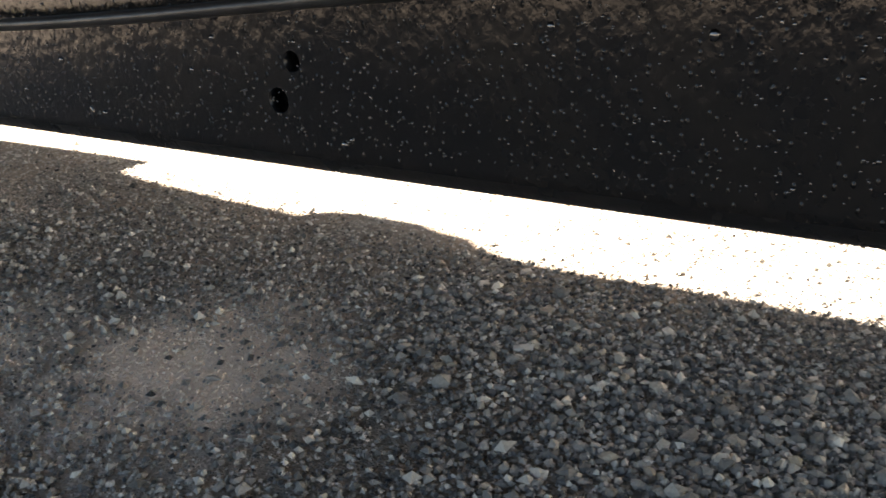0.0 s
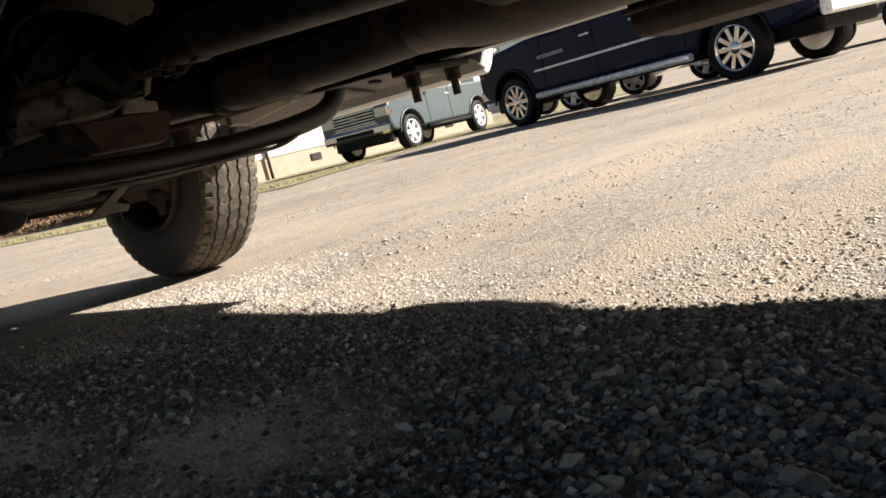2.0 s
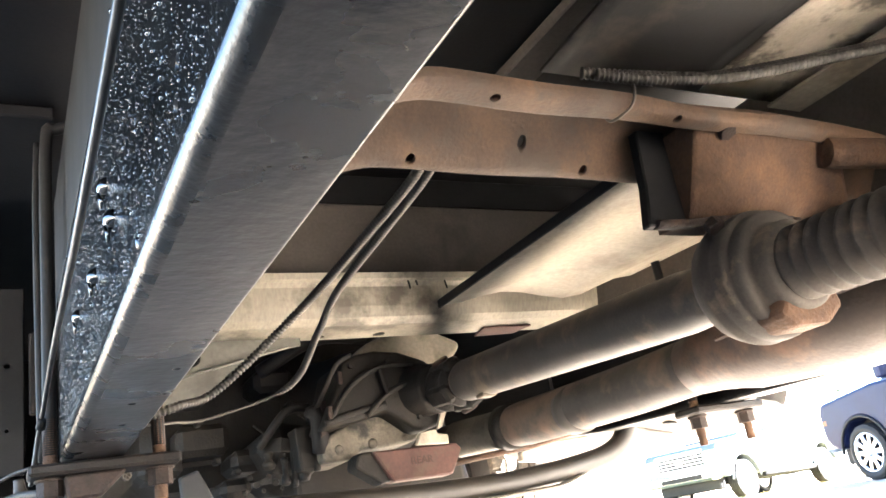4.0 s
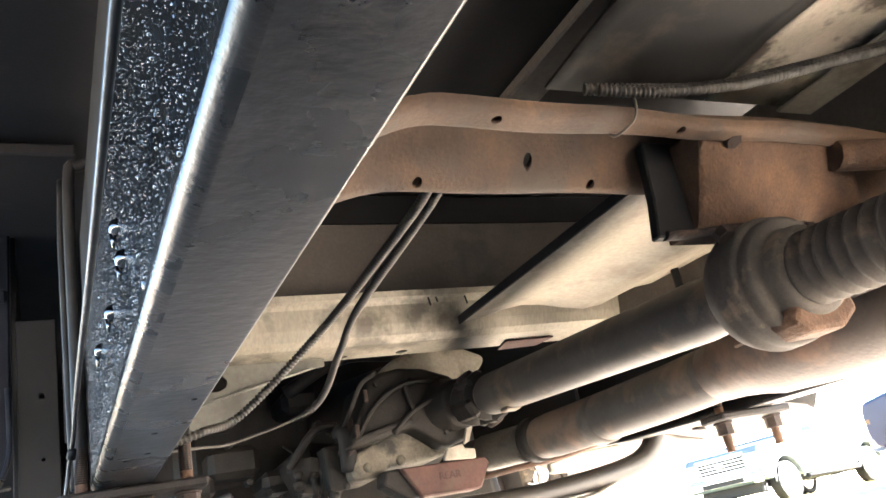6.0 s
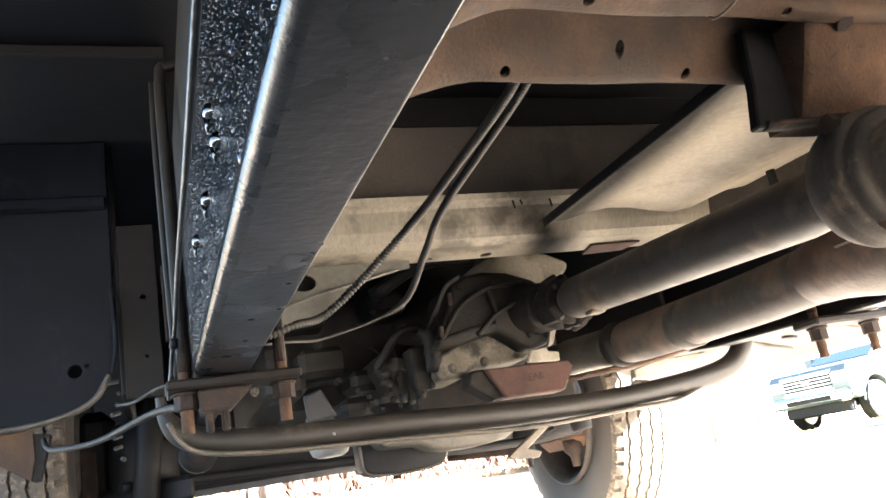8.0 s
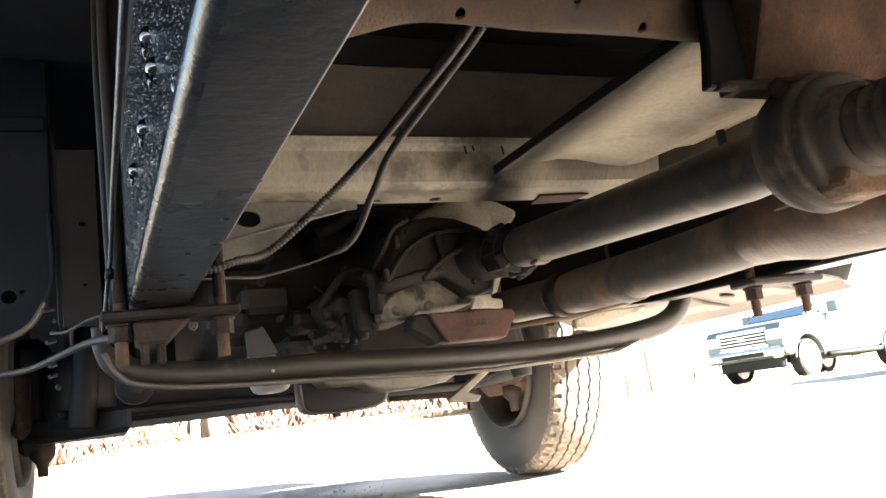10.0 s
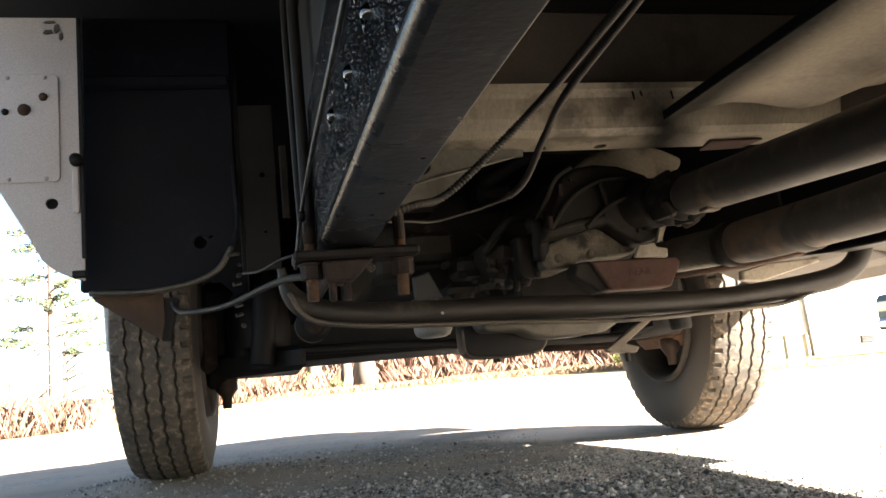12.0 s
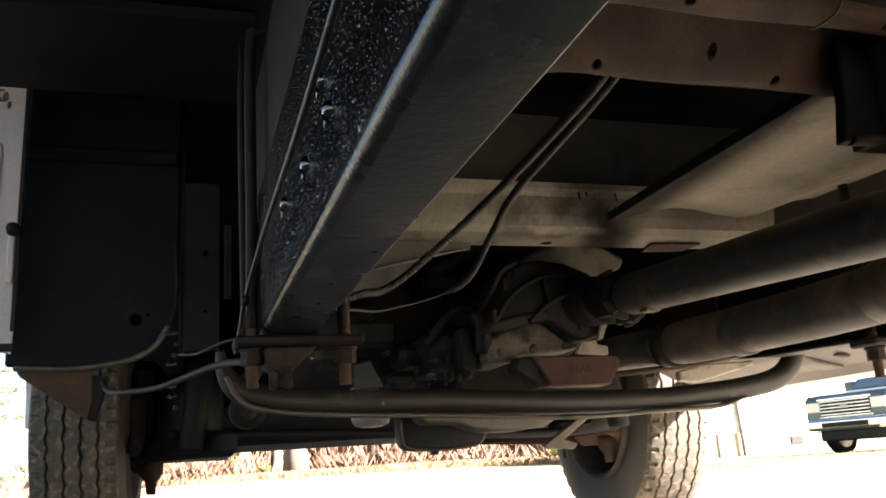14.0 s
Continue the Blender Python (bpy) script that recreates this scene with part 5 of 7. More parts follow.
piece("liner_lip", tube(curve_through([(-0.405, 2.175, 0.462), (-0.30, 2.172, 0.458), (-0.21, 2.172, 0.470), (-0.155, 2.172, 0.495), (-0.125, 2.174, 0.54)], 6), 0.0085, 8, flat=(1.4, 0.7)), M_PANALU, "grey dusty lower lip", liner)
apron = piece("inner_apron", box((-0.105, 2.2, 0.50), (-0.095, 3.6, 1.05), 0.002), M_BLACK, "black inner apron")
piece("inner_apron", box((1.075, 2.1, 0.50), (1.085, 3.6, 1.05), 0.002), M_BLACK, "black inner apron")
splate = piece("apron_plate", box((-0.096, 2.19, 0.49), (-0.022, 2.197, 0.86), 0.002), M_TRIM, "black stiffener plate with holes", apron)
cut(splate, lathe([(0.006, 0), (0.006, 0.05)], along((-0.052, 2.17, 0.70), (-0.052, 2.25, 0.70)), 12), lathe([(0.004, 0), (0.004, 0.05)], along((-0.052, 2.17, 0.575), (-0.052, 2.25, 0.575)), 12))
piece("apron_strip", box((-0.014, 2.184, 0.60), (0.004, 2.192, 0.765), 0.003), M_TIEPLATE, "dusty dark upright strip", apron)
for z in (0.46, 0.478, 0.500, 0.523, 0.415, 0.395, 0.372):
    piece("line_clip", hexnut((-0.118 + 0.012 * math.sin(190 * z), 2.16, z), (-0.110, 2.175, z + 0.004), 0.003 + 0.002 * abs(math.sin(70 * z))), M_GREYPLASTIC, "", apron)
# Unseen panel added to keep the gap past the liner dark.
piece("radiator_support", box((-0.56, 3.45, 0.42), (1.38, 3.50, 1.04), 0.01), M_BLACK, "unseen black radiator support panel, added to close a bright gap")
# Added plate that makes the access hole read dark.
piece("hole_backing", box((-0.48, 2.118, 0.60), (-0.43, 2.124, 0.66), 0.002), M_TRIM, "black plate added so the access hole reads dark")
fl = piece("mud_flap_bracket", prism([(-0.412, 0.466), (-0.270, 0.458), (-0.268, 0.40), (-0.276, 0.362), (-0.300, 0.378), (-0.402, 0.450)], "y", 2.215, 2.222, 0.001), M_RUSTCM, "dusty tan mud flap bracket")
piece("bracket_fold", prism([(-0.272, 0.452), (-0.240, 0.448), (-0.262, 0.362), (-0.276, 0.362)], "y", 2.222, 2.27, 0.001), M_BLACK, "", fl)
panel = piece("cab_end_panel", prism([(-0.72, 1.045), (-0.392, 1.045), (-0.399, 0.478), (-0.418, 0.483), (-0.440, 0.494), (-0.458, 0.505), (-0.475, 0.523), (-0.491, 0.555), (-0.563, 0.688), (-0.60, 0.775)], "y", 2.095, 2.105, 0.002), M_PANEL, "weathered white cab end panel with access plate")
cut(panel, lathe([(0.0115, 0), (0.0115, 0.05)], along((-0.455, 2.08, 0.632), (-0.455, 2.2, 0.632)), 18))
plate = piece("access_plate", prism([(-0.548, 0.895), (-0.445, 0.895), (-0.438, 0.888), (-0.438, 0.682), (-0.445, 0.675), (-0.548, 0.675)], "y", 2.091, 2.0945, 0.001), M_PANEL, "white access plate with rounded corners", panel)
for x, z, r, mt in ((-0.501, 0.822, 0.0125, M_RUST), (-0.466, 0.848, 0.0085, M_RUST), (-0.535, 0.818, 0.007, M_TRIM)):
    piece("plug", lathe([(0, 0), (r, 0), (r * 0.9, 0.004), (0, 0.005)], along((x, 2.0915, z), (x, 1.9, z)), 16), mt, "rust-stained plug", plate)
for x, z in ((-0.53, 0.888), (-0.463, 0.888), (-0.53, 0.682), (-0.463, 0.682)):
    piece("screw", lathe([(0, 0), (0.0045, 0), (0.003, 0.003), (0, 0.003)], along((x, 2.0915, z), (x, 1.9, z)), 10), M_BARE, "", plate)
for k, (x, z, w, h) in enumerate(((-0.455, 0.985, 0.020, 0.010), (-0.440, 0.992, 0.010, 0.020), (-0.452, 1.006, 0.024, 0.006), (-0.432, 0.975, 0.007, 0.016))):
    blot = prism([(x - w / 2, z - h * 0.3), (x - w * 0.1, z - h / 2), (x + w / 2, z - h * 0.2), (x + w * 0.35, z + h / 2), (x - w * 0.3, z + h * 0.4)], "y", 2.0925, 2.0948)
    piece("grime_mark", blot, M_GREYSILL, "", panel)
piece("edge_strip", box((-0.402, 2.088, 0.52), (-0.394, 2.094, 1.04), 0.001), M_BLACK, "", panel)
piece("rubber_bumper", lathe([(0, 0), (0.010, 0), (0.012, 0.004), (0.012, 0.02), (0, 0.022)], along((-0.408, 2.088, 0.713), (-0.395, 2.0, 0.713)), 16), M_RUBBER, "", panel)
piece("edge_clip", box((-0.416, 2.086, 0.610), (-0.404, 2.094, 0.705), 0.002), M_PANEL, "", panel)
piece("lower_tab", box((-0.42, 2.085, 0.483), (-0.395, 2.11, 0.497), 0.002), M_BLACK, "", panel)

# ---- far-side floor, skirt and plain outer body ----
sill = piece("rocker_sill", prism([(1.300, 0.368), (1.312, 0.353), (1.326, 0.352), (1.345, 0.372), (1.375, 0.43), (1.392, 0.49), (1.384, 0.495), (1.352, 0.44)], "y", 1.57, 2.52, 0.004), M_WHITE, "white rocker sill of the cab")
piece("sill_underside", prism(ribbon([(1.017, 0.53), (1.062, 0.475), (1.10, 0.437), (1.16, 0.408), (1.22, 0.393), (1.27, 0.383), (1.302, 0.364)], 0.004), "y", 1.56, 2.34, 0.0), M_GREYSILL, "tan-grey floor panel between rail and rocker", sill)
for y0, y1 in ((1.66, 1.71), (1.86, 1.92)):
    piece("sill_brace", prism([(1.05, 0.47), (1.10, 0.428), (1.20, 0.388), (1.27, 0.376), (1.27, 0.390), (1.10, 0.44)], "y", y0, y1, 0.003), M_GREYSILL, "", sill)
for x, y, z in ((1.17, 1.58, 0.405), (1.20, 1.79, 0.397)):
    piece("drain_hole", lathe([(0, 0), (0.016, 0), (0.016, 0.0015), (0, 0.0015)], along((x, y, z - 0.003), (x - 0.2, y, z - 1)), 18), M_TRIM, "dark oval drain hole", sill)
piece("floor_flange", prism([(0.95, 0.395), (1.02, 0.409), (1.143, 0.413), (1.149, 0.404), (1.06, 0.384), (1.0, 0.370), (0.95, 0.374)], "y", 2.0, 2.02, 0.003), M_BEIGE, "beige floor flange ahead of the far rail")
# Added sheet, blocks a bright gap beside the gearbox.
piece("gap_blocker", box((0.905, 1.78, 0.435), (0.915, 2.7, 0.95), 0.002), M_TRIM, "black sheet added to fill the bright gap beside the gearbox")
# Unseen; lower edge stepped to cast the shade's edge on the gravel.
piece("side_skirt", prism([(-3.0, 0.600), (0.0, 0.598), (0.12, 0.602), (0.2, 0.607), (0.27, 0.605), (0.345, 0.597), (0.40, 0.588), (0.445, 0.572), (0.52, 0.565), (0.57, 0.554), (0.70, 0.554), (0.748, 0.566), (0.752, 0.590), (0.95, 0.584), (1.10, 0.576), (1.20, 0.570), (1.395, 0.550), (1.405, 0.88), (-3.0, 0.88)], "x", 1.490, 1.52, 0.002), M_WHITE, "unseen white side skirt of the box body, shaped to cast the shade edge")
piece("box_body", box((-0.62, -3.05, 0.902), (1.54, 1.60, 2.7), 0.03), M_WHITE, "plain white box body")
piece("box_rail", box((-0.62, -3.0, 0.80), (-0.595, 1.6, 0.90), 0.003), M_BLACK, "black lower side rail")
for x0, x1 in ((-0.605, -0.585), (1.385, 1.405)):
    side = [(1.62, 1.05), (2.14, 1.05)] if x0 < 0 else [(1.49, 0.48), (2.30, 0.48)]
    arch_r = 0.68 if x0 < 0 else 0.49
    side += [(2.87 + arch_r * math.cos(a), 0.44 + 0.52 * math.sin(a)) for a in (math.pi * (1 - k / 14) for k in range(5 if x0 < 0 else 1, 15))]
    side += [(3.62, 0.45), (3.80, 0.50), (3.85, 0.95), (3.70, 1.12), (2.75, 1.25), (2.35, 1.95), (1.62 if x0 < 0 else 1.61, 1.98)]
    piece("cab_side", prism(side, "x", x0, x1, 0.003), M_WHITE, "plain white cab side with wheel arch")
piece("cab_shell", prism(ribbon([(3.80, 0.46), (3.85, 0.95), (3.70, 1.12), (2.75, 1.25), (2.35, 1.95), (1.62, 1.98)], 0.02), "x", -0.58, 1.383), M_WHITE, "plain white hood and cab roof")
piece("hood_underside", box((-0.56, 2.08, 1.05), (1.38, 3.66, 1.07), 0.002), M_BLACK, "black inner hood and wheel-house tops")


# ---- wheels ----
def tyre_mesh(R, W, rim_r, n=432, cross=96):
    """Tyre with five ribs parted by zigzag grooves, siped shoulders and rounded walls. Axis x."""
    prof = []
    for k in range(9):
        t = k / 8
        prof.append((rim_r + (R - 0.03 - rim_r) * t, W * (0.40 + 0.10 * math.sin(math.pi * t * 0.82))))
    side = [(r, x) for r, x in prof]
    tread_x = [W * 0.432 * (1 - 2 * k / cross) for k in range(cross + 1)]
    verts, rows = [], []
    for j in range(n):
        a = 2 * math.pi * j / n
        row = []
        zig = 0.0048 * (abs((j % 8) / 4 - 1) - 0.5)
        for r, x in side:
            row.append((r, x))
        for x in tread_x:
            crown = R - 0.012 * (abs(x) / (W * 0.432)) ** 3
            depth = 0.0
            for g in (-0.60, -0.20, 0.20, 0.60):
                if abs(x - zig * (1 if g > 0 else -1) - g * W * 0.432) < 0.0026:
                    depth = 0.012
            if abs(x) > W * 0.335 and (j + (4 if x > 0 else 0)) % 8 < 2:
                depth = max(depth, 0.008)
            if j % 8 == 3 and abs(x) < W * 0.3 and abs(x) > W * 0.17:
                depth = max(depth, 0.0012)
            row.append((crown - depth, x))
        for r, x in side[::-1]:
            row.append((r, -x))
        rows.append([(x, r * math.sin(a), r * math.cos(a)) for r, x in row])
    k = len(rows[0])
    v = np.array(rows, float).reshape(-1, 3)
    idx = np.arange(n * k).reshape(n, k)
    nxt = np.roll(idx, -1, axis=0)
    f = np.stack([idx[:, :-1], idx[:, 1:], nxt[:, 1:], nxt[:, :-1]], -1).reshape(-1, 4)
    return v, f


def truck_wheel(centre, inner, toe, size=1.0):
    """inner: +1 when the hub's inner face looks towards +x."""
    w = empty("wheel", centre)
    w.parent = truck
    w.matrix_parent_inverse = truck_inverse
    w.rotation_euler = (0, 0, radians(toe))
    w.scale = (size, size, size)
    tagged(w, "dusty all-terrain tyre on a dark steel wheel")
    v, f = tyre_mesh(0.375, 0.208, 0.213)
    tyre = mesh_from("tyre", v, f, M_TYRE, w, "dusty black tyre with zigzag ribs")
    tyre.data.materials.append(M_SIDEWALL)
    across = np.tile(np.arange(len(f) // 432), 432)
    tyre.data.polygons.foreach_set("material_index", ((across < 8) | (across >= across.max() - 7)).astype(np.int32))
    tyre.data.polygons.foreach_set("use_smooth", ((across < 8) | (across >= across.max() - 7)))
    mx = Matrix.Rotation(math.pi / 2 * inner, 4, "Y")
    part("rim", lathe([(0.218, -0.105), (0.213, -0.10), (0.20, -0.085), (0.198, 0.05), (0.205, 0.095), (0.216, 0.105), (0.219, 0.108), (0.221, 0.09), (0.221, -0.09)], mx, 48), M_RIM, w)
    part("wheel_disc", lathe([(0, -0.055), (0.05, -0.06), (0.09, -0.03), (0.14, -0.045), (0.198, -0.06), (0.198, -0.068), (0.14, -0.055), (0.09, -0.04), (0.05, -0.07), (0, -0.07)], mx, 40), M_RIM, w)
    part("brake_rotor", lathe([(0.05, 0.005), (0.165, 0.005), (0.165, 0.035), (0.10, 0.035), (0.095, 0.0), (0.05, 0.0)], mx, 40), M_RUSTDK, w, "rusty brake rotor")
    part("hub", lathe([(0, 0.06), (0.045, 0.06), (0.055, 0.03), (0.06, -0.03), (0, -0.05)], mx, 24), M_RUSTDK, w)
    # Small bright piece at the foot of the rim.
    bright = box((-0.025, -0.004, -0.21), (0.025, 0.012, -0.203), 0.001)
    bmesh.ops.transform(bright, matrix=pose(0, 0.05, 0.004), verts=bright.verts)
    part("rim_bright_piece", bright, M_BARE, w, "small bright piece at the foot of the rim")
    part("hub_flange", lathe([(0, -0.06), (0.10, -0.06), (0.115, -0.075), (0.118, -0.100), (0.108, -0.108), (0.062, -0.108), (0.058, -0.125), (0.04, -0.132), (0, -0.132)], mx, 32), M_RIM, w, "dark convex wheel centre")
    for k in range(8):
        a = (k + 0.5) * math.pi / 4
        c = Vector((-inner * 0.104, 0.085 * math.sin(a), 0.085 * math.cos(a)))
        part("lug_nut", hexnut(c, c + Vector((-inner * 0.024, 0, 0)), 0.013), M_RUSTDK, w)
        part("stud", rod(c + Vector((-inner * 0.022, 0, 0)), c + Vector((-inner * 0.034, 0, 0)), 0.006, 8), M_RUSTDK, w)
    return w


truck_wheel((1.308, 2.922, 0.379), -1, -2, 1.035)
truck_wheel((-0.318, 2.84, 0.408), 1, -2)



# ---- lawn ----
LAWN_EDGE = [(-32, 13), (-20, 13.5), (-12, 14), (-3, 15.5), (3, 18), (17.6, 16), (28, 13), (36, 11.6), (41, 14.2), (46, 18.2), (53, 22.5), (62, 27)]


def lawn_near(th):
    for (a, d0), (b, d1) in zip(LAWN_EDGE, LAWN_EDGE[1:]):
        if th <= b:
            return d0 + (d1 - d0) * max(0, (th - a) / (b - a))
    return LAWN_EDGE[-1][1]


def build_lawn():
    bm = bmesh.new()
    rows = []
    for i in range(189):
        th = -32 + i * 0.5
        r0 = lawn_near(th) + 0.5 * noise.noise((th * 0.35, 0, 0)) + 0.2 * noise.noise((th * 1.7, 5, 0))
        row = []
        for r in (r0, r0 + 0.4, r0 + 1, r0 + 2.5, r0 + 5, r0 + 9, 40, 70, 120):
            x, y = r * math.sin(radians(th)), r * math.cos(radians(th))
            row.append(bm.verts.new((x, y, ground_z(x, y) + 0.012)))
        rows.append(row)
    for a, b in zip(rows, rows[1:]):
        for k in range(len(a) - 1):
            bm.faces.new((a[k], a[k + 1], b[k + 1], b[k]))
    bmesh.ops.recalc_face_normals(bm, faces=bm.faces)
    tagged(part("lawn", bm, M_LAWN, None, smooth=True), "dormant tan and green lawn beyond the gravel", "lawn", kind="structure")


build_lawn()


def tuft_field(name, spots, material, height, spread, blades, label, category, width=0.012, curl=0.35, seed=3):
    """Many tapered blades or twigs standing on the ground, one joined mesh."""
    rng = np.random.default_rng(seed)
    V, F = [], []
    for x, y in spots:
        gz = ground_z(x, y)
        for _ in range(blades):
            bx, by = x + rng.normal(0, spread), y + rng.normal(0, spread)
            h = height * rng.uniform(0.2, 1.15)
            a, b = rng.uniform(0, 6.283), rng.uniform(0, 6.283)
            dx, dy = math.cos(a) * width / 2, math.sin(a) * width / 2
            lx, ly = math.cos(b) * h * curl * rng.uniform(0.2, 1), math.sin(b) * h * curl * rng.uniform(0.2, 1)
            k = len(V)
            V += [(bx - dx, by - dy, gz - 0.01), (bx + dx, by + dy, gz - 0.01), (bx + dx * 0.7 + lx * 0.4, by + dy * 0.7 + ly * 0.4, gz + h * 0.6), (bx + lx, by + ly, gz + h)]
            F += [(k, k + 1, k + 2, k + 3)]
    ob = mesh_from(name, np.array(V), np.array(F), material)
    tagged(ob, label, category, kind="stuff")
    return ob


def polar(r, th):
    return r * math.sin(radians(th)) - 0.1, r * math.cos(radians(th)) + 0.42


rng = np.random.default_rng(11)
edge = []
for th in np.arange(-22, 56, 0.16):
    for _ in range(3):
        edge.append(polar(lawn_near(th) + 0.15 + abs(rng.normal(0, 1.6)), th + rng.uniform(-0.2, 0.2)))
tuft_field("lawn_grass", edge, M_GRASS, 0.07, 0.12, 7, "dry uneven grass along the edge of the gravel", "grass", 0.012)
field = [polar(rng.uniform(34, 50), rng.uniform(2, 33)) for _ in range(420)]
tuft_field("dry_brush", field, M_STRAW, 0.30, 1.2, 170, "dry straw-coloured brush at the far edge of the lawn", "brush", 0.0055, 1.3)
field = [polar(rng.uniform(44, 54), th + rng.uniform(-0.5, 0.5)) for th in (9.5, 10.4, 11.0, 13.5, 15.2, 16.0, 19.0, 20.2, 23.5, 26, 27, 30) for _ in range(5)]
tuft_field("russet_brush", field, M_BRUSH, 1.1, 0.5, 90, "russet leafless bushes behind the dry grass", "brush", 0.009, 0.9, seed=9)
field = [polar(rng.uniform(30, 40), rng.uniform(-22, -12.8)) for _ in range(110)] + [polar(rng.uniform(40, 52), rng.uniform(-6, 2.6)) for _ in range(110)]
tuft_field("red_brush", field, M_BRUSH, 1.25, 1.0, 150, "reddish bare brush along the wood's edge", "brush", 0.0065, 0.75, seed=5)
field = [polar(rng.uniform(50, 60), rng.uniform(-7, 33)) for _ in range(300)]
tuft_field("wood_edge_brush", field, M_BRUSH, 2.3, 0.9, 150, "tall pinkish-brown thicket at the wood's edge", "brush", 0.0075, 0.6, seed=21)


# ---- trees ----
def limb_tree(name, place, height, trunk_r, limbs, material, label, seed, twigs=5, lean=0.03, start=0.35, leaf=None, leaf_mat=None, spread=0.35):
    rs = random.Random(seed)
    x, y = place
    z = ground_z(x, y)
    root = empty(name, (x, y, z))
    line, px, py = [], 0.0, 0.0
    for k in range(9):
        line.append((px, py, height * k / 8 - 0.15 * (k == 0)))
        px, py = px + rs.uniform(-lean, lean) * height / 8, py + rs.uniform(-lean, lean) * height / 8
    bm = tube(line, lambda t: trunk_r * (1.25 - 0.35 * min(1, t * 8)) * (1 - 0.82 * t), 12)
    leaves_v, leaves_f = [], []
    for i in range(limbs):
        t = start + (1 - start) * (i + rs.random()) / limbs * 0.97
        k = min(7, int(t * 8))
        base = Vector(line[k]).lerp(Vector(line[k + 1]), t * 8 - k)
        a = rs.uniform(0, 6.283)
        length = height * spread * (1.05 - t) * rs.uniform(0.6, 1.1) + 0.3
        tip = base + Vector((math.cos(a) * length, math.sin(a) * length, length * rs.uniform(0.1, 0.6) * (1 if not leaf else 0.3)))
        mid = base.lerp(tip, 0.5) + Vector((0, 0, 0.08 * length))
        r0 = trunk_r * 0.35 * (1 - 0.8 * t)
        bm = tube([base, mid, tip], lambda s: r0 * (1 - 0.85 * s) + 0.004, 6, bm)
        for _ in range(twigs):
            s = rs.uniform(0.35, 1)
            p = base.lerp(tip, s)
            q = p + Vector((rs.uniform(-1, 1), rs.uniform(-1, 1), rs.uniform(-0.2, 0.9))) * length * 0.35
            bm = tube([p, q], lambda s2: r0 * 0.3 * (1 - 0.8 * s2) + 0.004, 4, bm)
        if leaf:
            for _ in range(leaf):
                s = rs.uniform(0.35, 1.08)
                c = base.lerp(tip, s) + Vector((rs.gauss(0, 0.15), rs.gauss(0, 0.15), rs.gauss(0.05, 0.07)))
                d1 = Vector((rs.uniform(-1, 1), rs.uniform(-1, 1), rs.uniform(-0.4, 0.8))).normalized() * rs.uniform(0.09, 0.22)
                d2 = d1.orthogonal().normalized() * rs.uniform(0.03, 0.07)
                n = len(leaves_v)
                leaves_v += [c - d1 - d2 * 0.3, c - d2, c + d1, c + d2]
                leaves_f += [(n, n + 1, n + 2, n + 3)]
    part("trunk", bm, material, root)
    if leaf:
        mesh_from("crown", np.array([tuple(v) for v in leaves_v]), np.array(leaves_f), leaf_mat, root, "sparse green needle clumps")
    tagged(root, label, "tree")
    return root


limb_tree("pine_tree", polar(38, -12.45), 13.0, 0.20, 46, M_PINEBARK, "tall sparse pine with bare lower trunk", 4, 2, 0.015, 0.22, 46, M_NEEDLE, 0.19)
limb_tree("bare_tree", polar(41, -11.7), 6.5, 0.13, 10, M_BARK, "slender bare tree beside the pine", 8, 4, 0.05, 0.3)
limb_tree("bare_tree", polar(36, -13.4), 4.6, 0.09, 12, M_BARK, "small bare leafless tree", 9, 5, 0.05, 0.25)
for th, r, tr, h, sd in ((3.86, 45, 0.45, 16, 21), (5.98, 46, 0.34, 15, 22), (7.26, 44, 0.60, 17, 23), (-0.6, 52, 0.30, 14, 24), (1.6, 54, 0.28, 14, 25)):
    limb_tree("bare_tree", polar(r, th), h, tr, 14, M_BARK, "thick grey-barked bare tree at the lawn's edge", sd, 4, 0.02, 0.3)
for i in range(26):
    th = -24 + i * 2.15 + rng.uniform(-0.7, 0.7)
    limb_tree("bare_tree", polar(rng.uniform(58, 78), th), rng.uniform(7, 12), rng.uniform(0.10, 0.2), 12, M_BARK, "thin bare tree in the far wood", 40 + i, 4, 0.04, 0.2)
for i in range(10):
    th = 44 + i * 3.2 + rng.uniform(-0.8, 0.8)
    limb_tree("evergreen_tree", polar(rng.uniform(62, 80), th), rng.uniform(6, 8.5), 0.16, 20, M_PINEBARK, "distant dark green tree behind the houses", 80 + i, 1, 0.02, 0.15, 40, M_NEEDLE, 0.3)


def shrub(place, h, w, seed, mat=None):
    rs = np.random.default_rng(seed)
    x, y = place
    root = empty("shrub", (x, y, ground_z(x, y)))
    V, F = [], []
    for _ in range(900):
        d = rs.normal(0, 1, 3)
        d /= np.linalg.norm(d)
        c = d * rs.uniform(0.5, 1.0) * (w / 2, w / 2, h / 2) + (0, 0, h / 2)
        c *= 1 + 0.2 * math.sin(d[0] * 5 + seed) * math.cos(d[2] * 4)
        u = rs.normal(0, 1, 3)
        u *= rs.uniform(0.05, 0.11) / np.linalg.norm(u)
        v = np.cross(u, d) * 0.5
        n = len(V)
        V += [c - u, c - v, c + u, c + v]
        F += [(n, n + 1, n + 2, n + 3)]
    mesh_from("foliage", np.array(V), np.array(F), mat or M_SHRUB, root)
    part("stem", tube([(0, 0, -0.05), (0.02, 0, h * 0.6)], lambda t: 0.05 * (1 - 0.7 * t), 8), M_BARK, root)
    tagged(root, "yellow-green shrub on the lawn", "shrub")


shrub(polar(42, 2.9), 1.2, 1.1, 1)
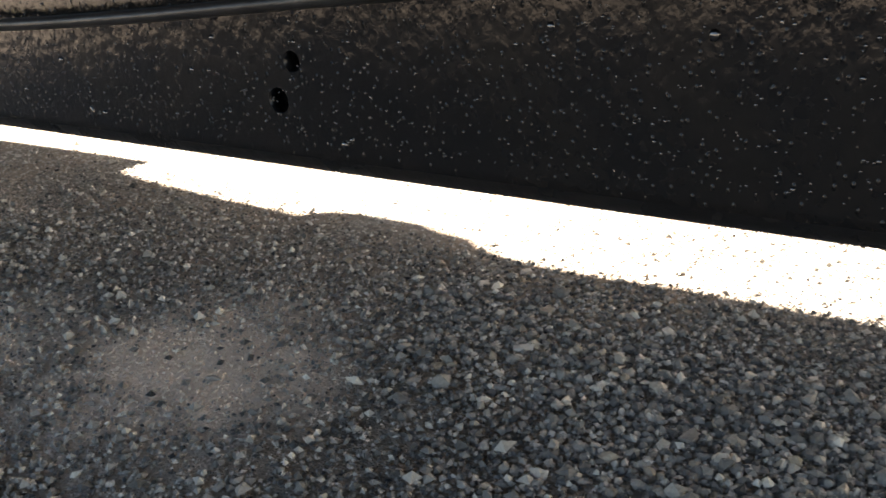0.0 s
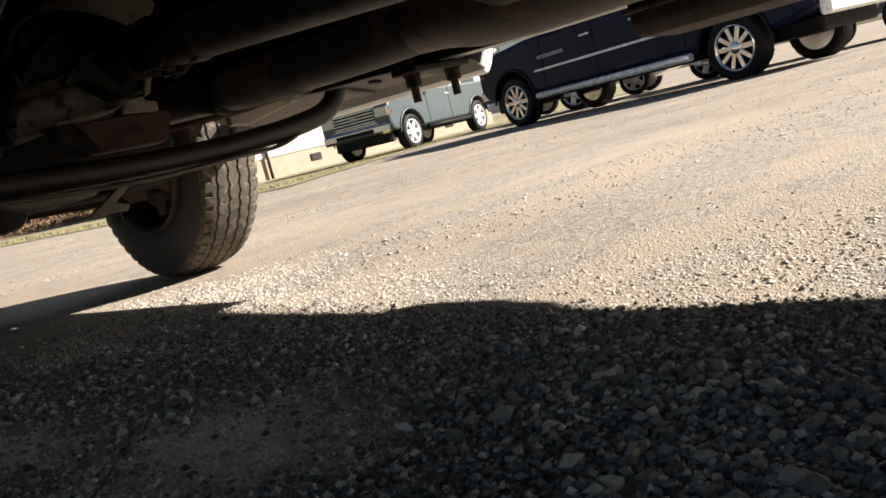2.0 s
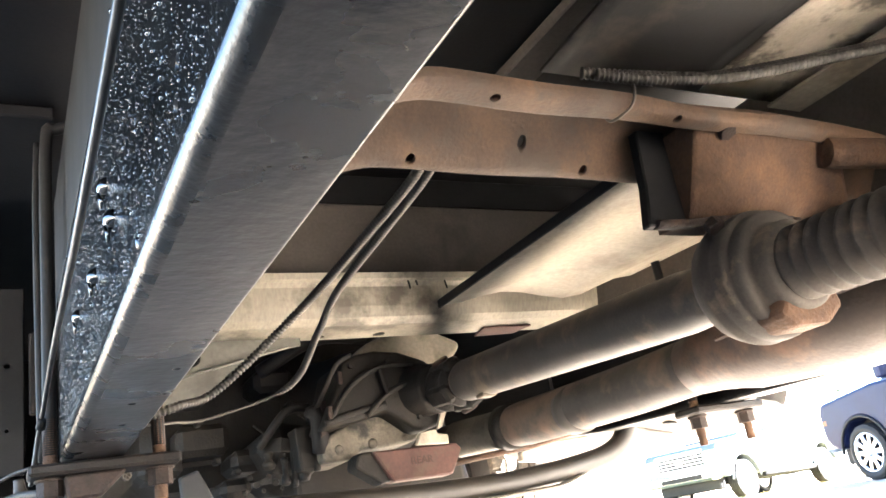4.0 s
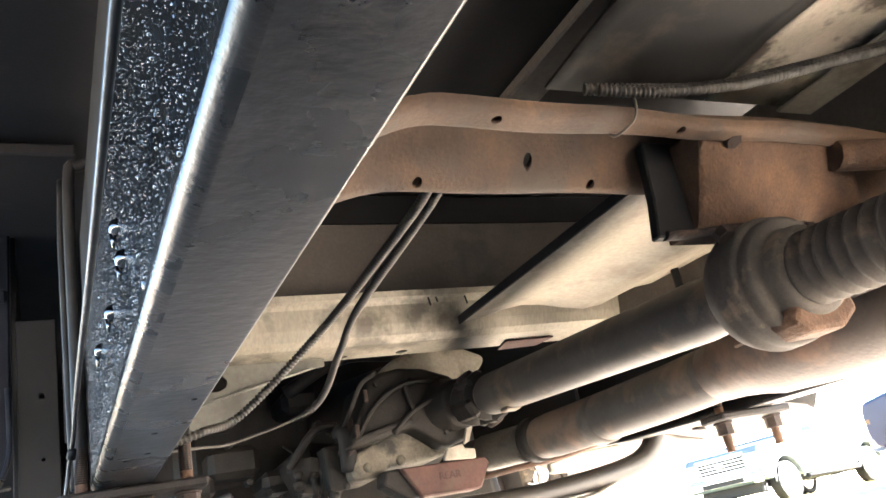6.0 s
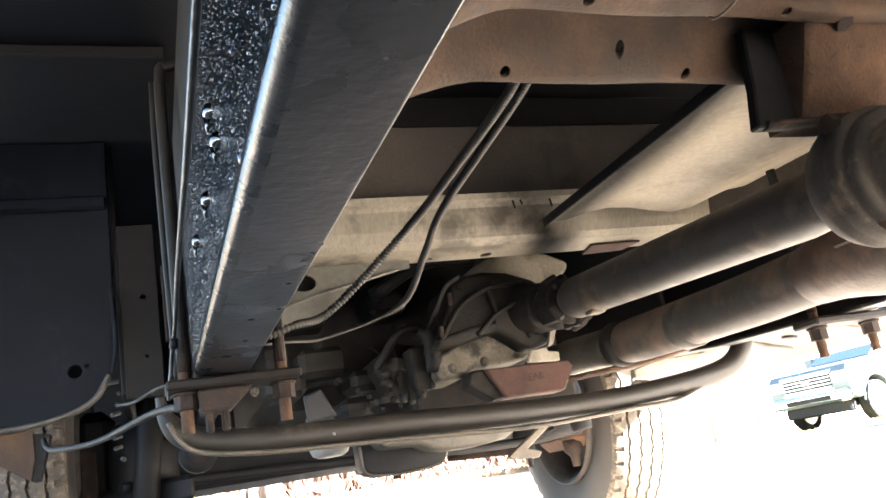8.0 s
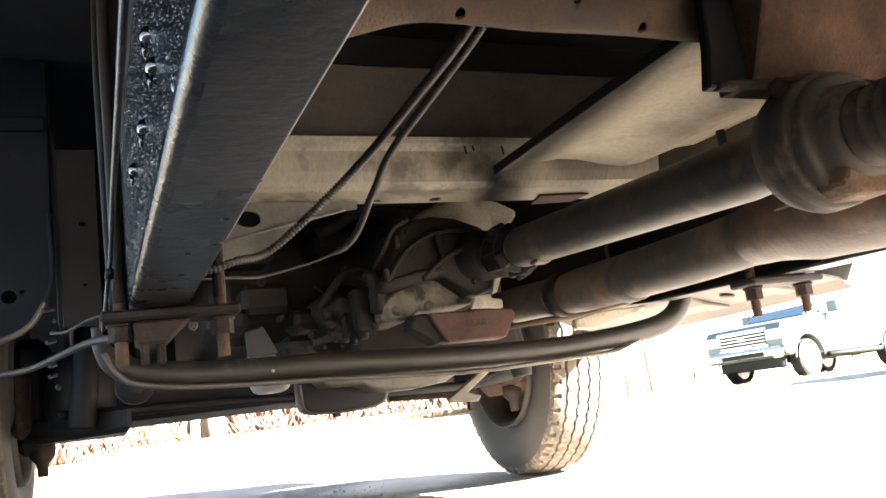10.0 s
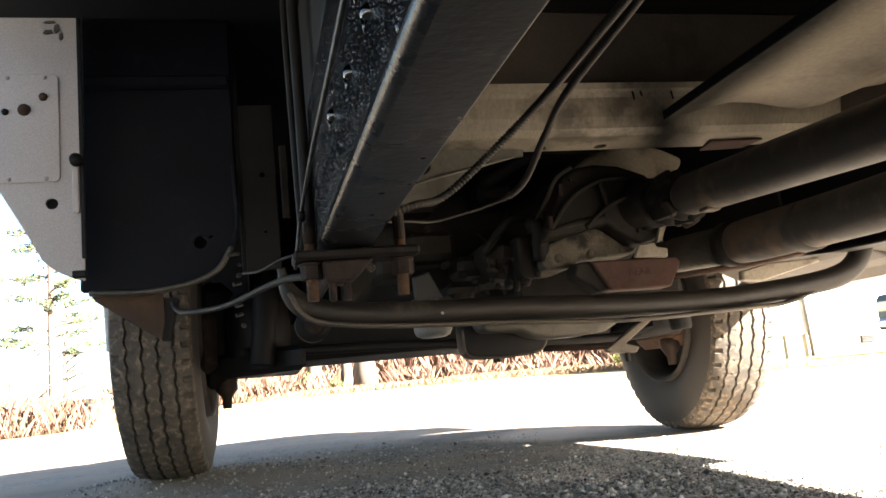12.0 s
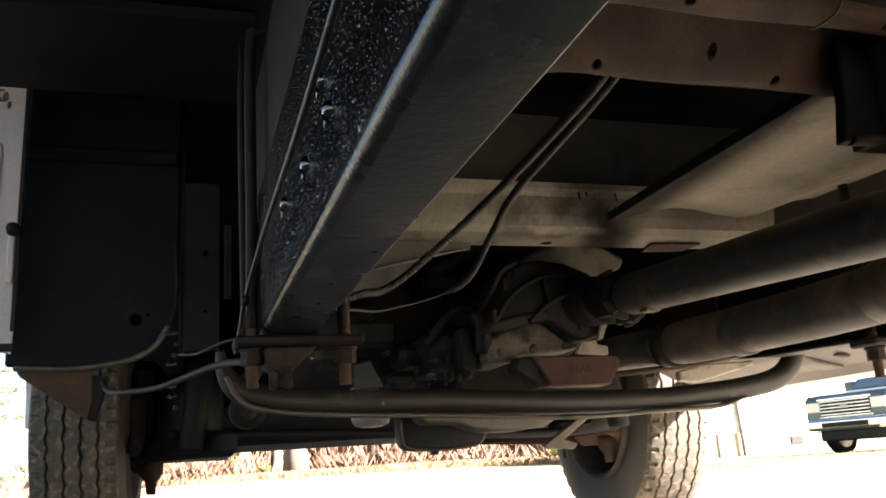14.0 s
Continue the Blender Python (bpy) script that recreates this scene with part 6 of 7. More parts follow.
shrub(polar(42, 5.0), 0.9, 1.0, 2)
shrub(polar(40, 25.2), 1.0, 1.6, 3)


# ---- houses ----
def house():
    z = 0.0
    h = empty("house", (20.5, 21.2, z))
    x0, x1, y0, y1 = -5.9, 6.4, 0.0, 7.0
    tagged(h, "white single-storey house with beige skirting and hip roof", "house")
    part("skirting", box((x0 + 0.03, y0 + 0.03, -0.35), (x1 - 0.03, y1, 0.58), 0.0), M_SKIRT, h, "beige skirting panels")
    wall = part("wall", box((x0, y0, 0.58), (x1, y1, 2.75), 0.0), M_SIDING, h, "white clapboard wall")
    for k in range(18):
        part("clapboard", box((x0 - 0.012, y0 - 0.016, 0.60 + k * 0.12), (x1 + 0.012, y0 + 0.002, 0.705 + k * 0.12), 0.004), M_SIDING, wall)
    bm = bmesh.new()
    e = 0.45
    a = [bm.verts.new(v) for v in ((x0 - e, y0 - e, 2.72), (x1 + e, y0 - e, 2.72), (x1 + e, y1 + e, 2.72), (x0 - e, y1 + e, 2.72))]
    r = [bm.verts.new(v) for v in ((x0 + 3.2, 3.5, 4.5), (x1 - 3.2, 3.5, 4.5))]
    for f in ((a[0], a[1], r[1], r[0]), (a[1], a[2], r[1]), (a[2], a[3], r[0], r[1]), (a[3], a[0], r[0]), (a[3], a[2], a[1], a[0])):
        bm.faces.new(f)
    bmesh.ops.recalc_face_normals(bm, faces=bm.faces)
    roof = part("roof", bm, M_SHINGLE, h, "brown shingle hip roof")
    part("fascia", box((x0 - e, y0 - e - 0.02, 2.62), (x1 + e, y0 - e, 2.76), 0.004), M_SIDING, roof, "white fascia board")
    part("gutter", box((x0 - e, y0 - e - 0.11, 2.68), (x1 + e, y0 - e - 0.022, 2.77), 0.02), M_SIDING, roof, "white gutter")
    for x in (-3.0, 0.2, 3.2, 5.2):
        w = part("window", box((x - 0.50, y0 - 0.05, 1.45), (x + 0.50, y0 + 0.02, 2.40), 0.01), M_SIDING, h, "white framed window")
        for s in (0, 1):
            part("pane", box((x - 0.43, y0 - 0.056, 1.51 + 0.43 * s), (x + 0.43, y0 - 0.051, 1.90 + 0.43 * s), 0.0), M_GLASS, w, "dark window pane")
        part("sill", box((x - 0.56, y0 - 0.10, 1.40), (x + 0.56, y0 - 0.01, 1.45), 0.01), M_SIDING, w)
    for x in (-3.2, 0.4, 3.6):
        v = part("skirting_vent", box((x - 0.22, y0 - 0.005, 0.18), (x + 0.22, y0 + 0.03, 0.40), 0.005), M_TRIM, h, "dark skirting vent")
        for k in range(4):
            part("louvre", box((x - 0.2, y0 - 0.015, 0.205 + k * 0.05), (x + 0.2, y0 - 0.006, 0.225 + k * 0.05), 0.002), M_GREYSILL, v)
    part("downspout", tube([(x0 + 0.75, y0 - 0.08, -0.2), (x0 + 0.70, y0 - 0.08, 2.7)], 0.05, 10), M_GREYSILL, h, "grey downspout")
    porch = part("porch_deck", box((x0 - 2.6, y0 + 0.1, 0.40), (x0 - 0.02, y0 + 3.0, 0.52), 0.01), M_SIDING, h, "white porch deck")
    part("porch_skirting", box((x0 - 2.55, y0 + 0.14, -0.35), (x0 - 0.04, y0 + 2.9, 0.40), 0.0), M_SKIRT, h, "beige porch skirting")
    part("porch_roof", box((x0 - 2.8, y0 - 0.1, 2.66), (x0 - e, y0 + 3.2, 2.82), 0.01), M_SIDING, h, "white porch roof")
    for x in (-2.55, -1.3, -0.05):
        part("porch_post", box((x0 + x - 0.05, y0 + 0.12, -0.25), (x0 + x + 0.05, y0 + 0.22, 2.66), 0.005), M_SIDING, h, "white porch post")
    part("handrail", box((x0 - 2.5, y0 + 0.13, 1.32), (x0 - 0.1, y0 + 0.20, 1.40), 0.005), M_SIDING, porch)
    for k in range(18):
        part("baluster", box((x0 - 2.45 + k * 0.135, y0 + 0.15, 0.52), (x0 - 2.41 + k * 0.135, y0 + 0.18, 1.32), 0.0), M_SIDING, porch)


house()


def small_house(name, place, size, wall, roof_mat, label, turn=0):
    x, y = place
    w, d, hh = size
    h = empty(name, (x, y, ground_z(x, y)))
    h.rotation_euler = (0, 0, radians(turn))
    part("wall", box((-w / 2, -d / 2, -0.3), (w / 2, d / 2, hh), 0.0), wall, h)
    part("roof", prism([(-w / 2 - 0.3, hh - 0.05), (w / 2 + 0.3, hh - 0.05), (0, hh + w * 0.28)], "y", -d / 2 - 0.3, d / 2 + 0.3), roof_mat, h)
    for s in (-0.25, 0.25):
        win = part("window", box((w * s - 0.35, -d / 2 - 0.04, hh * 0.45), (w * s + 0.35, -d / 2 + 0.02, hh * 0.8), 0.01), M_SIDING, h)
        part("pane", box((w * s - 0.28, -d / 2 - 0.046, hh * 0.45 + 0.07), (w * s + 0.28, -d / 2 - 0.041, hh * 0.8 - 0.07), 0.0), M_GLASS, win)
    tagged(h, label, "house")


small_house("shed", polar(33, -10.4), (0.9, 2.0, 1.1), M_SIDING, M_SIDING, "small white shed at the edge of the lot")
small_house("red_house", polar(80, 9.2), (6.5, 6, 2.4), M_BRICKRED, M_SHINGLE, "faded red house among far trees", 10)
small_house("white_house", polar(75, 12.0), (6.0, 5, 2.0), M_SIDING, M_SHINGLE, "white house behind the brush", -14)
small_house("shed", polar(60, 22.6), (3.0, 3, 1.2), M_SIDING, M_SIDING, "low white shed behind the brush")


# ---- parked vehicles ----
def car_wheel(parent, centre, side, R=0.41, W=0.27, spokes=8, mat=None):
    w = empty("wheel", centre)
    w.parent = parent
    v, f = tyre_mesh(R, W, R * 0.66, 96, 20)
    mesh_from("tyre", v, f, M_RUBBER, w, "black tyre")
    mx = Matrix.Rotation(math.pi / 2 * side, 4, "Y")
    rim = part("rim", lathe([(R * 0.65, -0.1), (R * 0.62, -0.09), (R * 0.61, 0.09), (R * 0.65, 0.125), (R * 0.69, 0.130), (R * 0.69, -0.1)], mx, 36), mat or M_ALLOY, w, "bright alloy rim")
    part("barrel", lathe([(0, -0.02), (R * 0.61, -0.02), (R * 0.61, -0.03), (0, -0.03)], mx, 24), M_TRIM, w)
    for k in range(spokes):
        a = 2 * math.pi * k / spokes
        s = box((-0.26 / spokes - 0.006, 0.05, 0.075), (0.26 / spokes + 0.006, R * 0.64, 0.110), 0.008)
        bmesh.ops.transform(s, matrix=mx @ Matrix.Rotation(a, 4, "Z"), verts=s.verts)
        part("spoke", s, mat or M_ALLOY, rim)
    part("hub_cap", lathe([(0, 0.125), (0.06, 0.12), (0.095, 0.10), (0.095, 0.0), (0, 0)], mx, 20), mat or M_ALLOY, w)
    return w


def arch_line(cx, cz, r, a0, a1, n=12):
    return [(cx + r * math.cos(radians(a0 + (a1 - a0) * k / n)), cz + r * math.sin(radians(a0 + (a1 - a0) * k / n))) for k in range(n + 1)]


def pickup(front, rear, ground, paint, label, chrome_grille, side_trim, wheel_mat=None, spokes=8, cab_end=0.72):
    """Pickup from the places of its near front and rear wheels. Local x: to its right, y: ahead, z up."""
    f, r = Vector((*front, 0)), Vector((*rear, 0))
    ahead = (f - r).normalized()
    base = (f - r).length
    right = Vector((ahead.y, -ahead.x, 0))
    mid = (f + r) / 2 + right * 0.86
    p = empty("pickup_truck", (mid.x, mid.y, ground))
    p.rotation_euler = (0, 0, math.atan2(ahead.y, ahead.x) - math.pi / 2)
    tagged(p, label, "pickup truck")
    fy, ry, WR = base / 2, -base / 2, 0.41
    yf, yr = fy + 0.86, ry - 1.15
    low, belt = 0.52, 1.30
    side = [(yr, low + 0.12), (ry - 0.62, low)] + arch_line(ry, WR, 0.52, 168, 12) + [(ry + 0.62, low - 0.03), (fy - 0.62, low - 0.03)] + arch_line(fy, WR, 0.52, 168, 12)
    side += [(fy + 0.62, low), (yf - 0.10, low + 0.05), (yf, low + 0.22), (yf, 1.10), (yf - 0.10, 1.24), (fy - 0.45, belt + 0.05), (fy - 1.0, belt + 0.04), (ry + 0.75, belt + 0.02), (yr, belt + 0.02)]
    part("body", prism(side, "x", -0.99, 0.99, 0.05, segs=2), paint, p)
    cab = prism([(fy - 0.42, belt), (fy - 1.15, 1.86), (fy - 1.45, 1.91), (ry + cab_end + 0.33, 1.91), (ry + cab_end + 0.14, 1.86), (ry + cab_end, belt)], "x", -0.84, 0.84, 0.05, segs=2)
    part("cab", cab, paint, p)
    for s in (-1, 1):
        x = s * 0.842
        for ya, yb in ((fy - 1.30, max(fy - 2.0, ry + cab_end + 0.30)), (fy - 2.1, ry + cab_end + 0.33))[:2 if cab_end < 1 else 1]:
            slope = 0.45 if ya == fy - 1.30 else 0.0
            part("side_window", prism([(ya + slope, belt + 0.07), (ya, 1.80), (yb, 1.80), (yb, belt + 0.07)], "x", min(x, x + 0.012 * s), max(x, x + 0.012 * s), 0.0), M_GLASS, p, "dark tinted side window")
        part("mirror", box((s * 1.0 - (0.0 if s > 0 else 0.26), fy - 1.05, 1.34), (s * 1.0 + (0.26 if s > 0 else 0.0), fy - 0.92, 1.58), 0.03), paint, p)
        for ya in (fy - 1.95, fy - 2.95)[:2 if cab_end < 1 else 1]:
            part("door_handle", box((s * 0.992 - 0.012, ya, 1.12), (s * 0.992 + 0.02, ya + 0.2, 1.15), 0.006), M_POLISHED, p, "chrome door handle")
        for ya in (fy - 0.85, fy - 2.02, ry + cab_end - 0.02)[::1 if cab_end < 1 else 2]:
            part("door_seam", box((s * 0.99 - 0.006, ya, 0.56), (s * 0.99 + 0.003, ya + 0.012, 1.30), 0.0), M_TRIM, p)
        part("side_step", tube([(s * 1.02, fy - 0.62, 0.43), (s * 1.02, ry + 0.62, 0.43)], 0.05, 12), M_POLISHED if side_trim else M_TRIM, p, "side step bar")
        if side_trim:
            part("side_moulding", box((s * 0.992 - 0.01, ry + 0.65, 0.80), (s * 0.992 + 0.018, fy - 0.62, 0.835), 0.004), M_POLISHED, p, "chrome side moulding")
            for k in range(2):
                part("badge_bar", box((s * 0.992 - 0.01, fy - 1.35, 0.99 + 0.03 * k), (s * 0.992 + 0.014, fy - 0.75, 1.0 + 0.03 * k), 0.002), M_POLISHED, p, "plain chrome badge bar")
        part("head_lamp", box((s * 0.78 - 0.19, yf - 0.10, 0.88), (s * 0.78 + 0.19, yf + 0.012, 1.10), 0.02), M_LAMP, p, "clear head lamp")
        part("marker_lamp", box((s * 0.955 - 0.035, yf - 0.16, 0.90), (s * 0.955 + 0.037, yf - 0.02, 1.0), 0.015), M_AMBER, p, "amber marker lamp")
        part("tail_lamp", box((s * 0.90 - 0.08, yr - 0.012, 0.92), (s * 0.90 + 0.10, yr + 0.06, 1.28), 0.01), M_REDLENS, p, "red tail lamp")
        tagged(car_wheel(p, (s * 0.86, fy, WR), s, WR, 0.27, spokes, wheel_mat), "black tyre on a bright spoked rim")
        tagged(car_wheel(p, (s * 0.86, ry, WR), s, WR, 0.27, spokes, wheel_mat), "black tyre on a bright spoked rim")
    for y in (fy, ry):
        well = [(y + 0.515 * math.cos(a), WR + 0.515 * math.sin(a)) for a in (math.pi * k / 10 for k in range(11))]
        part("wheel_well", prism(well, "x", -0.68, 0.68, 0.0), M_TRIM, p, "black wheel well")
        for s in (-1, 1):
            lip = curve_through([(s * 0.993, y + 0.53 * math.cos(a), WR + 0.53 * math.sin(a)) for a in (math.pi * (0.02 + 0.96 * k / 8) for k in range(9))], 3)
            part("arch_flare", tube(lip, 0.022, 8), M_TRIM if side_trim else paint, p)
    part("windscreen", prism([(fy - 0.47, belt + 0.06), (fy - 1.15, 1.845), (fy - 1.14, 1.862), (fy - 0.45, belt + 0.072)], "x", -0.72, 0.72, 0.0), M_GLASS, p, "dark windscreen")
    grille = part("grille", box((-0.60, yf - 0.06, 0.78), (0.60, yf + 0.008, 1.13), 0.02), M_TRIM, p, "black grille with bright bars")
    part("grille_surround", merged(box((-0.64, yf - 0.02, 1.115), (0.64, yf + 0.032, 1.165), 0.012), box((-0.64, yf - 0.02, 0.755), (0.64, yf + 0.032, 0.79), 0.012)), M_CHROME, grille, "chrome grille surround")
    for k in range(5):
        part("grille_bar", box((-0.58, yf + 0.006, 0.81 + k * 0.068), (0.58, yf + 0.03, 0.835 + k * 0.068), 0.006), M_POLISHED if chrome_grille or k == 2 else M_TRIM, grille)
    part("emblem", box((-0.09, yf + 0.03, 0.93), (0.09, yf + 0.045, 1.0), 0.01), M_BARE, grille, "plain bright emblem shape")
    part("front_bumper", box((-0.97, yf - 0.10, 0.50), (0.97, yf + 0.10, 0.74), 0.06), M_CHROME, p, "chrome front bumper")
    part("bumper_slot", box((-0.55, yf + 0.085, 0.56), (0.55, yf + 0.108, 0.66), 0.01), M_TRIM, p)
    part("air_dam", box((-0.80, yf - 0.30, 0.28), (0.80, yf - 0.12, 0.52), 0.03), M_TRIM, p, "black lower air dam")
    part("rear_bumper", box((-0.95, yr - 0.12, 0.52), (0.95, yr + 0.02, 0.72), 0.03), M_POLISHED, p, "chrome rear bumper")
    part("underbody", box((-0.6, yr + 0.2, 0.36), (0.6, yf - 0.3, 0.56), 0.03), M_TRIM, p)
    part("rear_axle", tube([(-0.75, ry, WR), (0.75, ry, WR)], 0.07, 12), M_TRIM, p)
    return p


pickup((11.3, 8.58), (10.18, 4.42), -0.06, M_NAVY, "dark blue crew-cab pickup with chrome trim parked on gravel", True, True, M_CHROME, 10)
pickup((13.99, 13.79), (17.30, 14.40), -0.09, M_SILVERBLUE, "silver-blue regular-cab pickup with chrome bumper parked by the lawn", True, False, M_POLISHED, 6, 1.45)


def plain_car(place, turn, paint, label, height=1.5, length=4.6):
    x, y = place
    c = empty("car", (x, y, ground_z(x, y)))
    c.rotation_euler = (0, 0, radians(turn))
    tagged(c, label, "car")
    fy, ry, R = length * 0.30, -length * 0.28, 0.34
    side = [(-length / 2, 0.45), (ry - 0.45, 0.28)] + arch_line(ry, R, 0.42, 170, 10, 10) + arch_line(fy, R, 0.42, 170, 10, 10)
    side += [(fy + 0.45, 0.28), (length / 2, 0.40), (length / 2 - 0.05, 0.72), (fy - 0.15, 0.92), (-length / 2 + 0.3, 0.98), (-length / 2, 0.85)]
    part("body", prism(side, "x", -0.90, 0.90, 0.05, segs=2), paint, c)
    part("cabin", prism([(fy - 0.1, 0.90), (fy - 0.9, height - 0.05), (ry + 0.2, height), (-length / 2 + 0.25, 0.95)], "x", -0.72, 0.72, 0.05, segs=2), paint, c)
    for s in (-1, 1):
        part("side_window", prism([(fy - 0.45, 0.98), (fy - 0.95, height - 0.12), (ry + 0.25, height - 0.10), (ry - 0.2, 0.98)], "x", min(s * 0.715, s * 0.735), max(s * 0.715, s * 0.735), 0.0), M_GLASS, c, "dark side window")
        part("tail_lamp", box((s * 0.72 - 0.15, -length / 2 - 0.01, 0.66), (s * 0.72 + 0.12, -length / 2 + 0.06, 0.88), 0.01), M_REDLENS, c, "red tail lamp")
        part("head_lamp", box((s * 0.68 - 0.15, length / 2 - 0.08, 0.58), (s * 0.68 + 0.15, length / 2 + 0.01, 0.72), 0.01), M_LAMP, c)
        for y2 in (fy, ry):
            tagged(car_wheel(c, (s * 0.80, y2, R), s, R, 0.21, 5), "black tyre on an alloy rim")
    part("windscreen", prism([(fy - 0.14, 0.95), (fy - 0.86, height - 0.06), (fy - 0.84, height - 0.05), (fy - 0.12, 0.96)], "x", -0.62, 0.62, 0.0), M_GLASS, c)
    return c


plain_car(polar(15.8, 73.5), 12, M_CARWHITE, "white car parked beyond the dark pickup", 1.6)
plain_car(polar(16.5, 79.0), 12, M_CARWHITE, "pale car at the end of the row", 1.5)
plain_car(polar(18.0, 63.0), 16, M_TRIM, "dark car behind the blue pickup", 1.5)
plain_car(polar(20.5, 59.0), 16, M_CARWHITE, "white car behind the blue pickup", 1.5)



# ---- loose stones on the lot ----
def icosahedron():
    p = (1 + 5 ** 0.5) / 2
    v = np.array([(-1, p, 0), (1, p, 0), (-1, -p, 0), (1, -p, 0), (0, -1, p), (0, 1, p), (0, -1, -p), (0, 1, -p), (p, 0, -1), (p, 0, 1), (-p, 0, -1), (-p, 0, 1)], float)
    f = np.array([(0, 11, 5), (0, 5, 1), (0, 1, 7), (0, 7, 10), (0, 10, 11), (1, 5, 9), (5, 11, 4), (11, 10, 2), (10, 7, 6), (7, 1, 8),
                  (3, 9, 4), (3, 4, 2), (3, 2, 6), (3, 6, 8), (3, 8, 9), (4, 9, 5), (2, 4, 11), (6, 2, 10), (8, 6, 7), (9, 8, 1)])
    return v / np.linalg.norm(v[0]), f


def octahedron():
    v = np.array([(1, 0, 0), (-1, 0, 0), (0, 1, 0), (0, -1, 0), (0, 0, 1), (0, 0, -1)], float)
    f = np.array([(0, 2, 4), (2, 1, 4), (1, 3, 4), (3, 0, 4), (2, 0, 5), (1, 2, 5), (3, 1, 5), (0, 3, 5)])
    return v, f


def scatter(name, xy, size, material, label, seed, sink=0.25, solid=icosahedron):
    """Angular stones, each with its own shape and turn, joined."""
    rs = np.random.default_rng(seed)
    v0, f0 = solid()
    k = len(v0)
    n = len(xy)
    shape = v0[None] * rs.uniform(0.58, 1.30, (n, k, 1))
    shape = shape * rs.uniform(0.65, 1.25, (n, 1, 3)) * (1, 1, 0.72) * size[:, None, None] / 2
    a = rs.uniform(0, 2 * math.pi, n)
    b = rs.uniform(-0.5, 0.5, n)
    ca, sa, cb, sb = np.cos(a), np.sin(a), np.cos(b), np.sin(b)
    x, y, z = shape[..., 0], shape[..., 1], shape[..., 2]
    y, z = y * cb[:, None] - z * sb[:, None], y * sb[:, None] + z * cb[:, None]
    x, y = x * ca[:, None] - y * sa[:, None], x * sa[:, None] + y * ca[:, None]
    gz = np.array([ground_z(px, py) for px, py in xy])
    v = np.stack([x + xy[:, :1], y + xy[:, 1:], z + (gz + size * (0.5 - sink) * 0.7)[:, None]], -1).reshape(-1, 3)
    f = (f0[None] + (np.arange(n) * k)[:, None, None]).reshape(-1, 3)
    ob = mesh_from(name, v, f, material)
    tagged(ob, label, "gravel", kind="stuff")


rs = np.random.default_rng(77)


def coarse_here(x, y):
    """1 where the coarse stone lies, 0 on the packed fines."""
    d = (x - 0.15) * 0.35 - (y - 0.98) + 0.16 * np.sin(7 * x + 3 * y)
    return np.clip(d / 0.30 + 0.3, 0, 1)


def sandy_here(x, y):
    return np.clip(1.25 * np.exp(-(((x - 0.30) / 0.11) ** 2 + ((y - 1.23) / 0.18) ** 2)) + 1.1 * np.exp(-(((x - 0.19) / 0.09) ** 2 + ((y - 1.60) / 0.15) ** 2))
                   + 0.8 * np.exp(-(((x - 0.55) / 0.10) ** 2 + ((y - 2.1) / 0.2) ** 2)), 0, 1)


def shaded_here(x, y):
    """1 under the truck, thinning to a few at the shade's edge, where the lit copy of the stone takes over."""
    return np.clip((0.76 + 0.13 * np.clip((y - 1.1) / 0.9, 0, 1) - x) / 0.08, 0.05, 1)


# coarse crushed stone
c = rs.uniform((-0.3, -0.3), (2.0, 1.9), (140000, 2))
keep = rs.uniform(0, 1, len(c)) < np.maximum(coarse_here(c[:, 0], c[:, 1]) ** 1.5, 0.012) * np.clip(1.4 - 1.3 * c[:, 0], 0.008, 1)
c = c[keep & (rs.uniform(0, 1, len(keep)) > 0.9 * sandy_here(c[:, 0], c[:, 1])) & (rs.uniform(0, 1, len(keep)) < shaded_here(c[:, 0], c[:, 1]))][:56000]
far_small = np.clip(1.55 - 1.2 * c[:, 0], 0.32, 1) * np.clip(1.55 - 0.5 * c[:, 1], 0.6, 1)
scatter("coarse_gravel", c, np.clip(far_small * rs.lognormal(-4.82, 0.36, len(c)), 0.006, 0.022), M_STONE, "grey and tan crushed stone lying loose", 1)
# finer stone over the rest
near = rs.uniform((-0.35, 0.35), (1.15, 2.4), (110000, 2))
near = near[rs.uniform(0, 1, len(near)) < np.clip((1.15 - near[:, 0] + 0.10 * np.sin(9 * near[:, 1])) / 0.45, 0, 1) * np.clip((2.4 - near[:, 1]) / 0.4, 0, 1)]
wide = rs.uniform((-0.6, 0.3), (3.2, 3.9), (60000, 2))
c = np.concatenate([near, wide])
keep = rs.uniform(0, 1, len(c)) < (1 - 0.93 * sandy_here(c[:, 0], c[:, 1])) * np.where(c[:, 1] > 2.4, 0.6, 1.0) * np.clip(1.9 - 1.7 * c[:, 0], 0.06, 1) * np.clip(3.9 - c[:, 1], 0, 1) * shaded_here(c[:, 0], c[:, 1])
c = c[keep]
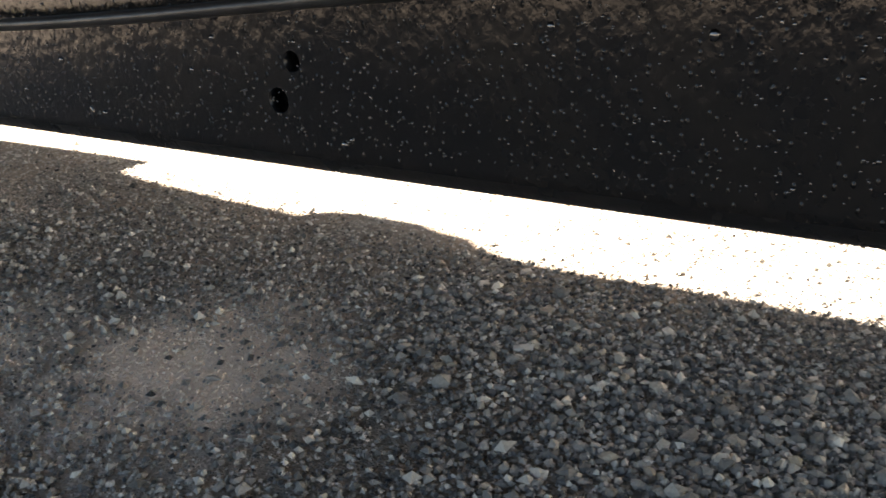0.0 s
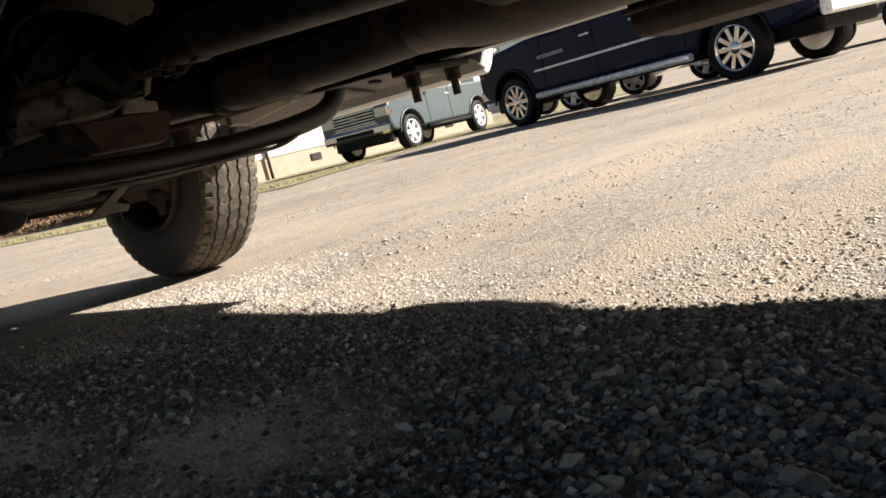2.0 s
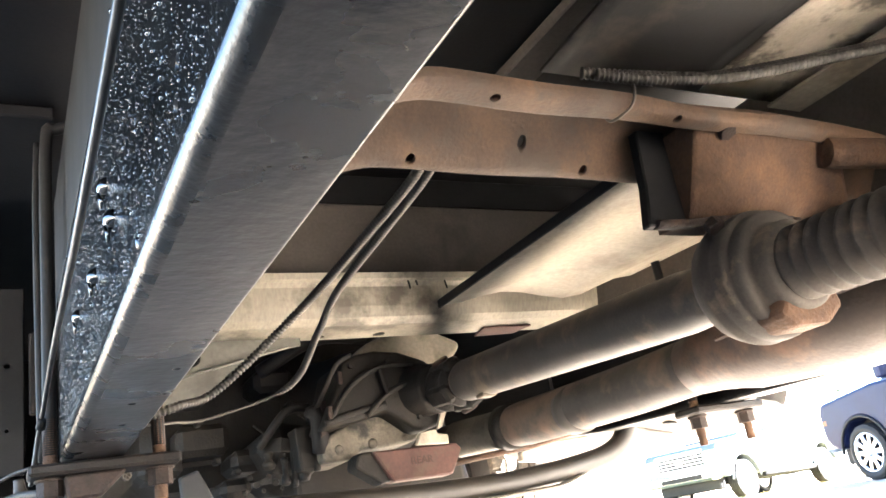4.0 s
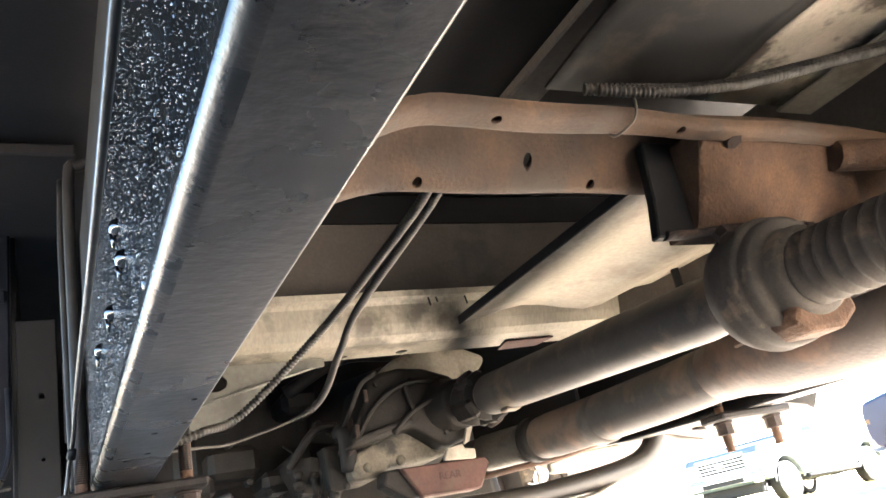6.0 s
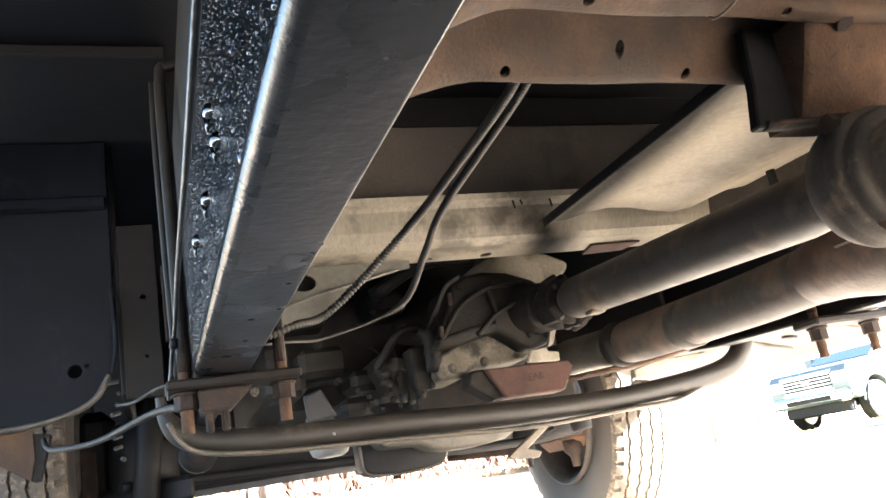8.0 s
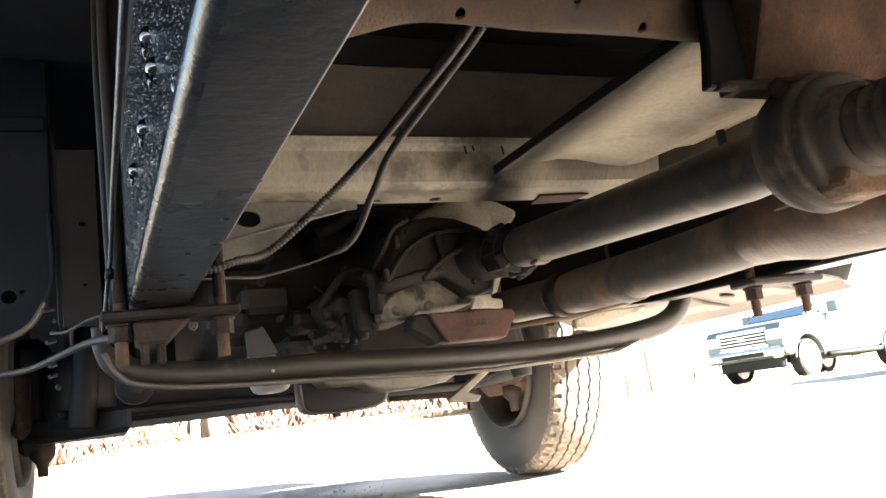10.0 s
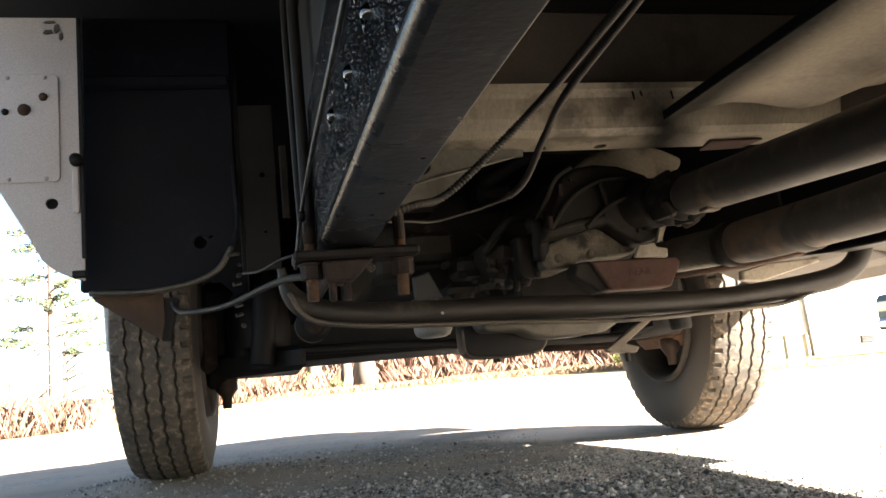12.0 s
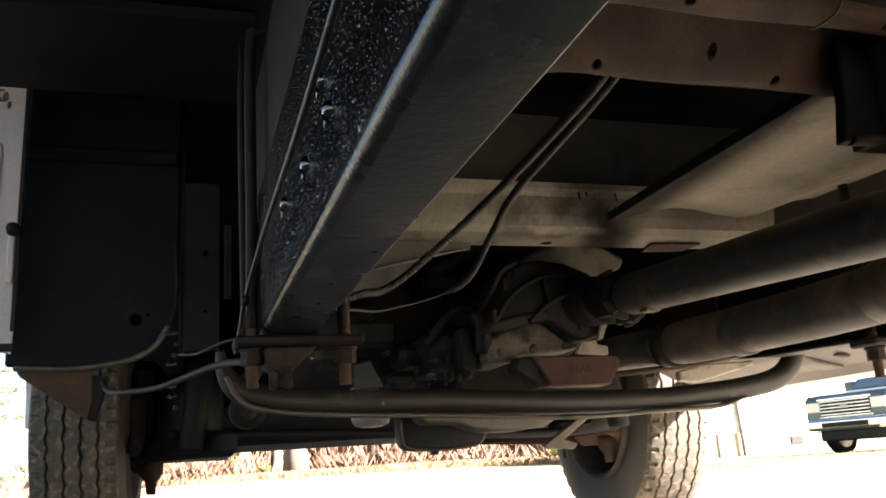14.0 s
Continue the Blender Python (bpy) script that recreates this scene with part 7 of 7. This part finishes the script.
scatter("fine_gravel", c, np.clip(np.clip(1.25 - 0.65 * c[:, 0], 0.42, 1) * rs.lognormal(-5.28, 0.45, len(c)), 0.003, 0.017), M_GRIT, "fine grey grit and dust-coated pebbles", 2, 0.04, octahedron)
# pale sand over the packed patches
c = rs.uniform((-0.25, 0.95), (0.7, 2.4), (110000, 2))
c = c[rs.uniform(0.05, 1, len(c)) < sandy_here(c[:, 0], c[:, 1]) + 0.06][:40000]
scatter("pale_sand", c, np.clip(rs.lognormal(-6.0, 0.35, len(c)), 0.0012, 0.006), M_SAND, "pale tan sand spread in patches", 5, 0.1, octahedron)
# thinly strewn stones in bands over the sunlit lot
r = 0.9 + 11.5 * rs.uniform(0, 1, 34000) ** 1.7
t = np.radians(rs.uniform(-15, 95, len(r)))
c = np.stack([0.3 + r * np.sin(t), 0.8 + r * np.cos(t)], 1)
band = np.sin(2.6 * (c[:, 1] + 0.42 * c[:, 0]) + 1.3 * np.sin(0.9 * c[:, 0])) + 0.6 * np.sin(5.1 * (c[:, 1] + 0.35 * c[:, 0]) + 1.0)
c = c[(band > rs.uniform(-0.1, 1.5, len(c))) & (c[:, 0] > 0.75)]
scatter("strewn_gravel", c, np.clip(rs.lognormal(-5.0, 0.42, len(c)), 0.0035, 0.024), M_PALESTONE, "pale stones strewn in bands over the lot", 3, 0.4, octahedron)
# lit copy of the crushed stone along the shade's edge, sunlight put into its pale colour
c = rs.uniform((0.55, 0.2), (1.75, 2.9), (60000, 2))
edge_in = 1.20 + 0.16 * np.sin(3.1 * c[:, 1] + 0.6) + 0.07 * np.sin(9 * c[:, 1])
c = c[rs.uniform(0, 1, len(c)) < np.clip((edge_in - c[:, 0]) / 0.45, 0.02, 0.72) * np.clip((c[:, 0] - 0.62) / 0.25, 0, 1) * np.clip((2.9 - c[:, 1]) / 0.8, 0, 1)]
scatter("sunlit_gravel", c, np.clip(rs.lognormal(-5.15, 0.33, len(c)), 0.0035, 0.011), M_SUNSTONE, "crushed stone in the sun, sunlight put into its pale colour", 8, 0.60)
